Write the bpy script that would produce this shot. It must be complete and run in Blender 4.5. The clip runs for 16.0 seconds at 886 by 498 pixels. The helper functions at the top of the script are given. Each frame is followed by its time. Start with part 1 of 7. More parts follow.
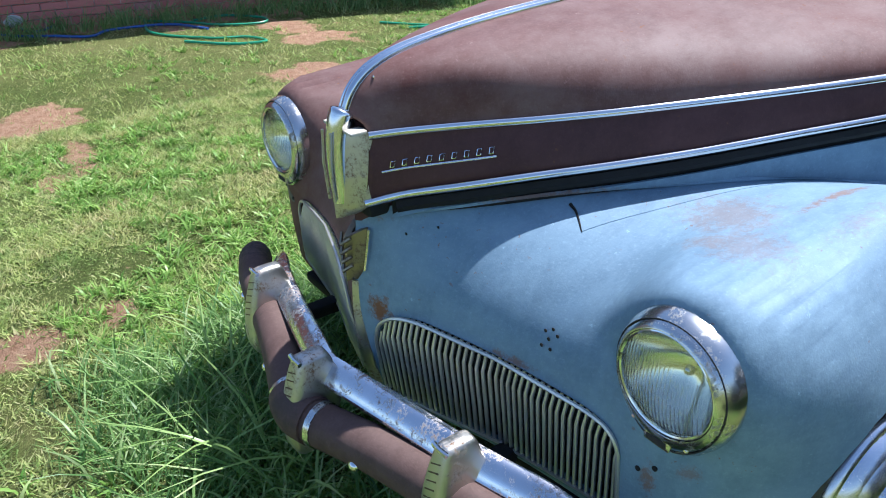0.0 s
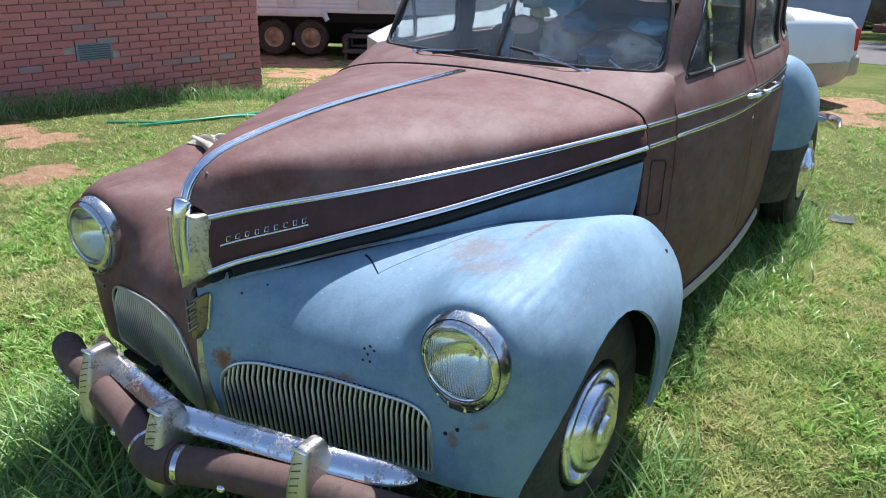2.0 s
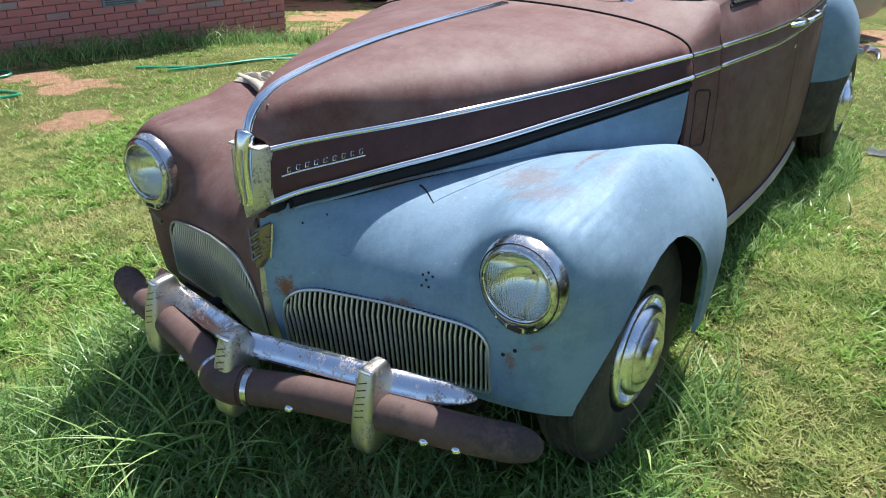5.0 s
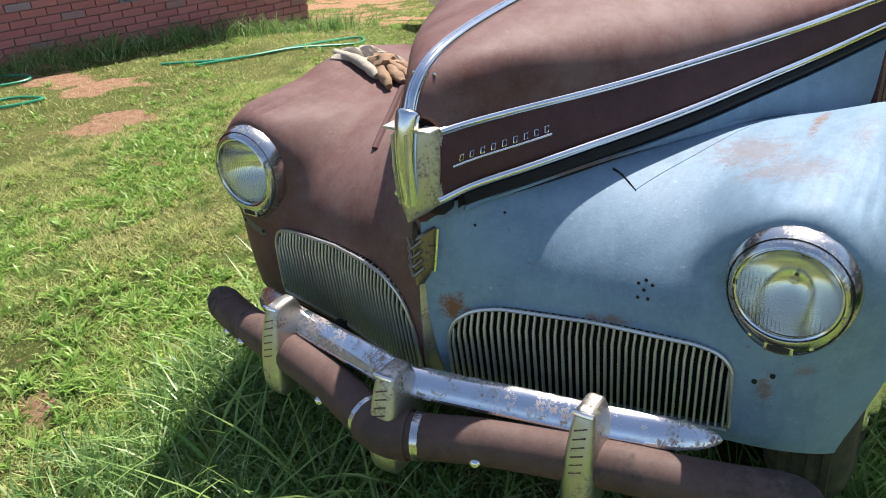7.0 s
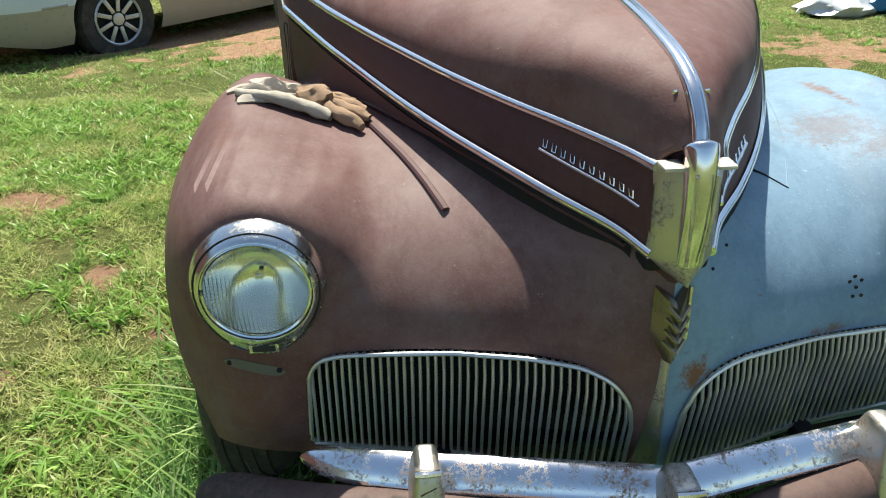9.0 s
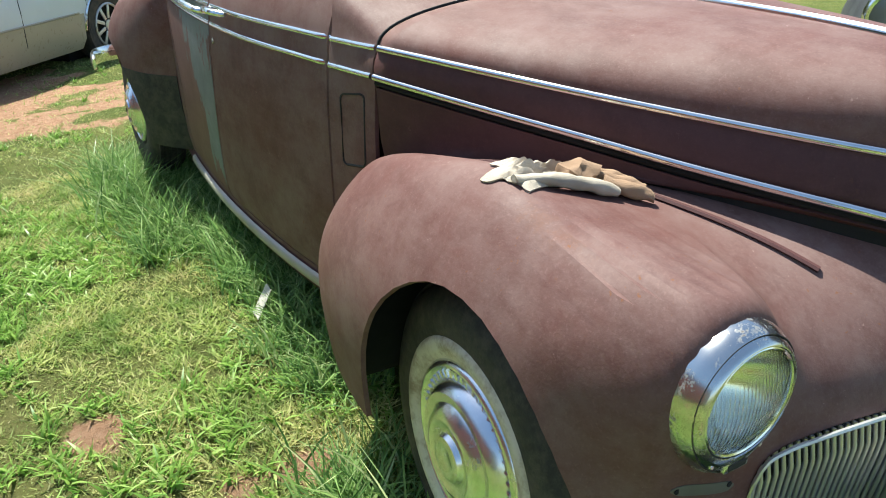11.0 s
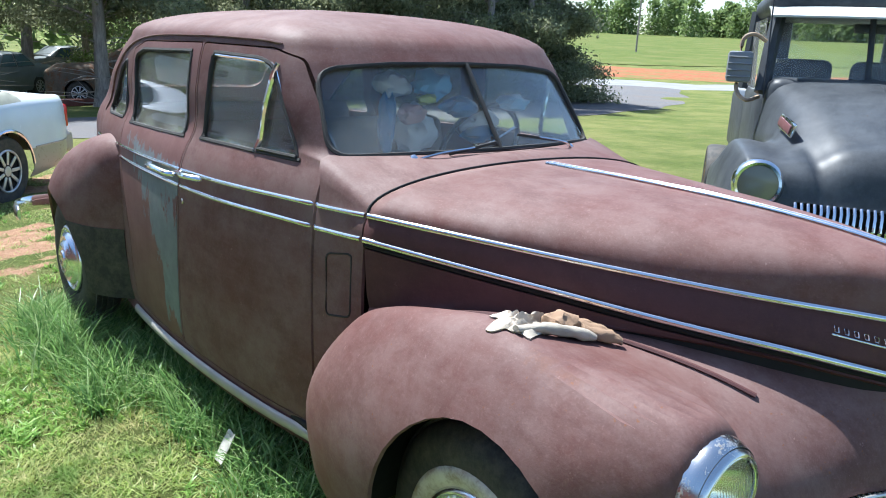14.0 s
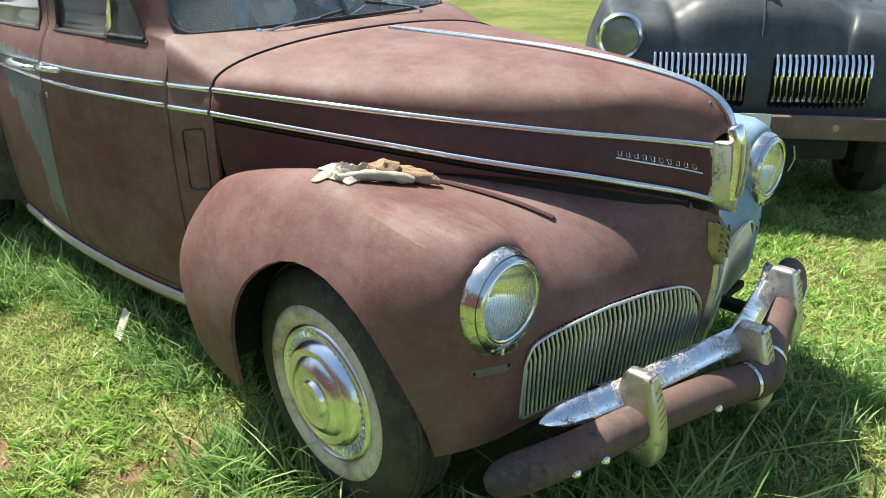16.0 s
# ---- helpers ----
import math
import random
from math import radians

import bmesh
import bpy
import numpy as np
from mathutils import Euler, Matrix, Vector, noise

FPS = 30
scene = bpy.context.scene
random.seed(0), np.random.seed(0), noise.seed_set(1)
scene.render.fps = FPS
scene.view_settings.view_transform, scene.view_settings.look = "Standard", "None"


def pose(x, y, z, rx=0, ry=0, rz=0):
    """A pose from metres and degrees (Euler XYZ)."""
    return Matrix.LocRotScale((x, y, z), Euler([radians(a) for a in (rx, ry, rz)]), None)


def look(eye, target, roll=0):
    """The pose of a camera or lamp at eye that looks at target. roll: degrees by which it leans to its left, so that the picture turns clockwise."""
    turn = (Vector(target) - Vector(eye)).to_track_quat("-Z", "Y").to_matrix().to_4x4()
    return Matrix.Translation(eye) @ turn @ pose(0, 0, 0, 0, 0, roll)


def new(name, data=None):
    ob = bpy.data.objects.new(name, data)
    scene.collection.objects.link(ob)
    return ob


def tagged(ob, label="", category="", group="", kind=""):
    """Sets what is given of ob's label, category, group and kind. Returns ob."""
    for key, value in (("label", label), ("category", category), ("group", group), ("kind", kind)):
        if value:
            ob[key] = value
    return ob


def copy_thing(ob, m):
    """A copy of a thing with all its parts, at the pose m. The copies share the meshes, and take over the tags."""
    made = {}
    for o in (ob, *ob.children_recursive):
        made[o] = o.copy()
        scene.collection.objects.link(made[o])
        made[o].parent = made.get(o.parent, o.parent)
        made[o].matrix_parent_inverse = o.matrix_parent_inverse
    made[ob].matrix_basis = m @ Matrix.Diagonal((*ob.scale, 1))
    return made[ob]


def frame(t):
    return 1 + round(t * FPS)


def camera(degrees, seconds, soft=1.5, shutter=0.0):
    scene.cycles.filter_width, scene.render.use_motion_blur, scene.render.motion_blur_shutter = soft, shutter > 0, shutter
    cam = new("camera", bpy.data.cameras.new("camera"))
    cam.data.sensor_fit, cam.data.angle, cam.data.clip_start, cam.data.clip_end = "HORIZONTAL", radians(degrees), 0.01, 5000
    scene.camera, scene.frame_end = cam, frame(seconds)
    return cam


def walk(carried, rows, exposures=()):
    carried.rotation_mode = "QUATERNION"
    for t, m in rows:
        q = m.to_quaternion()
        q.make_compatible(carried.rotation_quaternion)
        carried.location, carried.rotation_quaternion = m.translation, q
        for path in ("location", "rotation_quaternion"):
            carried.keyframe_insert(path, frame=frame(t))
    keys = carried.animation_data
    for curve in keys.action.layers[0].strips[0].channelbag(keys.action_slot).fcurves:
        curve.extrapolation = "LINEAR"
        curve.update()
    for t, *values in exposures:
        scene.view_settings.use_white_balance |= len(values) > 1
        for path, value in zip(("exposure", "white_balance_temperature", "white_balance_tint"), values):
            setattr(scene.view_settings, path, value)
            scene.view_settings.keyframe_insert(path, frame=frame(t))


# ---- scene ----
cam = camera(59.7, 16.0, soft=1.0)
PATH = [
    (0, (1.183, -1.245, 1.454), (-0.24, -0.219, 0.494), -1.1),
    (0.5, (1.329, -1.343, 1.53), (0.018, -0.167, 0.582), -2.2),
    (1, (1.388, -1.512, 1.574), (0.176, -0.195, 0.682), -1.9),
    (1.5, (1.358, -1.661, 1.558), (0.29, -0.206, 0.696), -0.4),
    (2, (1.376, -1.688, 1.592), (0.391, -0.126, 0.822), 1.1),
    (2.5, (1.401, -1.713, 1.635), (0.441, -0.065, 1.034), 0.9),
    (3, (1.403, -1.735, 1.645), (0.519, -0.016, 1.131), 1.2),
    (3.5, (1.409, -1.737, 1.651), (0.63, 0.033, 1.14), 1.7),
    (4, (1.397, -1.741, 1.638), (0.583, -0.015, 1.042), 1.9),
    (4.5, (1.351, -1.774, 1.588), (0.406, -0.215, 0.766), 1.3),
    (4.7, (1.344, -1.791, 1.581), (0.367, -0.282, 0.704), 0.8),
    (7, (0.791, -1.682, 1.427), (-0.212, -0.22, 0.503), -3.7),
    (7.5, (0.422, -1.721, 1.398), (-0.21, -0.099, 0.415), -1.0),
    (8, (0.151, -1.665, 1.387), (-0.134, 0.049, 0.396), 0.3),
    (8.5, (-0.135, -1.578, 1.38), (-0.197, 0.176, 0.42), -0.4),
    (9, (-0.444, -1.539, 1.377), (-0.261, 0.213, 0.429), -0.2),
    (9.2, (-0.563, -1.509, 1.341), (-0.292, 0.258, 0.445), 0.5),
    (11.5, (-1.632, -0.948, 1.433), (-0.618, 0.565, 0.607), 0.8),
    (12, (-1.791, -1.005, 1.506), (-0.707, 0.572, 0.927), -0.2),
    (12.5, (-1.839, -1.037, 1.538), (-0.751, 0.588, 1.118), -0.2),
    (13, (-1.81, -1.055, 1.533), (-0.722, 0.57, 1.112), 0.1),
    (13.5, (-1.794, -1.047, 1.521), (-0.636, 0.517, 1.061), 1.0),
    (14, (-1.797, -1.052, 1.499), (-0.558, 0.429, 0.977), 2.6),
    (14.5, (-1.771, -1.173, 1.508), (-0.488, 0.255, 0.947), 2.1),
    (15, (-1.725, -1.319, 1.497), (-0.435, 0.082, 0.888), 0.5),
    (15.5, (-1.728, -1.356, 1.487), (-0.435, -0.008, 0.771), -0.7),
    (16, (-1.729, -1.389, 1.482), (-0.444, -0.08, 0.685), -1.0),
]
EXPOSURES = [(0, 1.0, 5620, 11), (1, 1.02, 5670, 14), (2, 1.0, 5870, 12), (3.5, 1.02, 5620, 10), (4.7, 1.0, 5970, 10), (7, 0.98, 6620, 13), (8, 0.98, 6770, 13), (9.2, 1.02, 6620, 1), (11.5, 1.31, 6280, 2), (12.5, 1.33, 5680, 6), (14.5, 1.33, 5730, 6), (15.5, 1.33, 6180, 4), (16, 1.37, 6780, 2)]
walk(cam, [(t, look(eye, target, roll)) for t, eye, target, roll in PATH], EXPOSURES)

# ---- daylight ----
SUN_ELEV, SUN_AZ = 59.0, -1.0          # degrees; azimuth from +y towards +x
world = bpy.data.worlds.new("sky")
scene.world = world
world.use_nodes = True
wn, wl = world.node_tree.nodes, world.node_tree.links
sky = wn.new("ShaderNodeTexSky")
sky.sky_type = "NISHITA"
sky.sun_disc = False
sky.sun_elevation, sky.sun_rotation = radians(SUN_ELEV), radians(SUN_AZ)
sky.dust_density, sky.ozone_density = 1.0, 1.2
wl.new(sky.outputs[0], wn["Background"].inputs[0])
wn["Background"].inputs[1].default_value = 0.093
sun = new("sun", bpy.data.lights.new("sun", "SUN"))
sun.data.energy, sun.data.angle, sun.data.color = 4.6, radians(0.6), (1.0, 0.95, 0.88)
se, sa = radians(SUN_ELEV), radians(SUN_AZ)
sun.matrix_world = look((60 * math.cos(se) * math.sin(sa), 60 * math.cos(se) * math.cos(sa), 60 * math.sin(se)), (0, 0, 0))


# ---- materials ----
class Mat:
    """A node material with a few short cuts."""

    def __init__(self, name, rough=0.6, metal=0.0, spec=0.5):
        self.m = bpy.data.materials.new(name)
        self.m.use_nodes = True
        self.t = self.m.node_tree
        self.b = self.t.nodes["Principled BSDF"]
        self.b.inputs["Roughness"].default_value = rough
        self.b.inputs["Metallic"].default_value = metal
        self.b.inputs["Specular IOR Level"].default_value = spec
        self.co = self.t.nodes.new("ShaderNodeTexCoord")

    def put(self, a, b):
        self.t.links.new(a, b)

    def set(self, inp, v):
        if isinstance(v, (int, float)):
            inp.default_value = v
        elif isinstance(v, tuple):
            inp.default_value = (*v, 1.0)[:4]
        else:
            self.put(v, inp)

    def noise(self, scale, detail=4.0, rough=0.6, stretch=None, coord="Object"):
        n = self.t.nodes.new("ShaderNodeTexNoise")
        n.inputs["Scale"].default_value, n.inputs["Detail"].default_value, n.inputs["Roughness"].default_value = scale, detail, rough
        src = self.co.outputs[coord]
        if stretch:
            mp = self.t.nodes.new("ShaderNodeMapping")
            mp.inputs["Scale"].default_value = stretch
            self.put(src, mp.inputs[0])
            src = mp.outputs[0]
        self.put(src, n.inputs["Vector"])
        return n.outputs["Fac"]

    def ramp(self, fac, *stops):
        r = self.t.nodes.new("ShaderNodeValToRGB")
        e = r.color_ramp.elements
        while len(e) < len(stops):
            e.new(0.5)
        for k, (p, c) in zip(e, stops):
            k.position = p
            k.color = (*c, 1.0) if isinstance(c, tuple) else (c, c, c, 1.0)
        self.put(fac, r.inputs[0])
        return r.outputs[0]

    def mix(self, fac, a, b, kind="MIX"):
        n = self.t.nodes.new("ShaderNodeMix")
        n.data_type, n.blend_type = "RGBA", kind
        self.set(n.inputs[0], fac)
        self.set(n.inputs[6], a)
        self.set(n.inputs[7], b)
        return n.outputs[2]

    def rand(self):
        return self.t.nodes.new("ShaderNodeObjectInfo").outputs["Random"]

    def island(self):
        return self.t.nodes.new("ShaderNodeNewGeometry").outputs["Random Per Island"]

    def xyz(self, coord="Object"):
        n = self.t.nodes.new("ShaderNodeSeparateXYZ")
        self.put(self.co.outputs[coord], n.inputs[0])
        return n.outputs

    def math(self, op, a, b=0.0, c=None):
        n = self.t.nodes.new("ShaderNodeMath")
        n.operation = op
        self.set(n.inputs[0], a)
        self.set(n.inputs[1], b)
        if c is not None:
            self.set(n.inputs[2], c)
        return n.outputs[0]

    def color(self, v):
        self.set(self.b.inputs["Base Color"], v)
        return self

    def rough(self, v):
        self.set(self.b.inputs["Roughness"], v)
        return self

    def bump(self, h, strength=0.3, dist=0.01):
        n = self.t.nodes.new("ShaderNodeBump")
        n.inputs["Strength"].default_value, n.inputs["Distance"].default_value = strength, dist
        self.put(h, n.inputs["Height"])
        self.put(n.outputs[0], self.b.inputs["Normal"])
        return self


def plain(name, col, rough=0.5, metal=0.0, vary=0.12, scale=14.0, bump=0.0):
    """A paint or plastic with mild mottling at two scales."""
    q = Mat(name, rough, metal)
    lo, hi = tuple(c * (1 - vary) for c in col), tuple(min(1, c * (1 + vary)) for c in col)
    big = q.ramp(q.noise(scale * 0.25, 3), (0.3, lo), (0.7, hi))
    q.color(q.mix(q.math("MULTIPLY", q.noise(scale * 3, 5), 0.35), big, lo))
    q.rough(q.math("MULTIPLY_ADD", q.noise(scale * 2, 4), 0.25, rough - 0.12))
    if bump:
        q.bump(q.noise(scale * 8, 3), bump, 0.004)
    return q.m


def primer(name, base, worn, rust, rough=0.5, rust_at=0.66, blush=0.0, stains=()):
    """Old matt car paint: chalky sheen, scuffs, rust blooms; stains are rows of centre, reach, strength."""
    q = Mat(name, rough + 0.05, 0.0, 0.25)
    cloud = q.ramp(q.noise(2.3, 8, 0.75), (0.36, base), (0.64, worn))
    streak = q.noise(9.0, 7, 0.75, (1.0, 0.5, 2.2))
    col = q.mix(q.ramp(streak, (0.46, 0.0), (0.74, 0.45)), cloud, tuple(c * 1.12 + blush for c in worn))
    dull = q.noise(4.5, 8, 0.8, (1.6, 0.8, 1.0))
    col = q.mix(q.ramp(dull, (0.46, 0.0), (0.62, 0.55)), col, tuple(c * 0.72 for c in base))
    fine = q.noise(160, 3, 0.7)
    col = q.mix(q.ramp(fine, (0.55, 0.0), (0.8, 0.35)), col, tuple(c * 1.5 + blush for c in worn))
    chips = q.ramp(q.noise(34, 6, 0.8), (0.66, 0.0), (0.70, 0.6))
    col = q.mix(chips, col, tuple(c * 1.7 + 0.02 for c in worn))
    spots = q.math("MULTIPLY", q.ramp(q.noise(5.5, 8, 0.75), (rust_at, 0.0), (rust_at + 0.07, 1.0)), q.ramp(q.noise(60, 4), (0.35, 0.2), (0.6, 1.0)))
    ragged = q.noise(38, 9, 0.85)
    for centre, reach, power in stains:
        mp = q.t.nodes.new("ShaderNodeMapping")
        mp.inputs["Location"].default_value = [-c / d for c, d in zip(centre, reach)]
        mp.inputs["Scale"].default_value = [1 / d for d in reach]
        q.put(q.co.outputs["Object"], mp.inputs[0])
        ln = q.t.nodes.new("ShaderNodeVectorMath")
        ln.operation = "LENGTH"
        q.put(mp.outputs[0], ln.inputs[0])
        v = q.math("ADD", q.math("SUBTRACT", 1.0, ln.outputs["Value"]), q.math("MULTIPLY_ADD", ragged, 3.0, -1.5))
        spots = q.math("MAXIMUM", spots, q.math("MULTIPLY", q.ramp(v, (0.30, 0.0), (0.75, 1.0)), power))
    specks = q.math("MULTIPLY", q.ramp(q.noise(75, 4, 0.6), (0.66, 0.0), (0.70, 0.8)), q.ramp(q.noise(2.6, 4), (0.50, 0.0), (0.60, 1.0)))
    spots = q.math("MAXIMUM", spots, specks)
    q.color(q.mix(spots, col, rust))
    q.rough(q.math("ADD", q.math("MULTIPLY_ADD", q.noise(7, 6, 0.7), 0.22, rough - 0.05), q.math("MULTIPLY", spots, 0.3)))
    q.bump(q.math("ADD", q.noise(240, 2), q.math("MULTIPLY", q.noise(7, 2), 1.5)), 0.10, 0.003)
    return q.m


def chrome(name, pit=0.62, rust=(0.16, 0.07, 0.03), tint=(0.82, 0.83, 0.84), rough=0.1):
    """Old plating: bright, hazed, pitted with rust."""
    q = Mat(name, rough, 1.0)
    p = q.math("MULTIPLY", q.ramp(q.noise(18, 8, 0.75), (pit, 0.0), (pit + 0.1, 1.0)), q.ramp(q.noise(150, 5, 0.8), (0.45, 0.0), (0.58, 1.0)))
    haze = q.ramp(q.noise(9, 5), (0.3, tint), (0.75, tuple(c * 0.8 for c in tint)))
    q.color(q.mix(p, haze, rust))
    q.set(q.b.inputs["Metallic"], q.math("SUBTRACT", 1.0, p))
    q.rough(q.math("ADD", q.math("MULTIPLY_ADD", q.noise(30, 4), 0.14, rough - 0.05), q.math("MULTIPLY", p, 0.6)))
    return q.m


def glass(name, tint=(0.85, 0.9, 0.88), dust=0.25, dust_col=(0.35, 0.36, 0.34), ior=1.45):
    """Window glass under a film of dust."""
    q = Mat(name, 0.02, 0.0)
    q.b.inputs["Base Color"].default_value = (*tint, 1)
    q.b.inputs["Transmission Weight"].default_value = 1.0
    q.b.inputs["IOR"].default_value = ior
    d = q.t.nodes.new("ShaderNodeBsdfDiffuse")
    d.inputs[0].default_value = (*dust_col, 1)
    mx = q.t.nodes.new("ShaderNodeMixShader")
    film = q.math("MULTIPLY", q.ramp(q.noise(3.2, 8, 0.72), (0.42, 0.30), (0.66, 1.0)), dust)
    q.put(film, mx.inputs[0])
    q.put(q.b.outputs[0], mx.inputs[1])
    q.put(d.outputs[0], mx.inputs[2])
    q.put(mx.outputs[0], q.t.nodes["Material Output"].inputs["Surface"])
    return q.m


MAROON = primer("maroon primer", (0.117, 0.046, 0.039), (0.178, 0.114, 0.103), (0.19, 0.085, 0.045), 0.58, 0.70, 0.0, (
    ((-0.68, -0.45, 0.47), (0.14, 0.10, 0.12), 0.55), ((-0.52, -0.45, 0.40), (0.12, 0.08, 0.06), 0.5), ((-0.72, -0.14, 0.90), (0.05, 0.16, 0.05), 0.25), ((-0.06, -0.60, 0.62), (0.03, 0.06, 0.08), 0.35)))
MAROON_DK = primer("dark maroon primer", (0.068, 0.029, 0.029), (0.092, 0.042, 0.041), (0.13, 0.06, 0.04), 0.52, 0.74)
BLUE = primer("pale blue primer", (0.155, 0.245, 0.335), (0.21, 0.31, 0.395), (0.21, 0.105, 0.055), 0.56, 0.69, 0.02, (
    ((0.062, -0.60, 0.612), (0.045, 0.08, 0.055), 1.0), ((0.60, -0.23, 0.856), (0.12, 0.11, 0.08), 0.35), ((0.585, 0.08, 0.875), (0.022, 0.24, 0.04), 0.7), ((0.50, -0.12, 0.845), (0.17, 0.14, 0.05), 0.4), ((0.68, -0.08, 0.91), (0.06, 0.18, 0.05), 0.35),
    ((0.54, -0.24, 0.84), (0.09, 0.06, 0.05), 0.4), ((0.63, -0.455, 0.52), (0.022, 0.05, 0.05), 0.7), ((0.69, -0.435, 0.568), (0.03, 0.05, 0.03), 0.5),
    ((0.36, -0.50, 0.612), (0.11, 0.05, 0.014), 0.7), ((0.20, -0.33, 0.845), (0.20, 0.30, 0.016), 0.75), ((0.40, -0.50, 0.68), (0.05, 0.06, 0.04), 0.35),
    ((0.72, -0.02, 0.92), (0.04, 0.20, 0.03), 0.4), ((0.10, -0.58, 0.80), (0.09, 0.06, 0.012), 0.7)))
BROWN = primer("brown bumper paint", (0.080, 0.046, 0.039), (0.135, 0.088, 0.076), (0.06, 0.052, 0.046), 0.6, 0.55, 0.0, (((-0.72, -0.54, 0.38), (0.20, 0.16, 0.12), 0.95), ((0.72, -0.54, 0.38), (0.20, 0.16, 0.12), 0.95), ((0.0, -0.79, 0.42), (0.07, 0.08, 0.09), 0.5)))
BLACK = primer("flat black primer", (0.036, 0.041, 0.048), (0.075, 0.082, 0.09), (0.09, 0.05, 0.03), 0.38, 0.74)
CHROME = chrome("weathered chrome", 0.60, rough=0.13)
BEZEL = chrome("pitted bezel plating", 0.52, (0.085, 0.06, 0.04), (0.70, 0.70, 0.68), 0.19)
COVER = chrome("dusty wheel cover chrome", 0.60, tint=(0.80, 0.81, 0.83), rough=0.22)
TRIM = chrome("bright steel trim", 0.8, rough=0.09)
RUSTY = chrome("rust-pitted chrome", 0.48, (0.24, 0.11, 0.05), tint=(0.84, 0.84, 0.85), rough=0.15)
GOLD = chrome("tarnished dull plating", 0.50, (0.19, 0.105, 0.055), tint=(0.60, 0.58, 0.54), rough=0.36)
BRASS = chrome("tarnished brass", 0.52, (0.10, 0.05, 0.025), tint=(0.31, 0.265, 0.19), rough=0.38)
Q = Mat("aged whitewall", 0.65)
wall_dirt = Q.noise(16, 7, 0.75)
Q.color(Q.mix(Q.ramp(wall_dirt, (0.46, 0.0), (0.66, 0.85)), Q.ramp(Q.noise(5, 5), (0.35, (0.66, 0.62, 0.52)), (0.7, (0.52, 0.46, 0.35))), (0.24, 0.16, 0.09)))
WHITEWALL = Q.m
Q = Mat("tyre rubber", 0.72)
Q.color(Q.mix(Q.ramp(Q.noise(14, 7, 0.78), (0.44, 0.0), (0.68, 0.8)), Q.ramp(Q.noise(60, 5), (0.3, (0.018, 0.018, 0.019)), (0.7, (0.034, 0.033, 0.032))), (0.095, 0.082, 0.062)))
Q.bump(Q.noise(180, 4), 0.25, 0.003)
RUBBER = Q.m
# for hidden parts, and laid in gaps and behind grilles in place of shade
DARK = plain("underbody and gap shade black", (0.008, 0.008, 0.008), 0.85)
GASKET = plain("perished rubber seal", (0.03, 0.028, 0.026), 0.8, 0, 0.5, 40, 0.4)
GLASS = glass("dusty window glass", dust=0.13, dust_col=(0.64, 0.64, 0.61))
SCREEN = glass("dusty windscreen glass", dust=0.14, dust_col=(0.56, 0.58, 0.56))
LENS = glass("headlamp lens", (0.95, 0.96, 0.88), dust=0.06, dust_col=(0.62, 0.62, 0.55), ior=1.28)
SILVER = Mat("lamp reflector", 0.14, 1.0).color((0.90, 0.90, 0.87)).m
CLOTH = plain("canvas glove", (0.46, 0.40, 0.32), 0.95, 0, 0.3, 60, 0.5)
CLOTH_TAN = plain("brown fleece", (0.33, 0.215, 0.135), 0.98, 0, 0.15, 60, 0.6)


# ---- mesh helpers ----
def part(name, bm, material, parent=None, label="", smooth=True):
    """One mesh object out of a bmesh, under a thing or a part."""
    me = bpy.data.meshes.new(name)
    bm.normal_update()
    bm.to_mesh(me)
    bm.free()
    return dress(name, me, material, parent, label, smooth)


def dress(name, me, material, parent=None, label="", smooth=True):
    if material:
        me.materials.append(material)
    if smooth:
        me.shade_smooth()
        me.set_sharp_from_angle(angle=radians(42))
    ob = new(name, me)
    if parent:
        ob.parent = parent
    if label:
        ob["label"] = label
    return ob


def thing(name, label, category, at=None, group="", kind=""):
    ob = new(name)
    ob.empty_display_size = 0.1
    if at is not None:
        ob.matrix_world = at
    return tagged(ob, label, category, group, kind)


def grid_mesh(P, bm=None, closed_u=False, closed_v=False, flip=False):
    """A quad sheet over P[i][j]."""
    bm = bm or bmesh.new()
    P = np.asarray(P, float)
    n, m = P.shape[:2]
    vs = [[bm.verts.new(P[i, j]) for j in range(m)] for i in range(n)]
    for i in range(n if closed_u else n - 1):
        for j in range(m if closed_v else m - 1):
            q = [vs[i][j], vs[(i + 1) % n][j], vs[(i + 1) % n][(j + 1) % m], vs[i][(j + 1) % m]]
            if flip:
                q.reverse()
            if len({id(v) for v in q}) == 4:
                bm.faces.new(q)
    return bm


def spline(pts, n, closed=False):
    """n points on a Catmull-Rom curve through pts."""
    p = np.asarray(pts, float)
    if closed:
        q = np.vstack([p[-1], p, p[0], p[1]])
        seg = len(p)
    else:
        q = np.vstack([2 * p[0] - p[1], p, 2 * p[-1] - p[-2]])
        seg = len(p) - 1
    s = np.linspace(0, seg, n, endpoint=not closed)
    k = np.minimum(s.astype(int), seg - 1)
    f = (s - k)[:, None]
    a, b, c, d = q[k], q[k + 1], q[k + 2], q[k + 3]
    return 0.5 * (2 * b + (c - a) * f + (2 * a - 5 * b + 4 * c - d) * f**2 + (3 * b - a - 3 * c + d) * f**3)


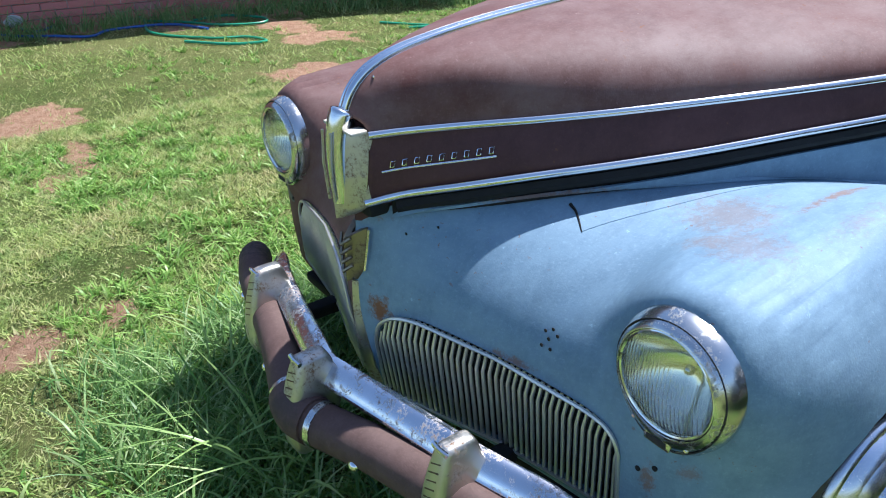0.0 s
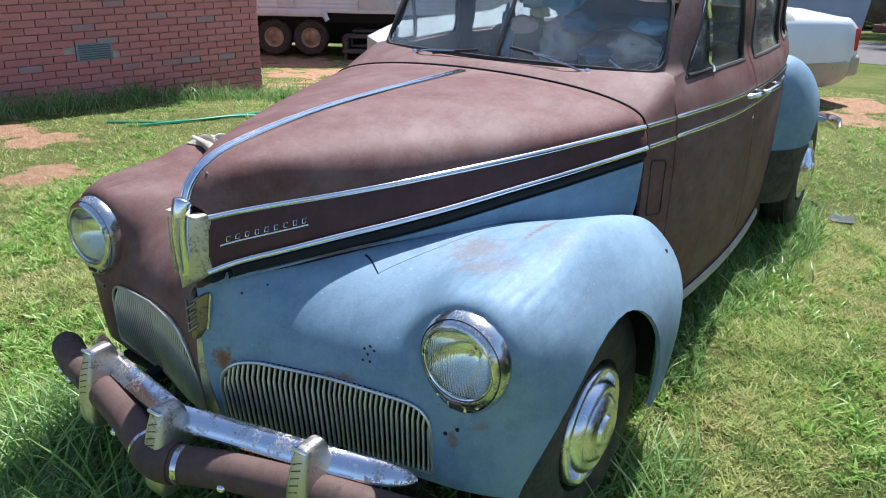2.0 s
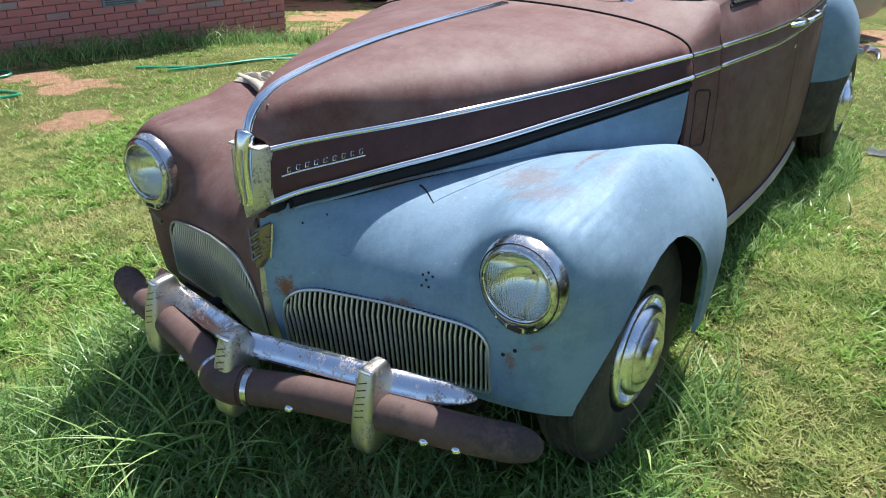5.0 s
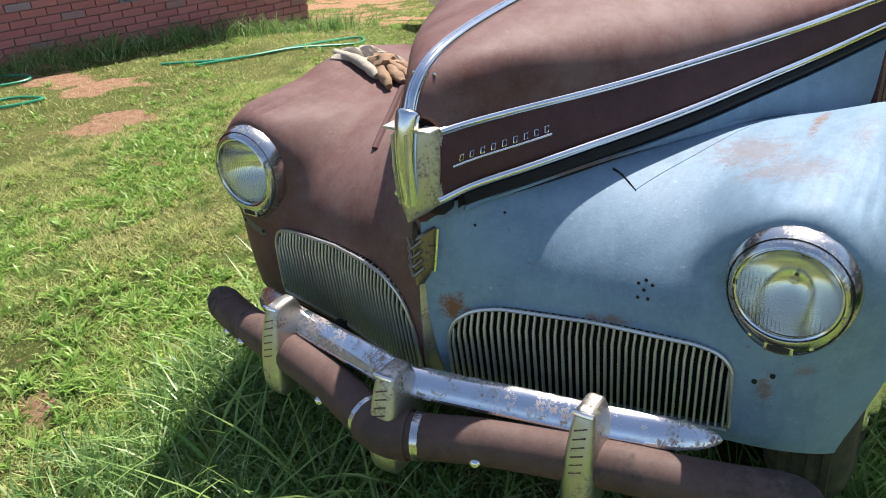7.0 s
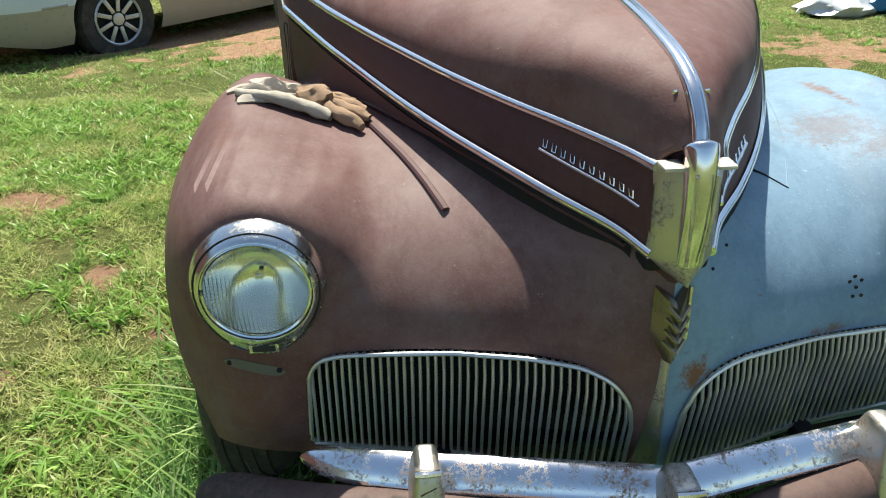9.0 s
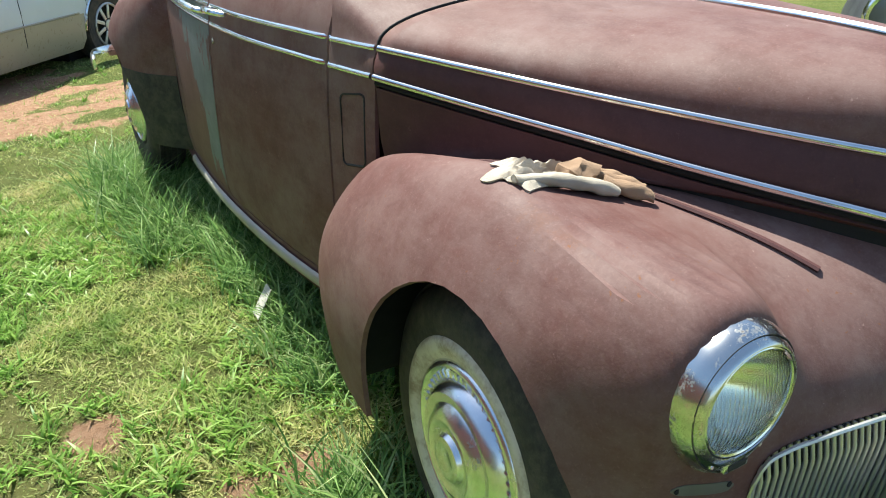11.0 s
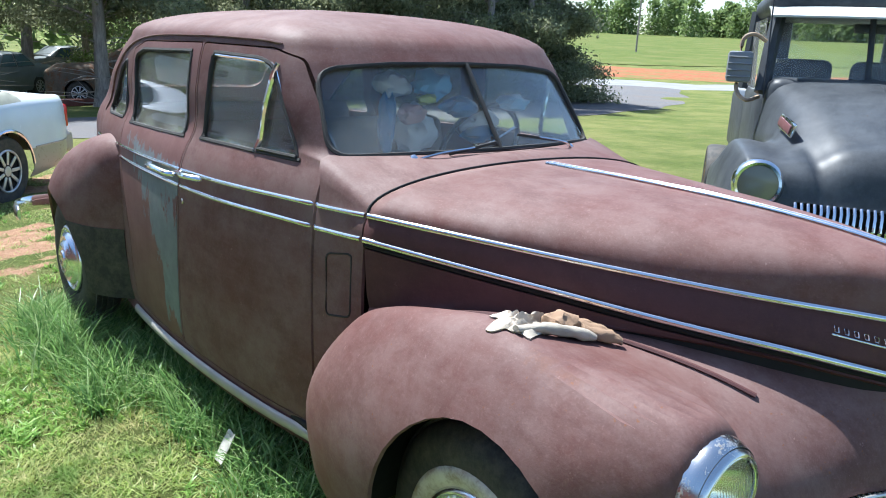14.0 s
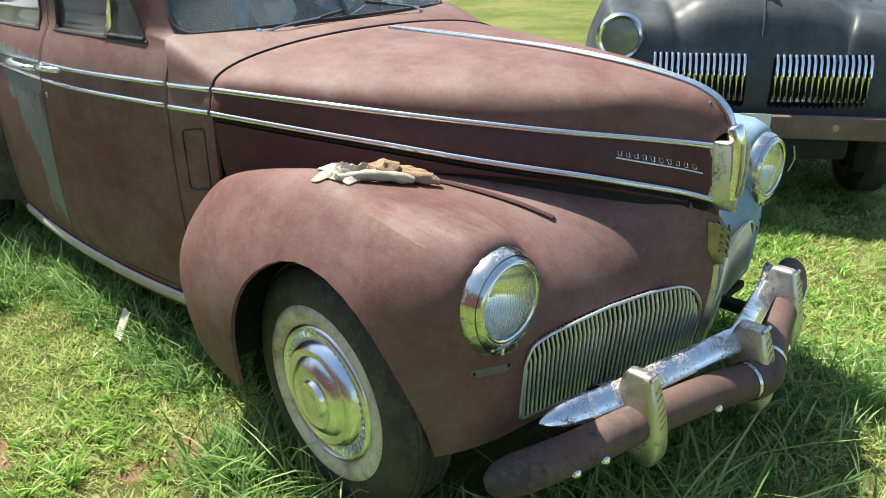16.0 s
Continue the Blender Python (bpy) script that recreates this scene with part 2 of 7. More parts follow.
def tab(x, xs, ys):
    """Smooth lookup in a short table."""
    xs, ys = np.asarray(xs, float), np.asarray(ys, float)
    d = np.gradient(ys, xs)
    x = np.clip(x, xs[0], xs[-1])
    k = np.clip(np.searchsorted(xs, x) - 1, 0, len(xs) - 2)
    h = xs[k + 1] - xs[k]
    f = (x - xs[k]) / h
    return (2 * f**3 - 3 * f**2 + 1) * ys[k] + (f**3 - 2 * f**2 + f) * h * d[k] + (-2 * f**3 + 3 * f**2) * ys[k + 1] + (f**3 - f**2) * h * d[k + 1]


def tube(pts, r, n=8, bm=None, cap=True, squash=1.0, up=(0, 0, 1)):
    """A round or oval bar along pts; r may vary from point to point."""
    bm = bm or bmesh.new()
    p = np.asarray(pts, float)
    rr = np.broadcast_to(np.asarray(r, float), (len(p),))
    t = np.gradient(p, axis=0)
    t /= np.linalg.norm(t, axis=1)[:, None] + 1e-9
    rings = []
    ref = np.asarray(up, float)
    for i in range(len(p)):
        s = np.cross(t[i], ref)
        if np.linalg.norm(s) < 1e-3:
            s = np.cross(t[i], (1, 0.2, 0))
        s /= np.linalg.norm(s) + 1e-9
        w = np.cross(s, t[i])
        rings.append([bm.verts.new(p[i] + rr[i] * (math.cos(a) * s + squash * math.sin(a) * w)) for a in np.linspace(0, 2 * math.pi, n, endpoint=False)])
    for a, b in zip(rings, rings[1:]):
        for j in range(n):
            bm.faces.new((a[j], a[(j + 1) % n], b[(j + 1) % n], b[j]))
    if cap:
        bm.faces.new(rings[0][::-1])
        bm.faces.new(rings[-1])
    return bm


def box(c, s, bevel=0.0, seg=2, bm=None, m=None):
    """A box of centre c and size s, its edges rounded, turned by m about its centre."""
    out = bm or bmesh.new()
    b = bmesh.new()
    bmesh.ops.create_cube(b, size=1.0)
    for v in b.verts:
        v.co = Vector(v.co[k] * s[k] for k in range(3))
    if bevel:
        bmesh.ops.bevel(b, geom=list(b.edges), offset=bevel, segments=seg, profile=0.5, affect="EDGES")
    for v in b.verts:
        v.co = (m @ v.co if m is not None else v.co) + Vector(c)
    join(out, b)
    return out


def join(into, bm):
    """Moves bm's faces into another bmesh."""
    at = {v: into.verts.new(v.co) for v in bm.verts}
    for f in bm.faces:
        into.faces.new([at[v] for v in f.verts])
    bm.free()
    return into


def prism(poly, axis, lo, hi):
    """A closed bar with outline poly, along an axis: 0 (poly in y, z), 1 (poly in x, z) or 2 (poly in x, y)."""
    bm = bmesh.new()
    ends = []
    for d in (lo, hi):
        ring = []
        for a, b in poly:
            ring.append(bm.verts.new({0: (d, a, b), 1: (a, d, b), 2: (a, b, d)}[axis]))
        ends.append(ring)
    n = len(poly)
    for j in range(n):
        bm.faces.new((ends[0][j], ends[0][(j + 1) % n], ends[1][(j + 1) % n], ends[1][j]))
    bm.faces.new(ends[0][::-1])
    bm.faces.new(ends[1])
    bmesh.ops.recalc_face_normals(bm, faces=list(bm.faces))
    return bm


def carve(bm, cutters, thick=0.0, op="DIFFERENCE", offset=-1.0):
    """The mesh of bm, given a thickness, after boolean cuts by other bmeshes."""
    a = part("work", bm, None)
    if thick:
        md = a.modifiers.new("s", "SOLIDIFY")
        md.thickness, md.offset = thick, offset
    made = []
    for c in cutters:
        b = part("cutter", c, None, smooth=False)
        made.append(b)
        md = a.modifiers.new("b", "BOOLEAN")
        md.operation, md.object, md.solver = op, b, "EXACT"
    bpy.context.view_layer.update()
    me = bpy.data.meshes.new_from_object(a.evaluated_get(bpy.context.evaluated_depsgraph_get()))
    for o in (a, *made):
        old = o.data
        bpy.data.objects.remove(o)
        bpy.data.meshes.remove(old)
    me.materials.clear()
    return me


def rounded(poly, r, n=4):
    """A polygon with its corners rounded."""
    p = [np.array(q, float) for q in poly]
    out = []
    for i in range(len(p)):
        a, b, c = p[i - 1], p[i], p[(i + 1) % len(p)]
        u, w = a - b, c - b
        ru = min(r, 0.45 * np.linalg.norm(u)) / np.linalg.norm(u)
        rw = min(r, 0.45 * np.linalg.norm(w)) / np.linalg.norm(w)
        s, e = b + u * ru, b + w * rw
        for f in np.linspace(0, 1, n + 1):
            out.append(tuple((1 - f) ** 2 * s + 2 * f * (1 - f) * b + f * f * e))
    return out


def lathe(prof, n=32, bm=None, m=None):
    """A turned shape about the x axis from (x, radius) pairs."""
    bm = bm or bmesh.new()
    P = [[(x, r * math.cos(a), r * math.sin(a)) for a in np.linspace(0, 2 * math.pi, n, endpoint=False)] for x, r in prof]
    b = grid_mesh(P, None, False, True)
    bmesh.ops.remove_doubles(b, verts=list(b.verts), dist=1e-5)
    bmesh.ops.recalc_face_normals(b, faces=list(b.faces))
    if m is not None:
        for v in b.verts:
            v.co = m @ v.co
    return join(bm, b)


def tree_of(me):
    from mathutils.bvhtree import BVHTree
    b = bmesh.new()
    b.from_mesh(me)
    t = BVHTree.FromBMesh(b)
    b.free()
    return t


def onto(bvh, pts, way, lift=0.0, back=2.0):
    """Points dropped along a direction onto a surface; lift raises them off it."""
    out = []
    w = Vector(way).normalized()
    for p in pts:
        hit, nor, _, _ = bvh.ray_cast(Vector(p) - back * w, w)
        if hit is None:
            hit, nor, _, _ = bvh.find_nearest(Vector(p))
        if nor.dot(w) > 0:
            nor = -nor
        out.append(hit + nor * float(lift))
    return np.array([tuple(v) for v in out])


def ground_z(x, y):
    """The yard falls gently towards the road and the trailer."""
    x, y = np.asarray(x, float), np.asarray(y, float)
    drop = -0.033 * np.clip(y - 1.5, 0, 24) - (0.06 * np.clip(-x, 0, 6) + 0.04 * np.clip(-x - 5.2, 0, 6)) * np.clip((y - 3.2) / 3, 0, 1)
    rise = 0.030 * np.clip(np.hypot(x, y) - 34, 0, 260) * np.clip(x / 30, 0, 1)
    return drop + rise


# ---- ground ----
SPOTS = [(-3.8, -0.70, 0.45), (-2.8, -0.58, 0.38), (-1.30, -0.83, 0.20), (-1.25, -1.20, 0.18), (-1.60, -0.70, 0.10), (-4.9, 1.6, 0.55), (-5.6, 1.0, 0.8), (-3.5, 1.1, 0.28), (-6.3, 0.2, 0.9), (0.55, 7.3, 0.55), (2.0, 8.7, 0.3), (-1.2, 4.9, 0.8), (-0.85, 5.6, 1.1), (-2.2, 5.6, 1.4), (0.0, 7.9, 0.5), (-6.5, 7.2, 1.4), (-8.8, 8.9, 2.4), (-7.2, 7.8, 1.8), (-0.9, 6.5, 1.1), (0.7, 8.2, 0.8), (-3.6, 5.8, 0.9), (-5.2, 6.2, 0.7), (-4.7, 2.6, 0.25), (3.1, 4.0, 0.8), (3.9, 3.8, 0.8), (-2.5, -2.0, 0.3), (-1.9, 1.6, 0.16), (-2.6, 0.7, 0.2), (-0.90, 0.54, 0.17), (-0.88, 0.80, 0.13), (-1.13, 0.55, 0.13), (-1.02, 0.72, 0.11), (-0.93, 0.33, 0.15), (-1.45, 0.95, 0.12), (-1.55, 0.35, 0.12)]


def bareness(x, y):
    """How bare the turf is at a place: 0 grass, 1 clay."""
    v = 0.60 * noise.noise(Vector((x * 0.9, y * 0.9, 3.0))) + 0.60 * noise.noise(Vector((x * 2.6, y * 3.4, 8.0))) + 0.45 * noise.noise(Vector((x * 7, y * 8, 1.0)))
    b = 0.0
    for cx, cy, r in SPOTS:
        d = math.hypot(x - cx, (y - cy) * 1.25) / r
        if d < 1.9:
            b = max(b, 0.95 - 0.5 * d)
    return min(1.0, max(0.0, (b + v * 0.85 - 0.42) * 2.0))


Q = Mat("yard turf", 0.95, 0.0, 0.08)
att = Q.t.nodes.new("ShaderNodeAttribute")
att.attribute_name = "bare"
green = Q.ramp(Q.noise(0.7, 7, 0.7), (0.30, (0.100, 0.148, 0.033)), (0.52, (0.158, 0.192, 0.051)), (0.72, (0.245, 0.228, 0.090)))
fine = Q.mix(Q.ramp(Q.noise(48, 6, 0.8), (0.38, 0.85), (0.56, 0.0)), green, (0.055, 0.06, 0.02))
fine = Q.mix(Q.ramp(Q.noise(5, 7, 0.8), (0.42, 0.55), (0.58, 0.0)), fine, (0.085, 0.115, 0.035))
fine = Q.mix(Q.ramp(Q.noise(0.45, 7, 0.78), (0.44, 0.0), (0.60, 0.6)), fine, (0.23, 0.225, 0.085))
soil = Q.ramp(Q.noise(16, 7, 0.75), (0.3, (0.30, 0.165, 0.10)), (0.55, (0.44, 0.27, 0.17)), (0.75, (0.55, 0.40, 0.29)))
edge = Q.math("ADD", att.outputs["Fac"], Q.math("MULTIPLY_ADD", Q.noise(30, 5, 0.8), 0.9, -0.45))
Q.color(Q.mix(Q.ramp(edge, (0.40, 0.0), (0.56, 1.0)), fine, soil))
Q.bump(Q.math("ADD", Q.noise(75, 7, 0.9), Q.math("MULTIPLY", Q.noise(7, 4), 1.5)), 1.0, 0.02)
TURF = Q.m


def sheet(xs, ys, lift=0.0):
    X, Y = np.meshgrid(xs, ys, indexing="ij")
    return np.dstack([X, Y, ground_z(X, Y) + lift])


gx = np.r_[-900, -400, -150, -60, -30, -20, -14, np.linspace(-10, 6, 201), 7.5, 9, 11, 14, 18, 22, 26, 30, 36, 44, 60, 85, 110, 150, 200, 260, 330, 450, 900]
gy = np.r_[-900, -300, -80, -30, -12, -7, np.linspace(-4, 10, 176), 12, 14, 16, 18, 21, 25, 30, 40, 60, 90, 130, 200, 300, 450, 900]
G = sheet(gx, gy)
bm = grid_mesh(G)
me = bpy.data.meshes.new("ground")
bm.to_mesh(me)
bm.free()
co = np.empty(len(me.vertices) * 3)
me.vertices.foreach_get("co", co)
co = co.reshape(-1, 3)
vals = np.array([bareness(x, y) if -11 < x < 7 and -5 < y < 12 else 0.0 for x, y, _ in co])
near = (np.abs(co[:, 0]) < 12) & (np.abs(co[:, 1] - 3) < 9)
co[:, 2] += np.array([0.018 * noise.noise(Vector((x * 1.7, y * 1.7, 0))) if n else 0.0 for (x, y, _), n in zip(co, near)])
me.vertices.foreach_set("co", co.ravel())
a = me.attributes.new("bare", "FLOAT", "POINT")
a.data.foreach_set("value", vals)
ground = tagged(dress("ground", me, TURF), "patchy summer lawn with bare red clay spots", "lawn", kind="structure")


def gz(x, y):
    z = float(ground_z(x, y))
    if abs(x) < 12 and abs(y - 3) < 9:
        z += 0.018 * noise.noise(Vector((x * 1.7, y * 1.7, 0)))
    return z


# ---- the old sedan: body surfaces ----
WHEELBASE = 3.05
BELT_Y = [0.60, 0.88, 1.20, 1.50, 1.80, 2.20, 2.60, 3.00, 3.40, 3.80, 4.10]
BELT_X = [0.635, 0.665, 0.712, 0.738, 0.750, 0.742, 0.710, 0.650, 0.555, 0.40, 0.22]
SIDE_Z = [0.22, 0.32, 0.45, 0.70, 0.93, 1.03, 1.08, 1.12, 1.30, 1.42, 1.46]
SIDE_S = [0.955, 0.985, 1.0, 1.010, 1.003, 0.985, 0.96, 0.93, 0.90, 0.872, 0.855]


def half_width(y, z):
    return float(tab(y, BELT_Y, BELT_X) * tab(z, SIDE_Z, SIDE_S))


def cabin_ring(z):
    """Half the outline of the cabin at a height, from the middle of the front to the middle of the back."""
    zz = min(z, 1.46)
    yf = float(np.interp(zz, [0, 1.135, 1.15, 1.425, 1.46], [0.885, 0.885, 0.812, 1.018, 1.05]))
    yr = float(np.interp(zz, [0.2, 0.6, 0.95, 1.12, 1.30, 1.46], [3.9, 4.05, 3.95, 3.7, 3.40, 3.10]))
    bow = 0.125 if zz > 1.14 else 0.01
    ys = yf + (0.25 if zz > 1.14 else 0.02)
    xs = half_width(ys, zz)
    xc = xs - (0.07 if zz > 1.14 else 0.02)
    fr = [(x, yf + bow * (x / 0.575) ** 2) for x in np.linspace(0, xc, 16)]
    yc = fr[-1][1]
    cx, cy = xs - 0.008, yc + 0.045 * (1 if zz > 1.14 else 0.1)
    co = [((1 - f) ** 2 * xc + 2 * f * (1 - f) * cx + f * f * xs, (1 - f) ** 2 * yc + 2 * f * (1 - f) * cy + f * f * ys) for f in np.linspace(0, 1, 9)[1:]]
    ye = yr - 0.55
    si = [(half_width(y, zz), y) for y in np.linspace(ys, ye, 44)[1:]]
    xe = si[-1][0]
    re = [((1 - f) ** 2 * xe + 2 * f * (1 - f) * xe * 0.86, (1 - f) ** 2 * ye + 2 * f * (1 - f) * yr + f * f * yr) for f in np.linspace(0, 1, 16)[1:]]
    return np.array(fr + co + si + re)


def cabin_grid():
    zs = np.r_[np.linspace(0.22, 0.45, 5), np.linspace(0.53, 0.93, 6), np.linspace(0.97, 1.13, 8), np.linspace(1.151, 1.46, 14)]
    rows = [np.c_[cabin_ring(z), np.full(len(cabin_ring(z)), z)] for z in zs]
    base, mid = rows[-1], np.array([0, 1.95])
    for f in np.linspace(0, 1, 13)[1:]:
        a = f * math.pi / 2
        c, s = max(0.02, math.cos(a) ** 0.92), math.sin(a) ** 0.96
        r = base.copy()
        r[:, :2] = mid + c * (base[:, :2] - mid)
        # the roof sags a little towards its ends
        r[:, 2] = 1.46 + 0.136 * s
        # the brow over the windscreen carries its rake on
        r[:, 1] += 0.5 * 0.136 * s * (1 - f) ** 2 * np.clip((1.35 - base[:, 1]) / 0.25, 0, 1)
        rows.append(r)
    half = np.array(rows)
    mirror = half[:, -2:0:-1] * (-1, 1, 1)
    return np.concatenate([half, mirror], 1)


def cabin_shell(grow=0.0):
    g = cabin_grid()
    bm = grid_mesh(g, None, False, True)
    bm.verts.ensure_lookup_table()
    n = g.shape[1]
    bm.faces.new([bm.verts[(len(g) - 1) * n + j] for j in range(n)])
    bmesh.ops.recalc_face_normals(bm, faces=list(bm.faces))
    if grow:
        bm.normal_update()
        for v, co in [(v, v.co + v.normal * grow) for v in bm.verts]:
            v.co = co
    return bm


# hood rails, from the nose (0) to the cowl (1): spine, upper trim, lower trim
SPINE = [(0, -0.607, 1.005), (0, -0.585, 1.046), (0, -0.540, 1.080), (0, -0.455, 1.104), (0, -0.275, 1.125), (0, -0.05, 1.137), (0, 0.22, 1.140), (0, 0.45, 1.139), (0, 0.665, 1.137)]
UPPER = [(0.046, -0.585, 0.972), (0.075, -0.52, 0.975), (0.132, -0.424, 0.980), (0.206, -0.310, 0.986), (0.282, -0.18, 0.993), (0.358, -0.026, 1.0), (0.440, 0.150, 1.008), (0.524, 0.357, 1.016), (0.630, 0.668, 1.024)]
LOWER = [(0.044, -0.600, 0.842), (0.080, -0.535, 0.856), (0.150, -0.45, 0.873), (0.224, -0.341, 0.889), (0.300, -0.205, 0.901), (0.374, -0.052, 0.913), (0.452, 0.130, 0.928), (0.535, 0.345, 0.941), (0.645, 0.668, 0.958)]


def hood_section(S, U, L, n=20):
    """Half a hood section from the lower trim, up the flat band, over the dome to the spine."""
    band = [L + f * (U - L) + np.array([0.006, 0, 0]) * math.sin(math.pi * f) for f in np.linspace(0, 1, 6)]
    dome = []
    for f in np.linspace(0, 1, n)[1:]:
        a = f * math.pi / 2
        k = math.cos(a) ** 0.95
        h = math.sin(a) ** 0.88
        p = S + (U - S) * k
        p[2] = U[2] + (S[2] - U[2]) * h
        p[1] = S[1] + (U[1] - S[1]) * k ** 1.5
        dome.append(p)
    return np.array(band + dome)


def hood_grid(n=60):
    s, u, l = spline(SPINE, n), spline(UPPER, n), spline(LOWER, n)
    return np.array([hood_section(s[i], u[i], l[i]) for i in range(n)])


# front wing rails, from the prow round the nose and outer side to the door
W_BOTTOM = [(0, -0.580, 0.395), (0.10, -0.562, 0.385), (0.32, -0.488, 0.38), (0.54, -0.452, 0.378), (0.66, -0.43, 0.375), (0.775, -0.345, 0.35), (0.85, -0.16, 0.32), (0.875, 0.22, 0.30), (0.852, 0.50, 0.30), (0.775, 0.735, 0.32), (0.66, 0.76, 0.33)]
W_FACE = [(0, -0.612, 0.56), (0.10, -0.585, 0.56), (0.32, -0.505, 0.56), (0.54, -0.458, 0.56), (0.66, -0.448, 0.55), (0.80, -0.355, 0.54), (0.872, -0.15, 0.53), (0.893, 0.20, 0.51), (0.868, 0.53, 0.48), (0.775, 0.782, 0.47), (0.65, 0.81, 0.47)]
W_SHOULDER = [(0, -0.610, 0.67), (0.10, -0.573, 0.67), (0.32, -0.482, 0.67), (0.53, -0.435, 0.69), (0.655, -0.418, 0.715), (0.785, -0.315, 0.72), (0.855, -0.11, 0.735), (0.872, 0.20, 0.715), (0.845, 0.50, 0.665), (0.765, 0.705, 0.63), (0.65, 0.75, 0.60)]
W_CREST = [(0, -0.605, 0.73), (0.095, -0.552, 0.735), (0.31, -0.405, 0.755), (0.50, -0.31, 0.80), (0.635, -0.275, 0.86), (0.71, -0.13, 0.905), (0.725, 0.03, 0.930), (0.735, 0.20, 0.912), (0.735, 0.41, 0.862), (0.715, 0.575, 0.79), (0.645, 0.66, 0.71)]
W_INNER = [(0, -0.600, 0.77), (0.08, -0.54, 0.785), (0.27, -0.33, 0.81), (0.42, -0.16, 0.838), (0.54, -0.04, 0.88), (0.615, 0.06, 0.90), (0.635, 0.15, 0.905), (0.645, 0.27, 0.88), (0.655, 0.43, 0.84), (0.662, 0.56, 0.79), (0.64, 0.655, 0.74)]
W_VALLEY = [(0, -0.598, 0.815), (0.065, -0.53, 0.825), (0.225, -0.295, 0.842), (0.34, -0.085, 0.858), (0.425, 0.065, 0.865), (0.485, 0.185, 0.858), (0.525, 0.27, 0.845), (0.56, 0.37, 0.825), (0.588, 0.46, 0.803), (0.612, 0.575, 0.78), (0.63, 0.655, 0.76)]


def wing_grid(side, nu=90, nv=34):
    rails = [spline(r, nu) for r in (W_BOTTOM, W_FACE, W_SHOULDER, W_CREST, W_INNER, W_VALLEY)]
    g = np.array([spline([r[i] for r in rails], nv) for i in range(nu)])
    # the blue wing is a replacement that sits lower towards the door
    sag = np.interp(g[..., 1], [-0.3, -0.13, 0.03, 0.2, 0.41, 0.7], [0.0, 0.012, 0.024, 0.034, 0.038, 0.028] if side > 0 else [0.0, 0.002, 0.006, 0.009, 0.006, -0.004])
    up = np.clip((g[..., 2] - 0.58) / 0.25, 0, 1)
    g[..., 2] -= sag * up * up * (3 - 2 * up)
    # pressed steel has no creases: relax the section between the rails
    for _ in range(14):
        g[:, 1:-1] = 0.5 * g[:, 1:-1] + 0.25 * (g[:, 2:] + g[:, :-2])
    for _ in range(14):
        g[1:-1] = 0.5 * g[1:-1] + 0.25 * (g[2:] + g[:-2])
    # the pod that carries the headlamp
    lx, ly, lz = LAMP_AT[side]
    d = np.hypot((g[..., 0] - lx) * 1.05, (g[..., 2] - lz) * 0.93)
    f = np.clip((0.22 - d) / 0.12, 0, 1)
    f = f * f * (3 - 2 * f)
    g[..., 1] += np.where((g[..., 0] > 0.45) & (g[..., 1] < -0.15), f * np.minimum(0.0, ly + 0.006 - g[..., 1]), 0.0)
    return g


def arch(yc, zc, r, zlow, front=1.0, back=1.0):
    """Outline of a wheel opening in y, z."""
    a = np.linspace(math.pi, 0, 20)
    pts = [(yc + r * math.cos(t) * (front if math.cos(t) < 0 else back), zc + r * math.sin(t)) for t in a]
    return [(pts[0][0] - 0.02, zlow)] + pts + [(pts[-1][0] + 0.01, zlow)]


GRILLE = {1: rounded([(0.044, 0.402), (0.046, 0.53), (0.062, 0.582), (0.10, 0.612), (0.15, 0.621), (0.284, 0.609), (0.40, 0.599), (0.51, 0.590), (0.552, 0.577), (0.573, 0.552), (0.580, 0.405), (0.33, 0.398)], 0.02, 3),
          -1: rounded([(0.034, 0.402), (0.036, 0.52), (0.047, 0.572), (0.076, 0.610), (0.12, 0.631), (0.20, 0.634), (0.30, 0.625), (0.41, 0.615), (0.50, 0.605), (0.543, 0.592), (0.563, 0.562), (0.570, 0.405), (0.33, 0.396)], 0.02, 3)}
LAMP_AT = {1: (0.643, -0.428, 0.728), -1: (0.630, -0.438, 0.737)}


def mirror_bm(bm):
    for v in bm.verts:
        v.co.x = -v.co.x
    bmesh.ops.reverse_faces(bm, faces=list(bm.faces))
    return bm


def mirror_mesh(me):
    b = bmesh.new()
    b.from_mesh(me)
    mirror_bm(b)
    out = bpy.data.meshes.new(me.name)
    b.to_mesh(out)
    b.free()
    return out


def strip(pts, nor, w, h, bm=None):
    """A half-round trim moulding along pts; nor: outward normals; w across, h proud."""
    bm = bm or bmesh.new()
    p, nn = np.asarray(pts, float), np.asarray(nor, float)
    t = np.gradient(p, axis=0)
    t /= np.linalg.norm(t, axis=1)[:, None]
    P = []
    for i in range(len(p)):
        s = np.cross(nn[i], t[i])
        s /= np.linalg.norm(s)
        ring = []
        for a in np.linspace(0, math.pi, 7):
            ring.append(p[i] + s * (math.cos(a) * w / 2) + nn[i] * (math.sin(a) * h - 0.001))
        ring.append(p[i] - nn[i] * 0.004)
        P.append(ring)
    b = grid_mesh(P, None, False, True)
    b.verts.ensure_lookup_table()
    m = len(P[0])
    b.faces.new(b.verts[:m])
    b.faces.new(b.verts[-m:])
    bmesh.ops.recalc_face_normals(b, faces=list(b.faces))
    return join(bm, b)


def normals_at(bvh, pts, hint):
    out = []
    for p in pts:
        _, n, _, _ = bvh.find_nearest(Vector(p))
        if n.dot(Vector(hint)) < 0:
            n = -n
        out.append(tuple(n))
    return np.array(out)


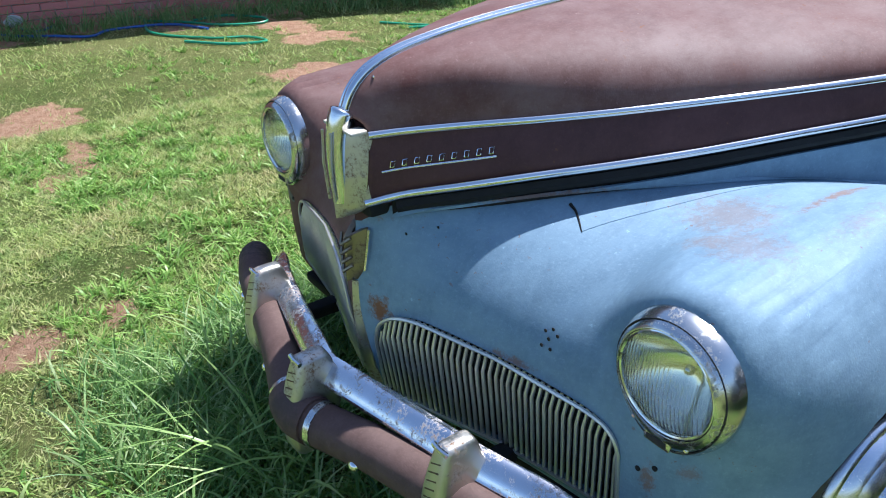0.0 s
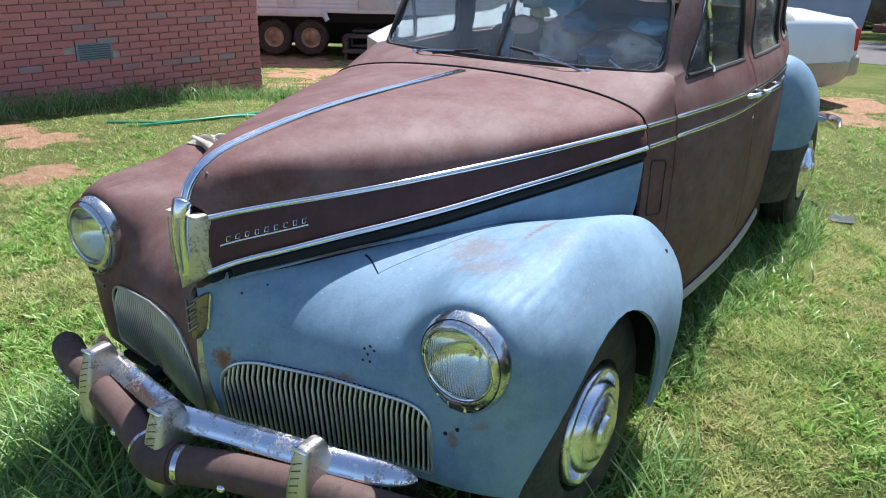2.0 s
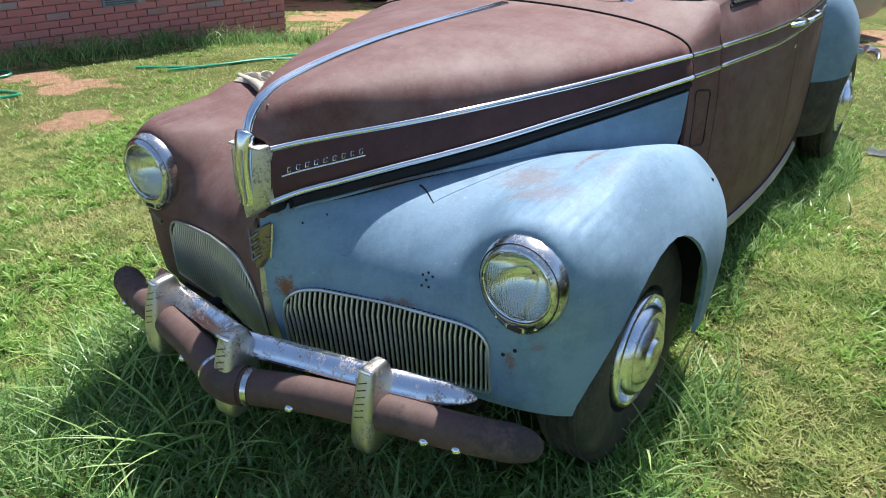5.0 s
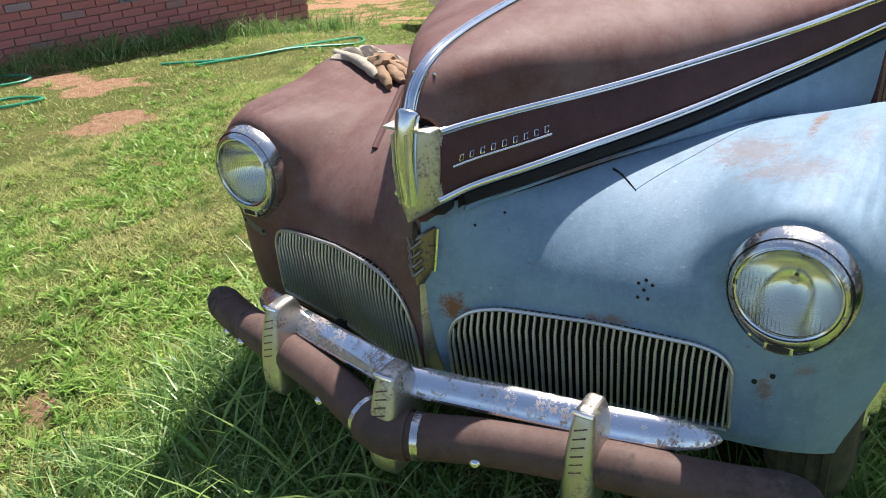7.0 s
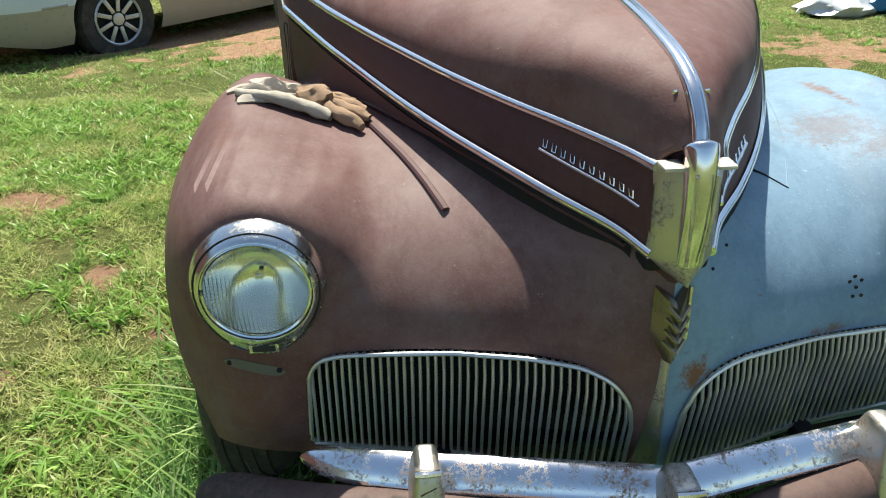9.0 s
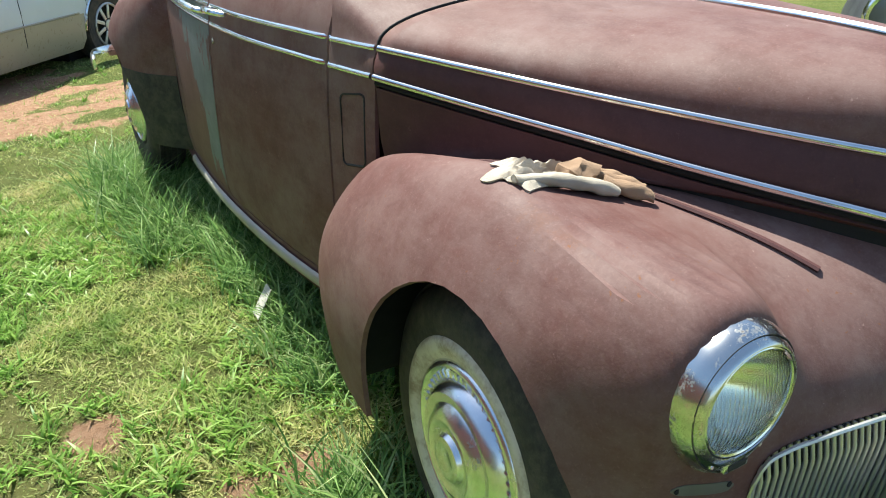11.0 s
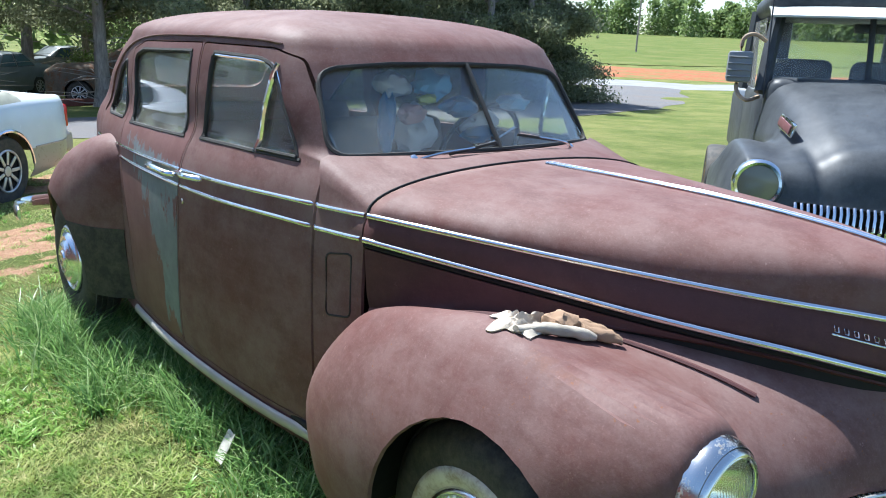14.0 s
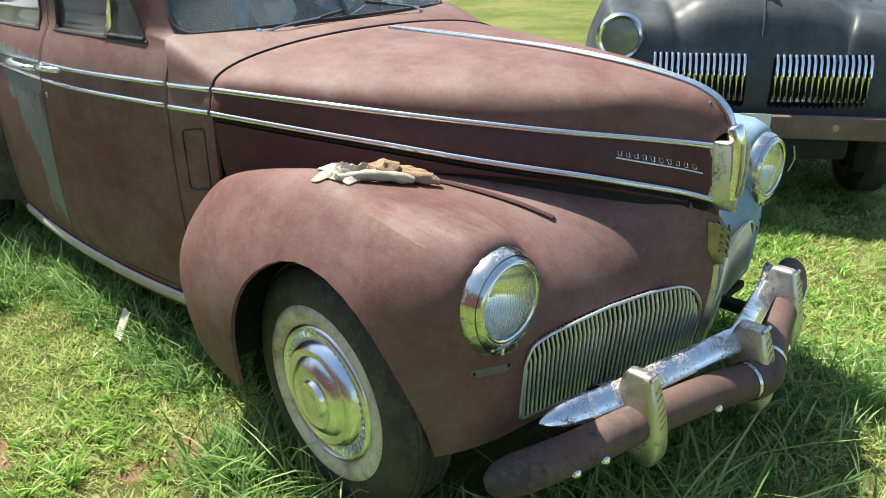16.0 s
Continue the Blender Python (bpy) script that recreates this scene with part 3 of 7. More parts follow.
car = thing("sedan", "faded maroon old sedan with one pale blue wing, in grass", "car")

# cabin with doors
WIN_FRONT = rounded([(1.045, 1.125), (1.215, 1.398), (1.30, 1.418), (1.625, 1.424), (1.65, 1.12)], 0.03)
WIN_REAR = rounded([(1.80, 1.112), (1.80, 1.422), (2.36, 1.408), (2.46, 1.38), (2.44, 1.095)], 0.035)
WIN_QTR = rounded([(2.58, 1.10), (2.60, 1.36), (2.70, 1.32), (2.93, 1.12), (2.90, 1.095)], 0.03)
WSHIELD = rounded([(-0.580, 1.185), (-0.557, 1.32), (-0.547, 1.360), (-0.522, 1.388), (-0.48, 1.402), (-0.30, 1.418), (0, 1.424), (0.30, 1.418), (0.48, 1.402), (0.522, 1.388), (0.547, 1.360), (0.557, 1.32), (0.580, 1.185), (0.574, 1.163), (0.556, 1.151), (0.52, 1.149), (0.30, 1.154), (0, 1.157), (-0.30, 1.154), (-0.52, 1.149), (-0.556, 1.151), (-0.574, 1.163)], 0.02, 3)
REARGLASS = rounded([(-0.42, 1.18), (-0.38, 1.36), (0.38, 1.36), (0.42, 1.18)], 0.06)
DOOR_F = rounded([(0.895, 0.285), (0.895, 1.10), (0.925, 1.15), (1.135, 1.425), (1.24, 1.455), (1.715, 1.457), (1.725, 1.10), (1.765, 0.60), (1.80, 0.285)], 0.02, 3)
DOOR_R = rounded([(1.810, 0.285), (1.775, 0.60), (1.735, 1.10), (1.725, 1.457), (2.35, 1.445), (2.50, 1.405), (2.53, 1.10), (2.50, 0.95), (2.40, 0.60), (2.38, 0.285)], 0.02, 3)


def inset(poly, d):
    p = np.array(poly)
    c = p.mean(0)
    out = []
    for i in range(len(p)):
        t = p[(i + 1) % len(p)] - p[i - 1]
        n = np.array([t[1], -t[0]]) / (np.linalg.norm(t) + 1e-9)
        if (c - p[i]) @ n < 0:
            n = -n
        out.append(tuple(p[i] + d * n))
    return out


def inside(p, poly):
    x, y = p
    c, k = False, len(poly) - 1
    for n in range(len(poly)):
        (xi, yi), (xj, yj) = poly[n], poly[k]
        if (yi > y) != (yj > y) and x < (xj - xi) * (y - yi) / (yj - yi) + xi:
            c = not c
        k = n
    return c


AX = {0: (1, 2), 1: (0, 2), 2: (0, 1)}


def score(bm, poly, axis, where):
    """Draws a polygon's outline into the faces of a sheet, looking along an axis."""
    a, b = AX[axis]
    p = np.array(poly)
    lo, hi = p.min(0) - 0.03, p.max(0) + 0.03
    for k in range(len(p)):
        u, w = p[k - 1], p[k]
        if np.linalg.norm(w - u) < 1e-5:
            continue
        l2, h2 = np.minimum(u, w) - 1e-4, np.maximum(u, w) + 1e-4
        fs = []
        for f in bm.faces:
            c = f.calc_center_median()
            if not where(c) or not (lo[0] < c[a] < hi[0] and lo[1] < c[b] < hi[1]):
                continue
            xs, ys = [v.co[a] for v in f.verts], [v.co[b] for v in f.verts]
            if max(xs) < l2[0] or min(xs) > h2[0] or max(ys) < l2[1] or min(ys) > h2[1]:
                continue
            fs.append(f)
        if not fs:
            continue
        geom = list({x for f in fs for x in (f, *f.edges, *f.verts)})
        co, no = [0, 0, 0], [0, 0, 0]
        co[a], co[b] = u
        no[a], no[b] = -(w - u)[1], (w - u)[0]
        bmesh.ops.bisect_plane(bm, geom=geom, dist=1e-6, plane_co=co, plane_no=Vector(no).normalized())
    return bm


def pick(bm, keep):
    """A copy of the faces of a sheet whose centre passes a test."""
    out, at = bmesh.new(), {}
    for f in bm.faces:
        if keep(f.calc_center_median()):
            vs = []
            for v in f.verts:
                if v not in at:
                    at[v] = out.verts.new(v.co)
                vs.append(at[v])
            out.faces.new(vs)
    return out


def sunk(bm, d):
    """A sheet moved along its normals."""
    bm.normal_update()
    for v, co in [(v, v.co + v.normal * d) for v in bm.verts]:
        v.co = co
    return bm


rear_arch = arch(WHEELBASE, 0.36, 0.40, 0.1)
sheet_bm = cabin_shell()
shell_bvh = tree_of(carve(cabin_shell(), [], 0.0))
DF_IN, DR_IN = inset(DOOR_F, 0.005), inset(DOOR_R, 0.005)
for s in (1, -1):
    right = (lambda c: c.x > 0.3) if s > 0 else (lambda c: c.x < -0.3)
    for poly in (DOOR_F, DF_IN, DOOR_R, DR_IN, WIN_FRONT, WIN_REAR, WIN_QTR, rear_arch):
        score(sheet_bm, poly, 0, right)
score(sheet_bm, WSHIELD, 1, lambda c: c.y < 1.35)
score(sheet_bm, REARGLASS, 1, lambda c: c.y > 2.8)


def zone(c):
    """Which part of the cabin a point of its sheet belongs to."""
    if c.y < 1.35 and c.z > 1.1 and inside((c.x, c.z), WSHIELD):
        return "screen"
    if c.y > 2.8 and abs(c.x) < 0.45 and inside((c.x, c.z), REARGLASS):
        return "back"
    if abs(c.x) > 0.3:
        p = (c.y, c.z)
        for nm, poly in (("fw", WIN_FRONT), ("rw", WIN_REAR), ("qw", WIN_QTR), ("gap", rear_arch)):
            if inside(p, poly):
                return nm
        if inside(p, DF_IN):
            return "fd"
        if inside(p, DR_IN):
            return "rd"
        if inside(p, DOOR_F) or inside(p, DOOR_R):
            return "gap"
    return "body"


dress("cabin", carve(pick(sheet_bm, lambda c: zone(c) == "body"), [], 0.02), MAROON, car, "faded maroon roof and body shell with brown bloom")
Q = Mat("patched door paint", 0.58)
px = Q.xyz()
back = Q.math("SUBTRACT", px[1], 1.74)
reach = Q.math("MULTIPLY_ADD", px[2], 0.75, -0.12)
band = Q.math("MINIMUM", Q.math("MAXIMUM", Q.math("MULTIPLY", Q.math("SUBTRACT", reach, back), 1.5), -0.5), Q.math("MINIMUM", Q.math("MULTIPLY", Q.math("SUBTRACT", 1.06, px[2]), 4.0), 0.33))
patch = Q.math("ADD", Q.math("MULTIPLY_ADD", Q.noise(6.5, 7, 0.7, (1, 1.3, 0.5)), 1.9, -0.45), band)
paint2 = Q.ramp(Q.noise(6, 7, 0.75), (0.35, (0.122, 0.045, 0.038)), (0.7, (0.175, 0.088, 0.076)))
Q.color(Q.mix(Q.ramp(patch, (0.655, 0.0), (0.70, 0.9)), paint2, Q.ramp(Q.noise(14, 6, 0.7), (0.3, (0.11, 0.14, 0.15)), (0.7, (0.17, 0.205, 0.215)))))
PATCHED = Q.m
for s in (1, -1):
    for nm, key, wk, w in (("front_door", "fd", "fw", WIN_FRONT), ("rear_door", "rd", "rw", WIN_REAR)):
        me = carve(pick(sheet_bm, lambda c: c.x * s > 0 and zone(c) == key), [], 0.02)
        mt = PATCHED if (nm == "rear_door" and s < 0) else MAROON
        door = dress(nm, me, mt, car, "rear door with grey-green patches in the maroon" if mt is PATCHED else "")
        ring = onto(shell_bvh, [(s * 1.0, y, z) for y, z in spline(w, 60, True)], (-s, 0, 0), -0.004)
        part("window_seal", tube(np.vstack([ring, ring[:1]]), 0.009, 6), GASKET, door)
        pn = dress("window_pane", carve(sunk(pick(sheet_bm, lambda c: c.x * s > 0 and zone(c) == wk), -0.010), [], 0.004), GLASS, door, "dusty side window glass")
        pn.visible_shadow = False
        if nm == "front_door":
            bar = onto(shell_bvh, [(s * 1.0, 1.272 - 0.068 * f, 1.120 + 0.287 * f) for f in np.linspace(0, 1, 8)], (-s, 0, 0), 0.0)
            part("vent_bar", tube(bar, 0.010, 6), TRIM, door, "chrome quarter-light bar")
            top = onto(shell_bvh, [(s * 1.0, y, z) for y, z in [(1.075, 1.165), (1.13, 1.255), (1.205, 1.385), (1.30, 1.410), (1.62, 1.416)]], (-s, 0, 0), -0.003)
            part("window_channel", tube(spline(top, 24), 0.006, 6), TRIM, door, "bright window channel")
            low = onto(shell_bvh, [(s * 1.0, y, 1.132) for y in np.linspace(1.05, 1.27, 8)], (-s, 0, 0), 0.003)
            part("vent_ledge", tube(low, 0.007, 6), GASKET, door)
    ring = onto(shell_bvh, [(s * 1.0, y, z) for y, z in spline(WIN_QTR, 50, True)], (-s, 0, 0), -0.004)
    part("window_seal", tube(np.vstack([ring, ring[:1]]), 0.009, 6), GASKET, car)
    pn = dress("quarter_window", carve(sunk(pick(sheet_bm, lambda c: c.x * s > 0 and zone(c) == "qw"), -0.010), [], 0.004), GLASS, car)
    pn.visible_shadow = False
    drip = onto(shell_bvh, [(s * 1.0, y, z) for y, z in spline([(1.22, 1.466), (1.30, 1.474), (1.45, 1.477), (1.75, 1.478), (2.30, 1.462), (2.62, 1.40), (2.90, 1.24), (3.05, 1.09)], 50)], (-s, 0, 0), 0.002)
    part("drip_rail", tube(drip, np.r_[0.002, np.full(48, 0.0048), 0.002], 6), MAROON, car)
    pn = dress("windscreen_pane", carve(sunk(pick(sheet_bm, lambda c: c.x * s > 0 and zone(c) == "screen"), -0.010), [], 0.004), SCREEN, car, "dusty split windscreen pane")
    pn.visible_shadow = False
pn = dress("rear_window", carve(sunk(pick(sheet_bm, lambda c: zone(c) == "back"), -0.010), [], 0.004), GLASS, car)
pn.visible_shadow = False
sheet_bm.free()
ring = onto(shell_bvh, [(x, 0.6, z) for x, z in spline(WSHIELD, 110, True)], (0, 1, 0), -0.003)
part("windscreen_seal", tube(np.vstack([ring, ring[:1]]), 0.0085, 6), GASKET, car, "cracked black windscreen rubber")
mid = onto(shell_bvh, [(0, 0.6, z) for z in np.linspace(1.155, 1.425, 12)], (0, 1, 0), 0.0)
part("windscreen_divider", tube(mid, 0.008, 8), GASKET, car)
# hood
hg = hood_grid()
bm = grid_mesh(np.concatenate([hg, hg[:, -2::-1] * (-1, 1, 1)], 1))
bmesh.ops.recalc_face_normals(bm, faces=list(bm.faces))
hood_me = carve(bm, [], 0.012)
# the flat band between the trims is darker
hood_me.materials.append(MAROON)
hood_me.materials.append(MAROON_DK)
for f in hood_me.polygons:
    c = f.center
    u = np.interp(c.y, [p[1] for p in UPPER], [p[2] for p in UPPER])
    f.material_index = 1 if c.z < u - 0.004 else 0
hood_me.shade_smooth()
hood = new("hood", hood_me)
hood.parent = car
hood["label"] = "long maroon hood, chalky on top, darker band below"
hood_bvh = tree_of(hood_me)

# cowl between hood and doors
sec = hood_section(np.array([0, 0.676, 1.137]), np.array([0.630, 0.676, 1.024]), np.array([0.645, 0.676, 0.958]))
a_curve = np.vstack([[(half_width(0.68, z) * 0.985 + 0.004, 0.676, z) for z in np.linspace(0.24, 0.93, 12)], sec])
n_a = len(a_curve)
b_up = [(half_width(0.888, z) + 0.003, 0.888, z) for z in np.linspace(0.24, 1.05, 15)]
ws_base = [(0.647, 0.900, 1.100), (0.634, 0.924, 1.134), (0.603, 0.940, 1.153)] + [(x, 0.812 + 0.125 * (x / 0.575) ** 2 - 0.012, 1.150) for x in np.linspace(0.56, 0, 14)]
b_curve = spline(np.vstack([b_up, ws_base]), n_a)
cg = np.array([a_curve + (b_curve - a_curve) * f + np.array([0, 0, 0.010]) * math.sin(math.pi * f) * np.linspace(0, 1, n_a)[:, None] ** 2 for f in np.linspace(0, 1, 10)])
bm = grid_mesh(np.concatenate([cg, cg[:, -2::-1] * (-1, 1, 1)], 1))
bmesh.ops.recalc_face_normals(bm, faces=list(bm.faces))
cowl_me = carve(bm, [], 0.012)
cowl = dress("cowl", cowl_me, MAROON, car)
seam = np.vstack([sec[5:] * (-1, 1, 1), sec[-2:4:-1]]) + np.array([0, -0.003, 0.0015])
part("hood_seam", tube(seam, 0.0042, 6), DARK, car)
cowl_bvh = tree_of(cowl_me)

# front wings: pale blue on the driver's side, maroon on the other
FRONT_ARCH = {1: arch(-0.02, 0.325, 0.395, 0.05, 0.86, 0.73), -1: arch(-0.02, 0.36, 0.395, 0.05, 0.86, 0.77)}
for s, mt, lab in ((1, BLUE, "pale blue primed front wing with rust spots"), (-1, MAROON, "faded maroon front wing")):
    bm = grid_mesh(wing_grid(s))
    bmesh.ops.recalc_face_normals(bm, faces=list(bm.faces))
    score(bm, FRONT_ARCH[s], 0, lambda c: c.x > 0.70)
    score(bm, GRILLE[s], 1, lambda c: c.y < -0.3 and c.x < 0.62)
    bowl = [(LAMP_AT[s][0] + 0.088 * math.cos(a), LAMP_AT[s][2] + 0.088 * math.sin(a)) for a in np.linspace(0, 2 * math.pi, 28, endpoint=False)]
    score(bm, bowl, 1, lambda c: c.y < -0.3 and c.x > 0.5)
    me = carve(pick(bm, lambda c: not (c.x > 0.70 and inside((c.y, c.z), FRONT_ARCH[s])) and not (c.y < -0.3 and (inside((c.x, c.z), GRILLE[s]) or inside((c.x, c.z), bowl)))), [], 0.012)
    bm.free()
    if s > 0:
        blue_bvh = tree_of(me)
    else:
        wing_bvh = tree_of(me)
    wing = dress("front_wing", me if s > 0 else mirror_mesh(me), mt, car, lab)
    # apron between wing and hood
    lo, hi = spline(W_VALLEY, 60)[6:], spline(LOWER, 60)[6:]
    if s > 0:
        lo[:, 2] -= np.interp(lo[:, 1], [-0.3, -0.13, 0.03, 0.2, 0.41, 0.7], [0.0, 0.012, 0.024, 0.034, 0.038, 0.028]) * 0.85
    ap = np.array([lo[i] + (hi[i] + np.array([-0.004, 0, -0.046 if s > 0 else -0.026]) - lo[i]) * np.array([f ** 0.5, f ** 0.5, f]) for i in range(len(lo)) for f in np.linspace(0, 1, 5)]).reshape(len(lo), 5, 3)
    ap = ap * (s, 1, 1)
    bm = grid_mesh(ap)
    bmesh.ops.recalc_face_normals(bm, faces=list(bm.faces))
    # near-black tube and sheet stand in for the shade under the hood edge
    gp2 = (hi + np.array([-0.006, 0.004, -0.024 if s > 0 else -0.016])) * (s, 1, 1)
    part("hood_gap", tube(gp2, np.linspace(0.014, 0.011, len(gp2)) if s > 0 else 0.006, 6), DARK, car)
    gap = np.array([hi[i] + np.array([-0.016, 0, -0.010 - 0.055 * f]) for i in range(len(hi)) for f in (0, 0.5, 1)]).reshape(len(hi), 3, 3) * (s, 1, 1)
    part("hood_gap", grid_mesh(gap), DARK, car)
    dress("wing_apron", carve(bm, [], 0.006), BLUE if s > 0 else MAROON_DK, car)

# rear wings
for s, mt in ((1, BLUE), (-1, MAROON)):
    P = []
    for f in np.linspace(0, 1, 40):
        y = 2.50 + 1.62 * f
        zt = float(tab(y, [2.50, 2.58, 2.72, 2.90, 3.20, 3.55, 4.12], [0.93, 0.985, 1.010, 0.985, 0.88, 0.68, 0.42]))
        x0 = half_width(y, min(zt, 1.0)) - 0.03
        xo = float(tab(y, [2.50, 2.60, 2.72, 2.86, 3.00, 3.20, 3.40, 3.60, 3.80, 4.12], [0.728, 0.812, 0.855, 0.870, 0.862, 0.835, 0.79, 0.74, 0.68, 0.50] if s > 0 else [0.728, 0.820, 0.875, 0.905, 0.918, 0.885, 0.83, 0.77, 0.70, 0.50]))
        col = [(x0, y, zt)]
        for a in np.linspace(0, math.pi / 2, 12)[1:]:
            col.append((x0 + (xo - x0) * math.sin(a) ** 0.85, y, 0.60 + (zt - 0.60) * math.cos(a) ** 0.85 if zt > 0.6 else zt))
        for z in np.linspace(min(0.60, zt), 0.26, 9)[1:]:
            col.append((xo - 0.035 * ((0.6 - z) / 0.34) ** 2, y, z))
        P.append(col)
    bm = grid_mesh(P)
    bmesh.ops.recalc_face_normals(bm, faces=list(bm.faces))
    ra = arch(WHEELBASE + 0.02, 0.34, 0.365, 0.05)
    score(bm, ra, 0, lambda c: True)
    me = carve(pick(bm, lambda c: not inside((c.y, c.z), ra)), [], 0.012)
    dress("rear_wing", me if s > 0 else mirror_mesh(me), mt, car, "pale blue rear wing" if s > 0 else "maroon rear wing")
    # black gravel guard on the leading edge, up to a level line
    ztop = 0.555 if s > 0 else 0.60
    bm = grid_mesh(P)
    bmesh.ops.recalc_face_normals(bm, faces=list(bm.faces))
    score(bm, ra, 0, lambda c: True)
    score(bm, [(1.0, ztop), (5.0, ztop), (5.0, -1.0), (1.0, -1.0)], 0, lambda c: True)
    bm2 = pick(bm, lambda c: c.z < ztop and c.y < WHEELBASE - 0.2 and not inside((c.y, c.z), ra))
    bm.free()
    sunk(bm2, 0.004)
    me = carve(bm2, [], 0.004)
    dress("gravel_guard", me if s > 0 else mirror_mesh(me), RUBBER, car, "black rubbed gravel guard")

# sills
SILL = plain("chalky sill strip", (0.42, 0.39, 0.34), 0.42, 0.25, 0.2, 20)
for s in (1, -1):
    p = [(s * (half_width(y, 0.26) + 0.012), y, 0.245) for y in np.linspace(0.72, 2.42, 24)]
    part("sill_strip", strip(p, [(s, 0, 0.1)] * 24, 0.040, 0.012), SILL, car, "dull cream sill strip")
    q = [(s * (half_width(y, 0.26) - 0.03), y, 0.235) for y in np.linspace(0.70, 2.9, 24)]
    part("sill", tube(q, 0.045, 8), MAROON_DK, car)
# black floor, firewall and filler boxes, added unseen to keep the underside dark
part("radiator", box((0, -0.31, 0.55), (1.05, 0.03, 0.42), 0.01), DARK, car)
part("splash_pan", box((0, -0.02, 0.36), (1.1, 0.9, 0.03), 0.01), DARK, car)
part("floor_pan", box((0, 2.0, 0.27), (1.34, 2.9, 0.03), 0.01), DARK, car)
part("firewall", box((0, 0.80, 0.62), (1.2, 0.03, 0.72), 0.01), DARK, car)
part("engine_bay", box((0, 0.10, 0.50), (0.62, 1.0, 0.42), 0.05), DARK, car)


# ---- the old sedan: bright work, lamps, wheels ----
def run(pts, n=40):
    return spline(pts, n)


for s in (1, -1):
    # hood mouldings
    for rail in (UPPER, LOWER):
        p = run(rail, 70) * (s, 1, 1)
        tt = np.gradient(p, axis=0)
        nor = np.cross(tt, (0, 0, 1)) * -1.0
        nor *= np.sign(nor[:, 0] * s)[:, None]
        nor /= np.linalg.norm(nor, axis=1)[:, None]
        part("hood_moulding", strip(p + nor * 0.002, nor, 0.017, 0.008), TRIM, car, "polished steel side moulding")
    # belt mouldings on cowl, doors and quarter
    for zs in ([1.024, 1.015, 1.011, 1.000, 0.993, 0.985, 0.955], [0.958, 0.949, 0.947, 0.938, 0.937, 0.936, 0.925]):
        for y0, y1 in ((0.682, 0.884), (0.902, 1.722), (1.738, 2.500), (2.535, 3.20)):
            ys = np.linspace(y0, y1, 24)
            q = [(s * 1.0, y, float(np.interp(y, [0.67, 0.88, 1.10, 1.45, 2.0, 2.55, 3.2], zs))) for y in ys]
            bv = cowl_bvh if y1 < 0.89 else shell_bvh
            p = onto(bv, q, (-s, 0, 0), 0.0)
            part("belt_moulding", strip(p, normals_at(bv, p, (s, 0, 0)), 0.017, 0.008), TRIM, car, "polished steel belt moulding")
    # name script on the hood side: a thin bar with plain marks on it
    a, b = (np.array([0.071, -0.576, 0.903]), np.array([0.195, -0.405, 0.926])) if s > 0 else (np.array([-0.068, -0.591, 0.910]), np.array([-0.203, -0.430, 0.936]))
    if s < 0:
        a, b = np.array([-0.070, -0.580, 0.906]), np.array([-0.201, -0.418, 0.934])
    line = onto(hood_bvh, [a + (b - a) * f + np.array([s * 0.2, -0.1, 0]) for f in np.linspace(0, 1, 20)], (-s, 0.5, 0), 0.0015)
    script = part("script_bar", strip(line, normals_at(hood_bvh, line, (s, -0.4, 0)), 0.006, 0.004), TRIM, hood, "small bright script bar")
    for k in range(9 if s > 0 else 10):
        f = 0.09 + 0.86 * k / (8 if s > 0 else 9)
        along = (b - a) / np.linalg.norm(b - a)
        c = a + (b - a) * f + np.array([s * 0.2, -0.1, 0])
        m = onto(hood_bvh, [c + along * (u + 0.25 * d) + np.array([0, 0, d]) for u, d in ((-0.0045, 0.006), (-0.0045, 0.0165), (0.0035, 0.0165), (0.0035, 0.006), (-0.0045, 0.006))], (-s, 0.5, 0), 0.0018)
        part("script_mark", tube(m, 0.0012, 5), TRIM, script)
    # screw in the hood nose
    m = onto(hood_bvh, [(s * 0.022, -0.8, 1.066)], (0, 1, 0), 0.001)
    part("hood_screw", lathe([(0, 0.0), (0, 0.004), (0.002, 0.0)], 10, None, Matrix.Translation(m[0]) @ pose(0, 0, 0, 0, 0, -90)), TRIM, hood)

# spine moulding, broad and grooved
sp = run(SPINE, 80)[:-3]
nor = np.array([np.cross((1, 0, 0), t) for t in np.gradient(sp, axis=0)])
nor *= np.sign((nor * np.array([0, -0.4, 1])).sum(1))[:, None]
nor /= np.linalg.norm(nor, axis=1)[:, None]
part("spine_moulding", strip(sp, nor, 0.024, 0.009), TRIM, car, "polished spine moulding on the hood")
for k in (-1, 1):
    part("spine_bead", strip(sp + np.array([k * 0.009, 0, 0.001]), nor, 0.006, 0.009), TRIM, car)

# nose ornament: a ridged shield with a round-headed column
def shield(rows):
    """A mesh from rows of (z, half width, y at the sides, y at the ridge)."""
    P = []
    for z, w, ys, yr in rows:
        P.append([(x * w, ys + (yr - ys) * (1 - abs(x) ** 1.3), z) for x in np.linspace(-1, 1, 13)] + [(w, ys + 0.03, z), (0, ys + 0.03, z), (-w, ys + 0.03, z)])
    b = grid_mesh(P, None, False, True)
    b.verts.ensure_lookup_table()
    m = len(P[0])
    b.faces.new(b.verts[:m])
    b.faces.new(b.verts[-m:])
    bmesh.ops.recalc_face_normals(b, faces=list(b.faces))
    return b


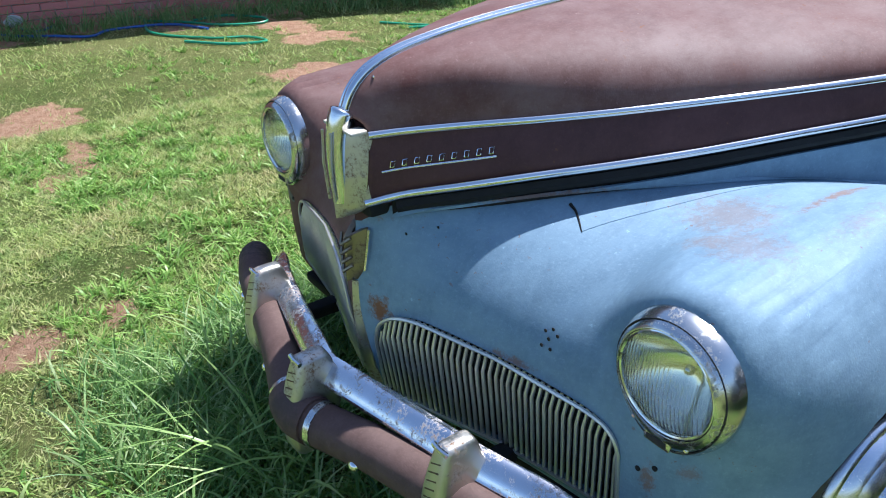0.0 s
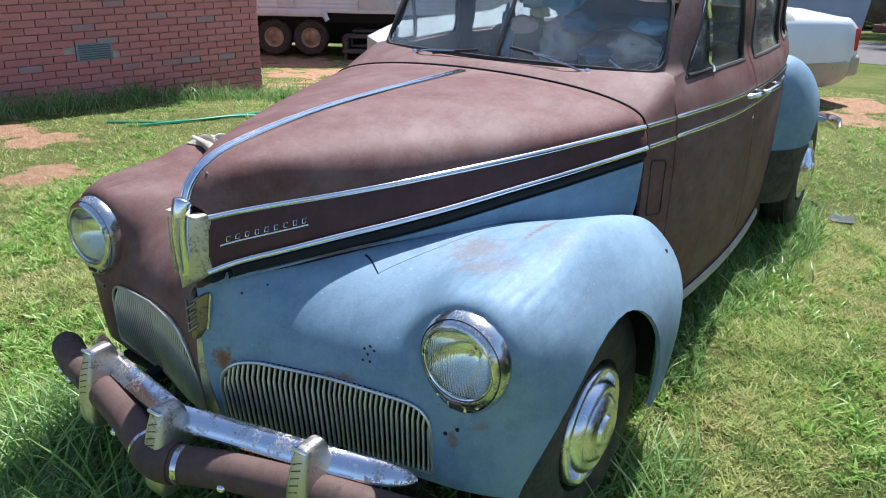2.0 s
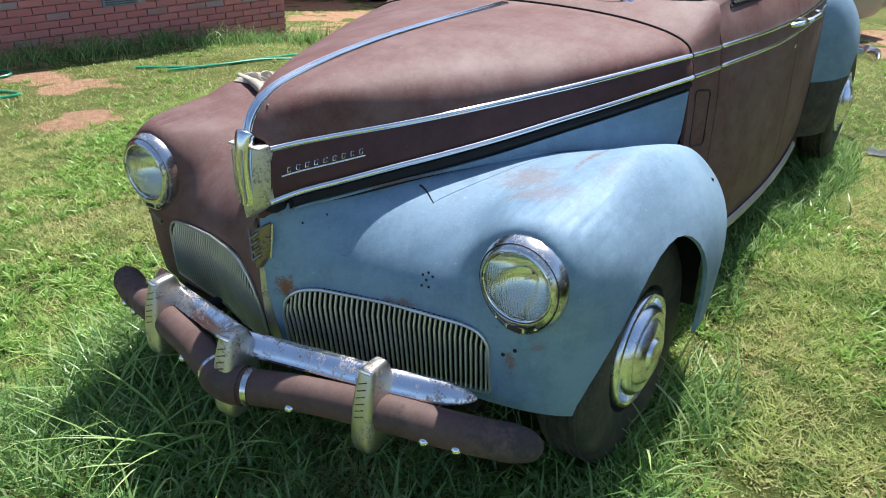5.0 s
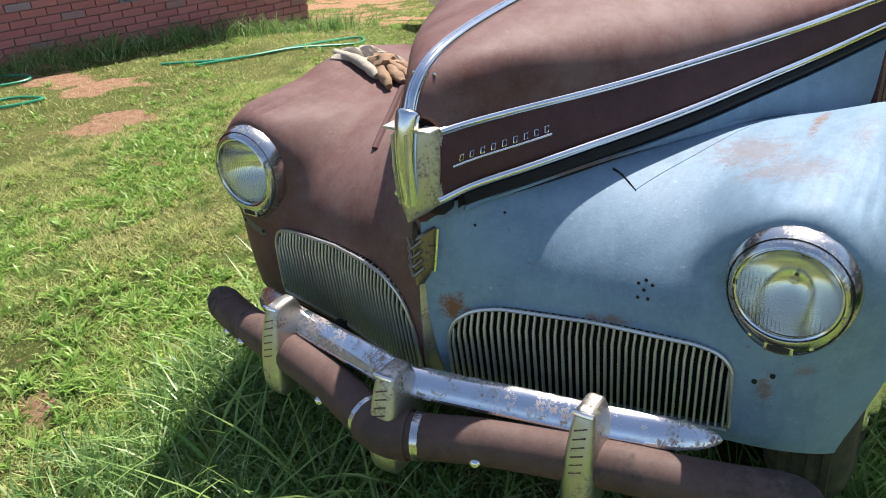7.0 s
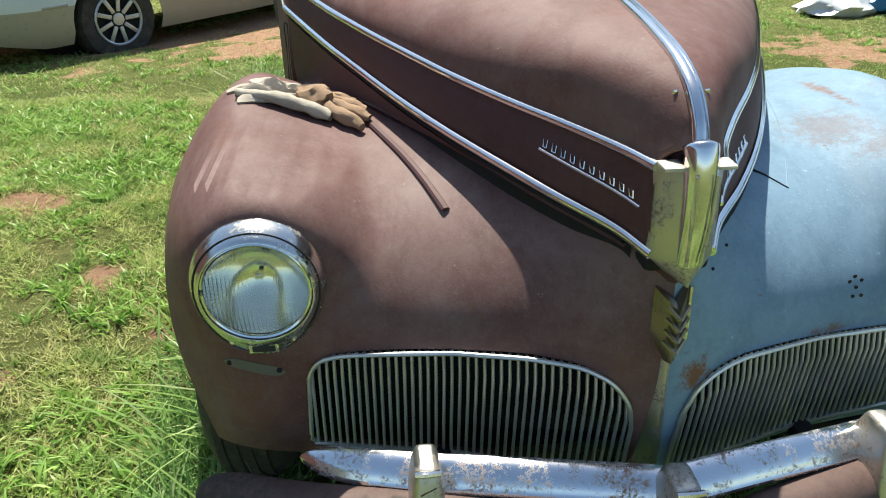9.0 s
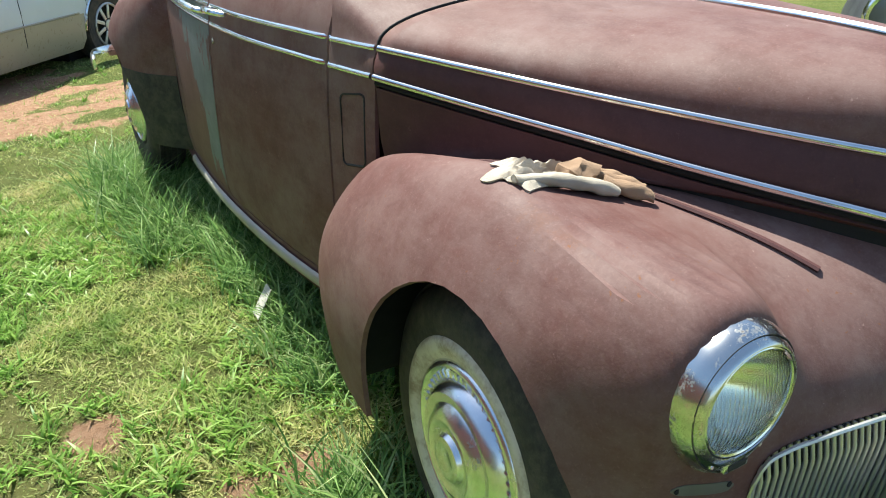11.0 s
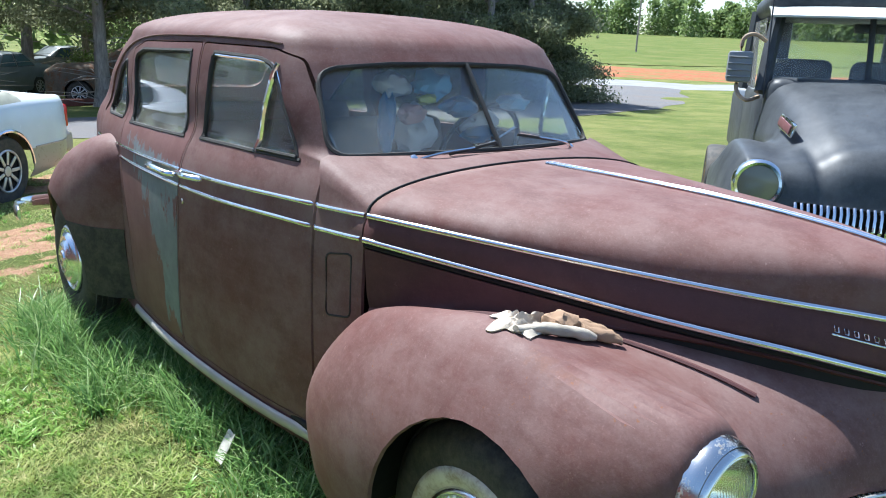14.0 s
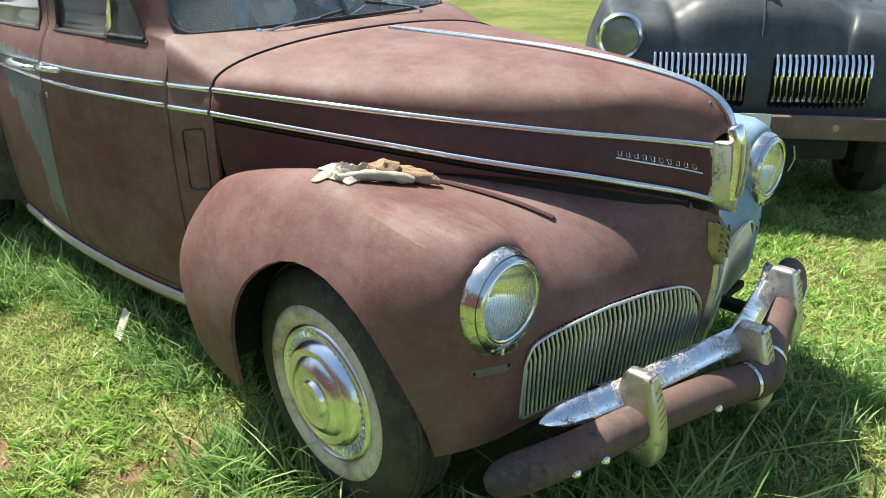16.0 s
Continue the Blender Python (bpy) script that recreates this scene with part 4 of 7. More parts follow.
orn = part("nose_ornament", shield([(0.806, 0.006, -0.622, -0.640), (0.822, 0.030, -0.610, -0.641), (0.840, 0.050, -0.597, -0.641), (0.90, 0.050, -0.592, -0.640), (0.965, 0.050, -0.584, -0.634), (0.977, 0.050, -0.580, -0.630)]), GOLD, car, "tarnished chrome nose ornament")
col = [(0, -0.622, 0.84), (0, -0.626, 0.90), (0, -0.624, 0.95), (0, -0.618, 0.985), (0, -0.610, 1.006), (0, -0.605, 1.016)]
part("ornament_column", tube(run(col, 24), np.r_[np.linspace(0.019, 0.024, 18), 0.024, 0.024, 0.023, 0.021, 0.016, 0.008], 14, squash=1.0, up=(0, 1, 0)), CHROME, orn, "round-headed chrome column")
for k in (-1, 1):
    part("ornament_rib", tube([(k * 0.010, -0.644, 0.845), (k * 0.014, -0.648, 0.92), (k * 0.015, -0.644, 0.98)], 0.003, 6), GOLD, orn)
filler = shield([(0.790, 0.020, -0.580, -0.600), (0.84, 0.055, -0.560, -0.596), (0.90, 0.062, -0.553, -0.592), (0.965, 0.062, -0.545, -0.588), (1.010, 0.048, -0.540, -0.580)])
part("nose_filler", filler, MAROON_DK, car)
for k in (-1, 1):
    part("ornament_flap", box((k * 0.036, -0.606, 0.981), (0.030, 0.034, 0.006), 0.002, m=pose(0, 0, 0, 0, 0, 0)), WHITEWALL, orn, "cream folded flap")
# black box in place of the shade below the hood's tip
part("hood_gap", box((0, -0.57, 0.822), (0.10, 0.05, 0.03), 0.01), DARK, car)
P = []
for f in np.linspace(0, 1, 9):
    row = []
    for u in np.linspace(-1, 1, 13):
        top = 0.758 + 0.022 * abs(u)
        z = 0.664 + (top - 0.664) * f
        w = 0.009 + 0.018 * min(1.0, f * 2.6) ** 0.6
        row.append((u * w, -0.600 - 0.029 * (1 - abs(u) ** 1.3) + 0.012 * f * abs(u), z))
    P.append(row)
b = grid_mesh(P)
bmesh.ops.recalc_face_normals(b, faces=list(b.faces))
emb = dress("nose_emblem", carve(b, [], 0.012, offset=1.0 if sum(f.normal.y for f in b.faces) > 0 else -1.0), BRASS, car, "ribbed brass-toned emblem plate")
part("emblem_edge", tube([(0.027, -0.601, 0.690), (0.030, -0.595, 0.735), (0.031, -0.589, 0.778)], 0.004, 6), TRIM, emb)
for k in range(4):
    z = 0.688 + 0.02 * k
    for s in (-1, 1):
        part("emblem_rib", tube([(0, -0.636, z), (s * 0.017, -0.622, z + 0.016)], 0.0035, 5), BRASS, emb)
part("prow_strip", shield([(0.40, 0.030, -0.575, -0.592), (0.45, 0.022, -0.592, -0.606), (0.53, 0.015, -0.604, -0.618), (0.60, 0.010, -0.608, -0.621), (0.66, 0.009, -0.606, -0.618)]), GOLD, car, "dull prow strip flaring at its foot")

# grilles
BARS = plain("dulled grille plating", (0.60, 0.60, 0.59), 0.36, 0.75, 0.18, 30)
for s in (1, -1):
    gr = thing("grille", "", "")
    gr.parent = car
    gr["label"] = "row of thin bright vertical grille bars"
    for k in ("category", "group", "kind"):
        if k in gr:
            del gr[k]
    kx = [0, 0.10, 0.32, 0.54, 0.66]
    rim = []
    for x, z in spline(GRILLE[s], 110, True):
        y1, y0 = np.interp(x, kx, [-0.612, -0.585, -0.505, -0.458, -0.448]), np.interp(x, kx, [-0.580, -0.562, -0.488, -0.452, -0.43])
        rim.append((max(x, 0.036), float(y0 + (y1 - y0) * min(1.0, (z - 0.38) / 0.18)) - 0.004, z))
    rim = np.array(rim)
    part("grille_rim", tube(np.vstack([rim, rim[:1]]) * (s, 1, 1), 0.0042, 6), BARS, gr)
    # near-black sheet paints the shade seen between the bars
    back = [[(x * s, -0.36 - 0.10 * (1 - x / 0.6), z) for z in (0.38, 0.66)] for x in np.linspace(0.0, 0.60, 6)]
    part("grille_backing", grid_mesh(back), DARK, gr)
    gp = np.array(GRILLE[s])
    N = 40
    for k in range(N):
        x = gp[:, 0].min() + 0.011 + (gp[:, 0].max() - gp[:, 0].min() - 0.022) * k / (N - 1)
        zs = []
        for i in range(len(gp)):
            u, w = gp[i - 1], gp[i]
            if (u[0] - x) * (w[0] - x) <= 0 and abs(u[0] - w[0]) > 1e-6:
                zs.append(u[1] + (w[1] - u[1]) * (x - u[0]) / (w[0] - u[0]))
        z0, z1 = min(zs), max(zs)
        ys = np.interp(x, [0, 0.10, 0.32, 0.54, 0.66], [-0.612, -0.585, -0.505, -0.458, -0.448])
        yb = np.interp(x, [0, 0.10, 0.32, 0.54, 0.66], [-0.580, -0.562, -0.488, -0.452, -0.43])
        pz = np.linspace(z0 + 0.002, z1 - 0.002, 6)
        pts = [(s * x, float(yb + (ys - yb) * min(1, (z - 0.38) / 0.18)) - 0.001 + 0.012 * max(0, (z - z1 + 0.03) / 0.03) ** 2, z) for z in pz]
        part("bar", tube(pts, 0.0050, 8, squash=0.62, up=(1, 0, 0)), BARS, gr)

# headlamps
SCAR = plain("bare grey-green patch", (0.125, 0.115, 0.10), 0.6, 0, 0.3, 30)
for s in (1, -1):
    c = np.array(LAMP_AT[s]) * (s, 1, 1)
    lamp = part("headlamp", bmesh.new(), None, car, "round headlamp in a pitted chrome bezel")

    def egg(rx, top, bot, d, n=64):
        """A ring that hangs lower than it rises, as the bezel does."""
        out = []
        for t in np.linspace(0, 2 * math.pi, n, endpoint=False):
            st = math.sin(t)
            taper = 1.0 - 0.10 * max(0.0, -st) ** 2 * (bot / rx - 1.0) / 0.25
            out.append(c + np.array([rx * math.cos(t) * taper, d, (top if st > 0 else bot) * st]))
        return np.array(out)

    rings = ((0.030, 0.110, 0.113, 0.138), (0.002, 0.1095, 0.112, 0.137), (-0.010, 0.107, 0.109, 0.133), (-0.019, 0.1025, 0.104, 0.127), (-0.0225, 0.1010, 0.102, 0.124), (-0.0205, 0.0995, 0.1005, 0.122), (-0.027, 0.0965, 0.097, 0.113), (-0.033, 0.092, 0.092, 0.098), (-0.034, 0.089, 0.089, 0.090), (-0.026, 0.0865, 0.0865, 0.087), (-0.006, 0.085, 0.085, 0.085))
    b = grid_mesh([egg(rx, top, bot, d) for d, rx, top, bot in rings], None, False, True)
    bmesh.ops.recalc_face_normals(b, faces=list(b.faces))
    part("bezel", b, BEZEL, lamp, "pitted chrome bezel")
    for nm, r0, top, bot, d, th in (("bezel_groove", 0.1003, 0.1013, 0.123, -0.0215, 0.0013), ("lens_gasket", 0.0872, 0.0872, 0.0876, -0.030, 0.0022)):
        g = egg(r0, top, bot, d)
        part(nm, tube(np.vstack([g, g[:1]]), th, 5), GASKET, lamp)
    tab_c = c + np.array([0, -0.026, -0.1085])
    tab_f = part("bezel_tab", box(tab_c, (0.050, 0.010, 0.020), 0.003), BEZEL, lamp)
    part("tab_inset", box(tab_c + np.array([0, -0.0045, 0]), (0.038, 0.004, 0.012), 0.0015), GASKET, tab_f)
    for k in (-1, 1):
        part("bezel_screw", lathe([(0, 0.0), (0, 0.005), (0.003, 0.003), (0.003, 0)], 10, None, Matrix.Translation(c + np.array([k * 0.050, -0.0255, -0.095])) @ pose(0, 0, 0, 0, 0, -90)), RUSTY, lamp)
    rim = [c + np.array([0.0855 * math.cos(t), -0.030, 0.0855 * math.sin(t)]) for t in np.linspace(0, 2 * math.pi, 49)]
    part("lens_ring", tube(rim, 0.003, 6), TRIM, lamp)
    P = []
    R = 0.0845
    for x in np.linspace(-R + 0.0003, R - 0.0003, 141):
        ch = math.sqrt(R ** 2 - x * x)
        row = []
        for z in np.linspace(-ch, ch, 25):
            # flutes in three bands, plainer glass between them
            w = 1.0 if abs(z + 0.045) < 0.03 else 0.8 if abs(z - 0.015) < 0.022 else 0.15
            row.append(c + np.array([x, -0.046 + 0.020 * (x * x + z * z) / R ** 2 + w * 0.0008 * math.cos(2 * math.pi * x / 0.0068), z]))
        P.append(row)
    b = grid_mesh(P)
    bmesh.ops.recalc_face_normals(b, faces=list(b.faces))
    ln = dress("lens", carve(b, [], 0.003), LENS, lamp, "fluted glass lens")
    ln.visible_shadow = False
    P = [[c + np.array([r * math.cos(t), 0.050 - 0.068 * (r / R) ** 2, r * math.sin(t)]) for t in np.linspace(0, 2 * math.pi, 40, endpoint=False)] for r in np.linspace(0.004, R, 10)]
    part("reflector", grid_mesh(P, None, False, True), SILVER, lamp)
    bb = bmesh.new()
    bmesh.ops.create_uvsphere(bb, u_segments=14, v_segments=8, radius=0.009, matrix=Matrix.Translation(c + np.array([0, 0.026, 0.0])))
    part("bulb_shield", bb, BEZEL, lamp)
    # scar where a parking lamp was
    sb = blue_bvh if s > 0 else wing_bvh
    if s < 0:
        P = [onto(sb, [(0.655 + 0.052 * u, -0.9, 0.572 + 0.010 * w * math.sqrt(max(0.05, 1 - u ** 6)) + 0.006 * u) for w in (-1, -0.3, 0.3, 1)], (0, 1, 0), 0.0012) * (s, 1, 1) for u in np.linspace(-1, 1, 12)]
        b = grid_mesh(P)
        bmesh.ops.recalc_face_normals(b, faces=list(b.faces))
        dress("lamp_scar", carve(b, [], 0.001), SCAR, car, "bare grey-green scar of a lost lamp")
    for hx, hz in ((0.612, 0.570), (0.697, 0.576)) if s < 0 else ((0.612, 0.534), (0.640, 0.552)):
        q = onto(sb, [(hx, -0.9, hz)], (0, 1, 0), 0.002)[0] * (s, 1, 1)
        part("screw_hole", lathe([(0, 0), (0, 0.005), (0.003, 0.005), (0.003, 0)], 10, None, Matrix.Translation(q) @ pose(0, 0, 0, 0, 0, 90)), DARK, car)

# bumper
bumper = part("front_bumper", bmesh.new(), None, car, "brown lower tube and rusty chrome bar with guards")
def vee(pts, n=50):
    h = np.array(pts)
    return spline(np.vstack([h[:0:-1] * (-1, 1, 1), h]), n)


tube_pts = vee([(0, -0.765, 0.400), (0.06, -0.752, 0.402), (0.20, -0.705, 0.408), (0.38, -0.655, 0.405), (0.58, -0.600, 0.392), (0.72, -0.540, 0.376), (0.760, -0.518, 0.371)], 90)
rad = np.full(90, 0.046)
for k in range(9):
    rad[k] = rad[89 - k] = 0.015 + 0.031 * (k / 9) ** 0.75
part("lower_tube", tube(tube_pts, rad, 18), BROWN, bumper, "brown-painted bumper tube")
bar = vee([(0, -0.690, 0.480), (0.04, -0.683, 0.480), (0.19, -0.648, 0.474), (0.38, -0.600, 0.461), (0.50, -0.557, 0.449), (0.585, -0.521, 0.437)], 150)
blade = ((0.022, 0.014), (0.016, 0.023), (0.006, 0.0235), (-0.006, 0.0175), (-0.018, 0.0075), (-0.027, -0.003), (-0.0285, -0.0075), (-0.033, -0.012), (-0.033, -0.018), (-0.026, -0.020), (-0.010, -0.014), (0.010, 0.000))
P = []
for i, p in enumerate(bar):
    f = min(1.0, (min(i, 149 - i) + 0.15) / 19)
    e = math.sqrt(1 - (1 - f) ** 2) ** 1.2
    P.append([p + np.array([0, y * e, (z + 0.001) * e - 0.001]) for y, z in blade])
b = grid_mesh(P, None, False, True)
b.verts.ensure_lookup_table()
b.faces.new(b.verts[:12])
b.faces.new(b.verts[-12:])
bmesh.ops.recalc_face_normals(b, faces=list(b.faces))
part("upper_bar", b, RUSTY, bumper, "rust-pitted chrome bar")
for k, (gx, gy) in enumerate(((0.0, -0.700), (0.378, -0.618), (-0.378, -0.618))):
    wide = 1.22 if k == 0 else 1.10
    rows = [(0.533, -0.010, -0.044, 0.009), (0.527, 0.006, -0.060, 0.017), (0.490, 0.020, -0.074, 0.023), (0.450, 0.032, -0.086, 0.026), (0.405, 0.022, -0.094, 0.028), (0.360, 0.002, -0.098, 0.029), (0.325, -0.014, -0.094, 0.027), (0.306, -0.030, -0.082, 0.021), (0.299, -0.046, -0.068, 0.012)]
    P = []
    for z, back, front, w in [(*p, float(np.interp(-p[0], [-r[0] for r in rows], [r[3] for r in rows]))) for p in spline([r[:3] for r in rows], 34)]:
        w *= wide
        yc, d = gy + (front + back) / 2, (back - front) / 2
        ring2 = []
        for a in np.linspace(0, 2 * math.pi, 28, endpoint=False):
            ca, sa = math.cos(a), math.sin(a)
            ring2.append((gx + w * math.copysign(abs(ca) ** 0.42, ca), yc - d * math.copysign(abs(sa) ** 0.42, sa), z))
        P.append(ring2)
    b = grid_mesh(P, None, False, True)
    b.verts.ensure_lookup_table()
    b.faces.new(b.verts[:28])
    b.faces.new(b.verts[-28:])
    bmesh.ops.recalc_face_normals(b, faces=list(b.faces))
    guard = part("bumper_guard", b, GOLD, bumper, "tarnished chrome bumper guard with slanted ribs")
    part("guard_cap", tube([(gx - 0.017 * wide, gy - 0.060, 0.527), (gx, gy - 0.063, 0.529), (gx + 0.017 * wide, gy - 0.060, 0.527)], 0.0055, 8), CHROME, guard, "bright chrome edge")
    zz, ff = [r[0] for r in rows][::-1], [r[2] for r in rows][::-1]
    for q in range(6):
        z = 0.500 - 0.0165 * q
        w = 0.011 * wide
        part("guard_rib", tube([(gx - w, gy + float(np.interp(z - 0.005, zz, ff)) + 0.0012, z - 0.005), (gx + w, gy + float(np.interp(z + 0.005, zz, ff)) + 0.0012, z + 0.005)], 0.0022, 6), BROWN, guard)
i0, i1 = (int(np.argmin(abs(tube_pts[:, 0] - gx))) for gx in (-0.050, 0.050))
part("centre_bracket", tube(tube_pts[i0:i1 + 1], 0.0515, 16), BROWN, bumper, "rusty brown bracket over the joint")
for gx in (-0.066, 0.066):
    i = int(np.argmin(abs(tube_pts[:, 0] - gx)))
    part("tube_sleeve", tube(tube_pts[i:i + 2], 0.0495, 16), BEZEL, bumper, "chrome sleeve")
for bx in (-0.61, -0.52, -0.197, 0.197, 0.52, 0.61):
    i = int(np.argmin(abs(tube_pts[:, 0] - bx)))
    b = bmesh.new()
    bmesh.ops.create_uvsphere(b, u_segments=12, v_segments=8, radius=0.0135, matrix=Matrix.Translation(tube_pts[i] + np.array([0, -0.0405, -0.018])))
    part("bumper_bolt", b, CHROME, bumper)
for s in (1, -1):
    part("bumper_iron", box((s * 0.34, -0.56, 0.385), (0.04, 0.16, 0.035), 0.008), DARK, bumper)
    part("rear_bumper_end", tube(run([(s * 0.45, 4.26, 0.40), (s * 0.74, 4.20, 0.41), (s * 0.87, 4.06, 0.415), (s * 0.90, 3.86, 0.415)], 20), np.r_[np.full(18, 0.016), 0.014, 0.010], 10, squash=3.0), CHROME, car, "rear bumper end")


# wheels
def wheel(white):
    w = part("wheel", bmesh.new(), None, car, "whitewall tyre with chrome wheel cover" if white else "black tyre with chrome wheel cover")
    R = 0.338
    prof = [(-0.16, 0.18), (-0.165, 0.25), (-0.15, 0.305), (-0.13, 0.328), (-0.10, 0.336), (-0.03, 0.336), (-0.005, 0.326), (0.012, 0.30), (0.018, 0.265), (0.016, 0.225), (0.006, 0.185), (-0.02, 0.18)]
    part("tyre", lathe(prof, 56), RUBBER, w)
    for k in range(4):
        part("tread_rib", lathe([(-0.115 + 0.027 * k, 0.333), (-0.113 + 0.027 * k, 0.340), (-0.098 + 0.027 * k, 0.340), (-0.096 + 0.027 * k, 0.333)], 56), RUBBER, w)
    if white:
        part("whitewall", lathe([(0.006, 0.184), (0.016, 0.196), (0.0215, 0.210), (0.0235, 0.222), (0.0215, 0.232), (0.0165, 0.237)], 56), WHITEWALL, w, "yellowed whitewall band")
    cover = part("wheel_cover", lathe([(-0.01, 0.190), (0.010, 0.190), (0.018, 0.184), (0.020, 0.176), (0.012, 0.168), (0.010, 0.150), (0.026, 0.142), (0.036, 0.128), (0.032, 0.108), (0.046, 0.094), (0.052, 0.078), (0.044, 0.060), (0.046, 0.052), (0.056, 0.046), (0.060, 0.030), (0.054, 0.018), (0.056, 0.0)], 64), COVER, w, "stepped chrome wheel cover")
    for k in range(48):
        a = 2 * math.pi * k / 48
        ca, sa2 = math.cos(a), math.sin(a)
        part("cover_flute", tube([(0.0105, 0.151 * ca, 0.151 * sa2), (0.013, 0.166 * ca, 0.166 * sa2)], 0.0035, 5), CHROME, cover)
    return w


wf = wheel(True)
wf.matrix_world = pose(-0.780, 0.0, 0.374, 0, 0, 180 - 2)
wl2 = wheel(False)
[c for c in wl2.children if c.name.startswith("wheel_cover")][0].scale = (1.0, 0.90, 0.90)
wl2.matrix_world = pose(0.785, 0.0, 0.362, 0, 0, -2)
for s, src in ((1, wl2), (-1, wl2)):
    copy_thing(src, pose(0.825 if s > 0 else -0.822, WHEELBASE, 0.345, 0, 0, 0 if s > 0 else 180))
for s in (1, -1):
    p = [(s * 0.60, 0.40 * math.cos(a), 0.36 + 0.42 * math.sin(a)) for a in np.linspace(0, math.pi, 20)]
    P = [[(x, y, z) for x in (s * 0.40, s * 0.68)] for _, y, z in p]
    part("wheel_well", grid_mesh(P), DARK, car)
    # added black plate stops light showing through behind the wheel
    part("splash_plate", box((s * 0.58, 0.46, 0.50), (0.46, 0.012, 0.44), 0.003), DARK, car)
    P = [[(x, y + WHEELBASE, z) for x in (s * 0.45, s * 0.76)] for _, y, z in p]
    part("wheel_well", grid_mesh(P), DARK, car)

# door furniture
for s in (1, -1):
    for y0, y1, z in ((1.515, 1.735, 1.0), (1.76, 1.99, 0.988)):
        base = half_width((y0 + y1) / 2, 0.97)
        g = [(s * (base + 0.012), y0 if y0 < 1.7 else y1, z - 0.004), (s * (base + 0.046), y0 + 0.05 if y0 < 1.7 else y1 - 0.05, z + 0.001), (s * (base + 0.048), (y0 + y1) / 2, z), (s * (base + 0.030), y1 - 0.03 if y0 < 1.7 else y0 + 0.03, z - 0.010), (s * (base + 0.004), y1 - 0.01 if y0 < 1.7 else y0 + 0.01, z - 0.014)]
        part("door_handle", tube(run(g, 20), np.r_[0.006, np.full(18, 0.0105), 0.009], 8), CHROME, car, "chrome pull handle")
    q = onto(shell_bvh, [(s, 1.70, 0.885)], (-s, 0, 0), 0.0)[0]
    part("door_lock", lathe([(0, 0.011), (0.004, 0.011), (0.006, 0.006), (0.004, 0.0)], 14, None, Matrix.Translation(q) @ pose(0, 0, 0, 0, 0, 0 if s > 0 else 180)), CHROME, car)
    # ventilator flap in the cowl side
    vp = rounded([(0.722, 0.715), (0.722, 0.905), (0.828, 0.885), (0.828, 0.695)], 0.02)
    ring = onto(cowl_bvh, [(s, y, z) for y, z in vp], (-s, 0, 0), 0.0)
    part("vent_flap_edge", tube(np.vstack([ring, ring[:1]]), 0.0035, 5), GASKET, car)
    # wipers
    pv = np.array([s * 0.357, 0.822, 1.138])
    tip = np.array([0.165, 0.815, 1.190]) if s > 0 else np.array([-0.150, 0.795, 1.172])
    wip = part("wiper", tube(run([pv, pv + (tip - pv) * 0.35 + np.array([0, -0.028, 0.012]), tip + np.array([0, -0.012, 0.0])], 12), 0.0042, 6), TRIM, car, "bright windscreen wiper")
    part("wiper_pivot", lathe([(-0.02, 0.014), (0.006, 0.014), (0.016, 0.009), (0.018, 0.0)], 12, None, Matrix.Translation(pv + np.array([0, 0.004, 0])) @ pose(0, 0, 0, 0, -60, 90)), CHROME, wip)
    bl = tip + np.array([0, -0.006, -0.002])
    part("wiper_blade", box(bl + np.array([s * 0.0, 0, 0]), (0.20, 0.008, 0.010), 0.002, m=pose(0, 0, 0, 0, s * 8.0, 0)), GASKET, wip)

# marks on the wings
w_seam = onto(blue_bvh, run([(0.320, -0.312, 1.2), (0.40, -0.12, 1.2), (0.49, 0.15, 1.2), (0.583, 0.44, 1.2)], 30), (0, 0, -1), 0.0)
part("wing_seam", tube(w_seam, 0.0013, 5), BLUE, car)
crack = onto(blue_bvh, run([(0.262, -0.285, 1.2), (0.285, -0.290, 1.2), (0.322, -0.312, 1.2)], 10), (0, 0, -1), 0.0005)
part("wing_crack", tube(crack, np.linspace(0.0035, 0.0012, 10), 5), DARK, car)
edge_r = onto(wing_bvh, run([(0.312, -0.33, 1.2), (0.37, -0.18, 1.2), (0.445, -0.012, 1.2), (0.53, 0.2, 1.2), (0.58, 0.40, 1.2)], 30), (0, 0, -1), 0.004) * (-1, 1, 1)
part("wing_joint_strip", tube(edge_r, 0.008, 6, squash=0.6), MAROON_DK, car, "raised joint strip on the maroon wing")
for k, (dx, dz) in enumerate(((0, 0), (-0.012, 0.010), (0.013, 0.009), (-0.008, -0.013), (0.010, -0.014), (0.0, 0.016))):
    q = onto(blue_bvh, [(0.399 + dx, -0.9, 0.672 + dz)], (0, 1, 0), 0.0006)[0]
    part("emblem_hole", lathe([(0, 0), (0, 0.0035), (0.0015, 0.0035), (0.0015, 0)], 8, None, Matrix.Translation(q) @ pose(0, 0, 0, 0, 0, -90)), DARK, car)
for x, z in ((0.085, 0.775), (0.125, 0.790)):
    q = onto(blue_bvh, [(x, -0.9, z)], (0, 1, 0), 0.0006)[0]
    part("emblem_hole", lathe([(0, 0), (0, 0.003), (0.0015, 0.003), (0.0015, 0)], 8, None, Matrix.Translation(q) @ pose(0, 0, 0, 0, 0, -90)), DARK, car)

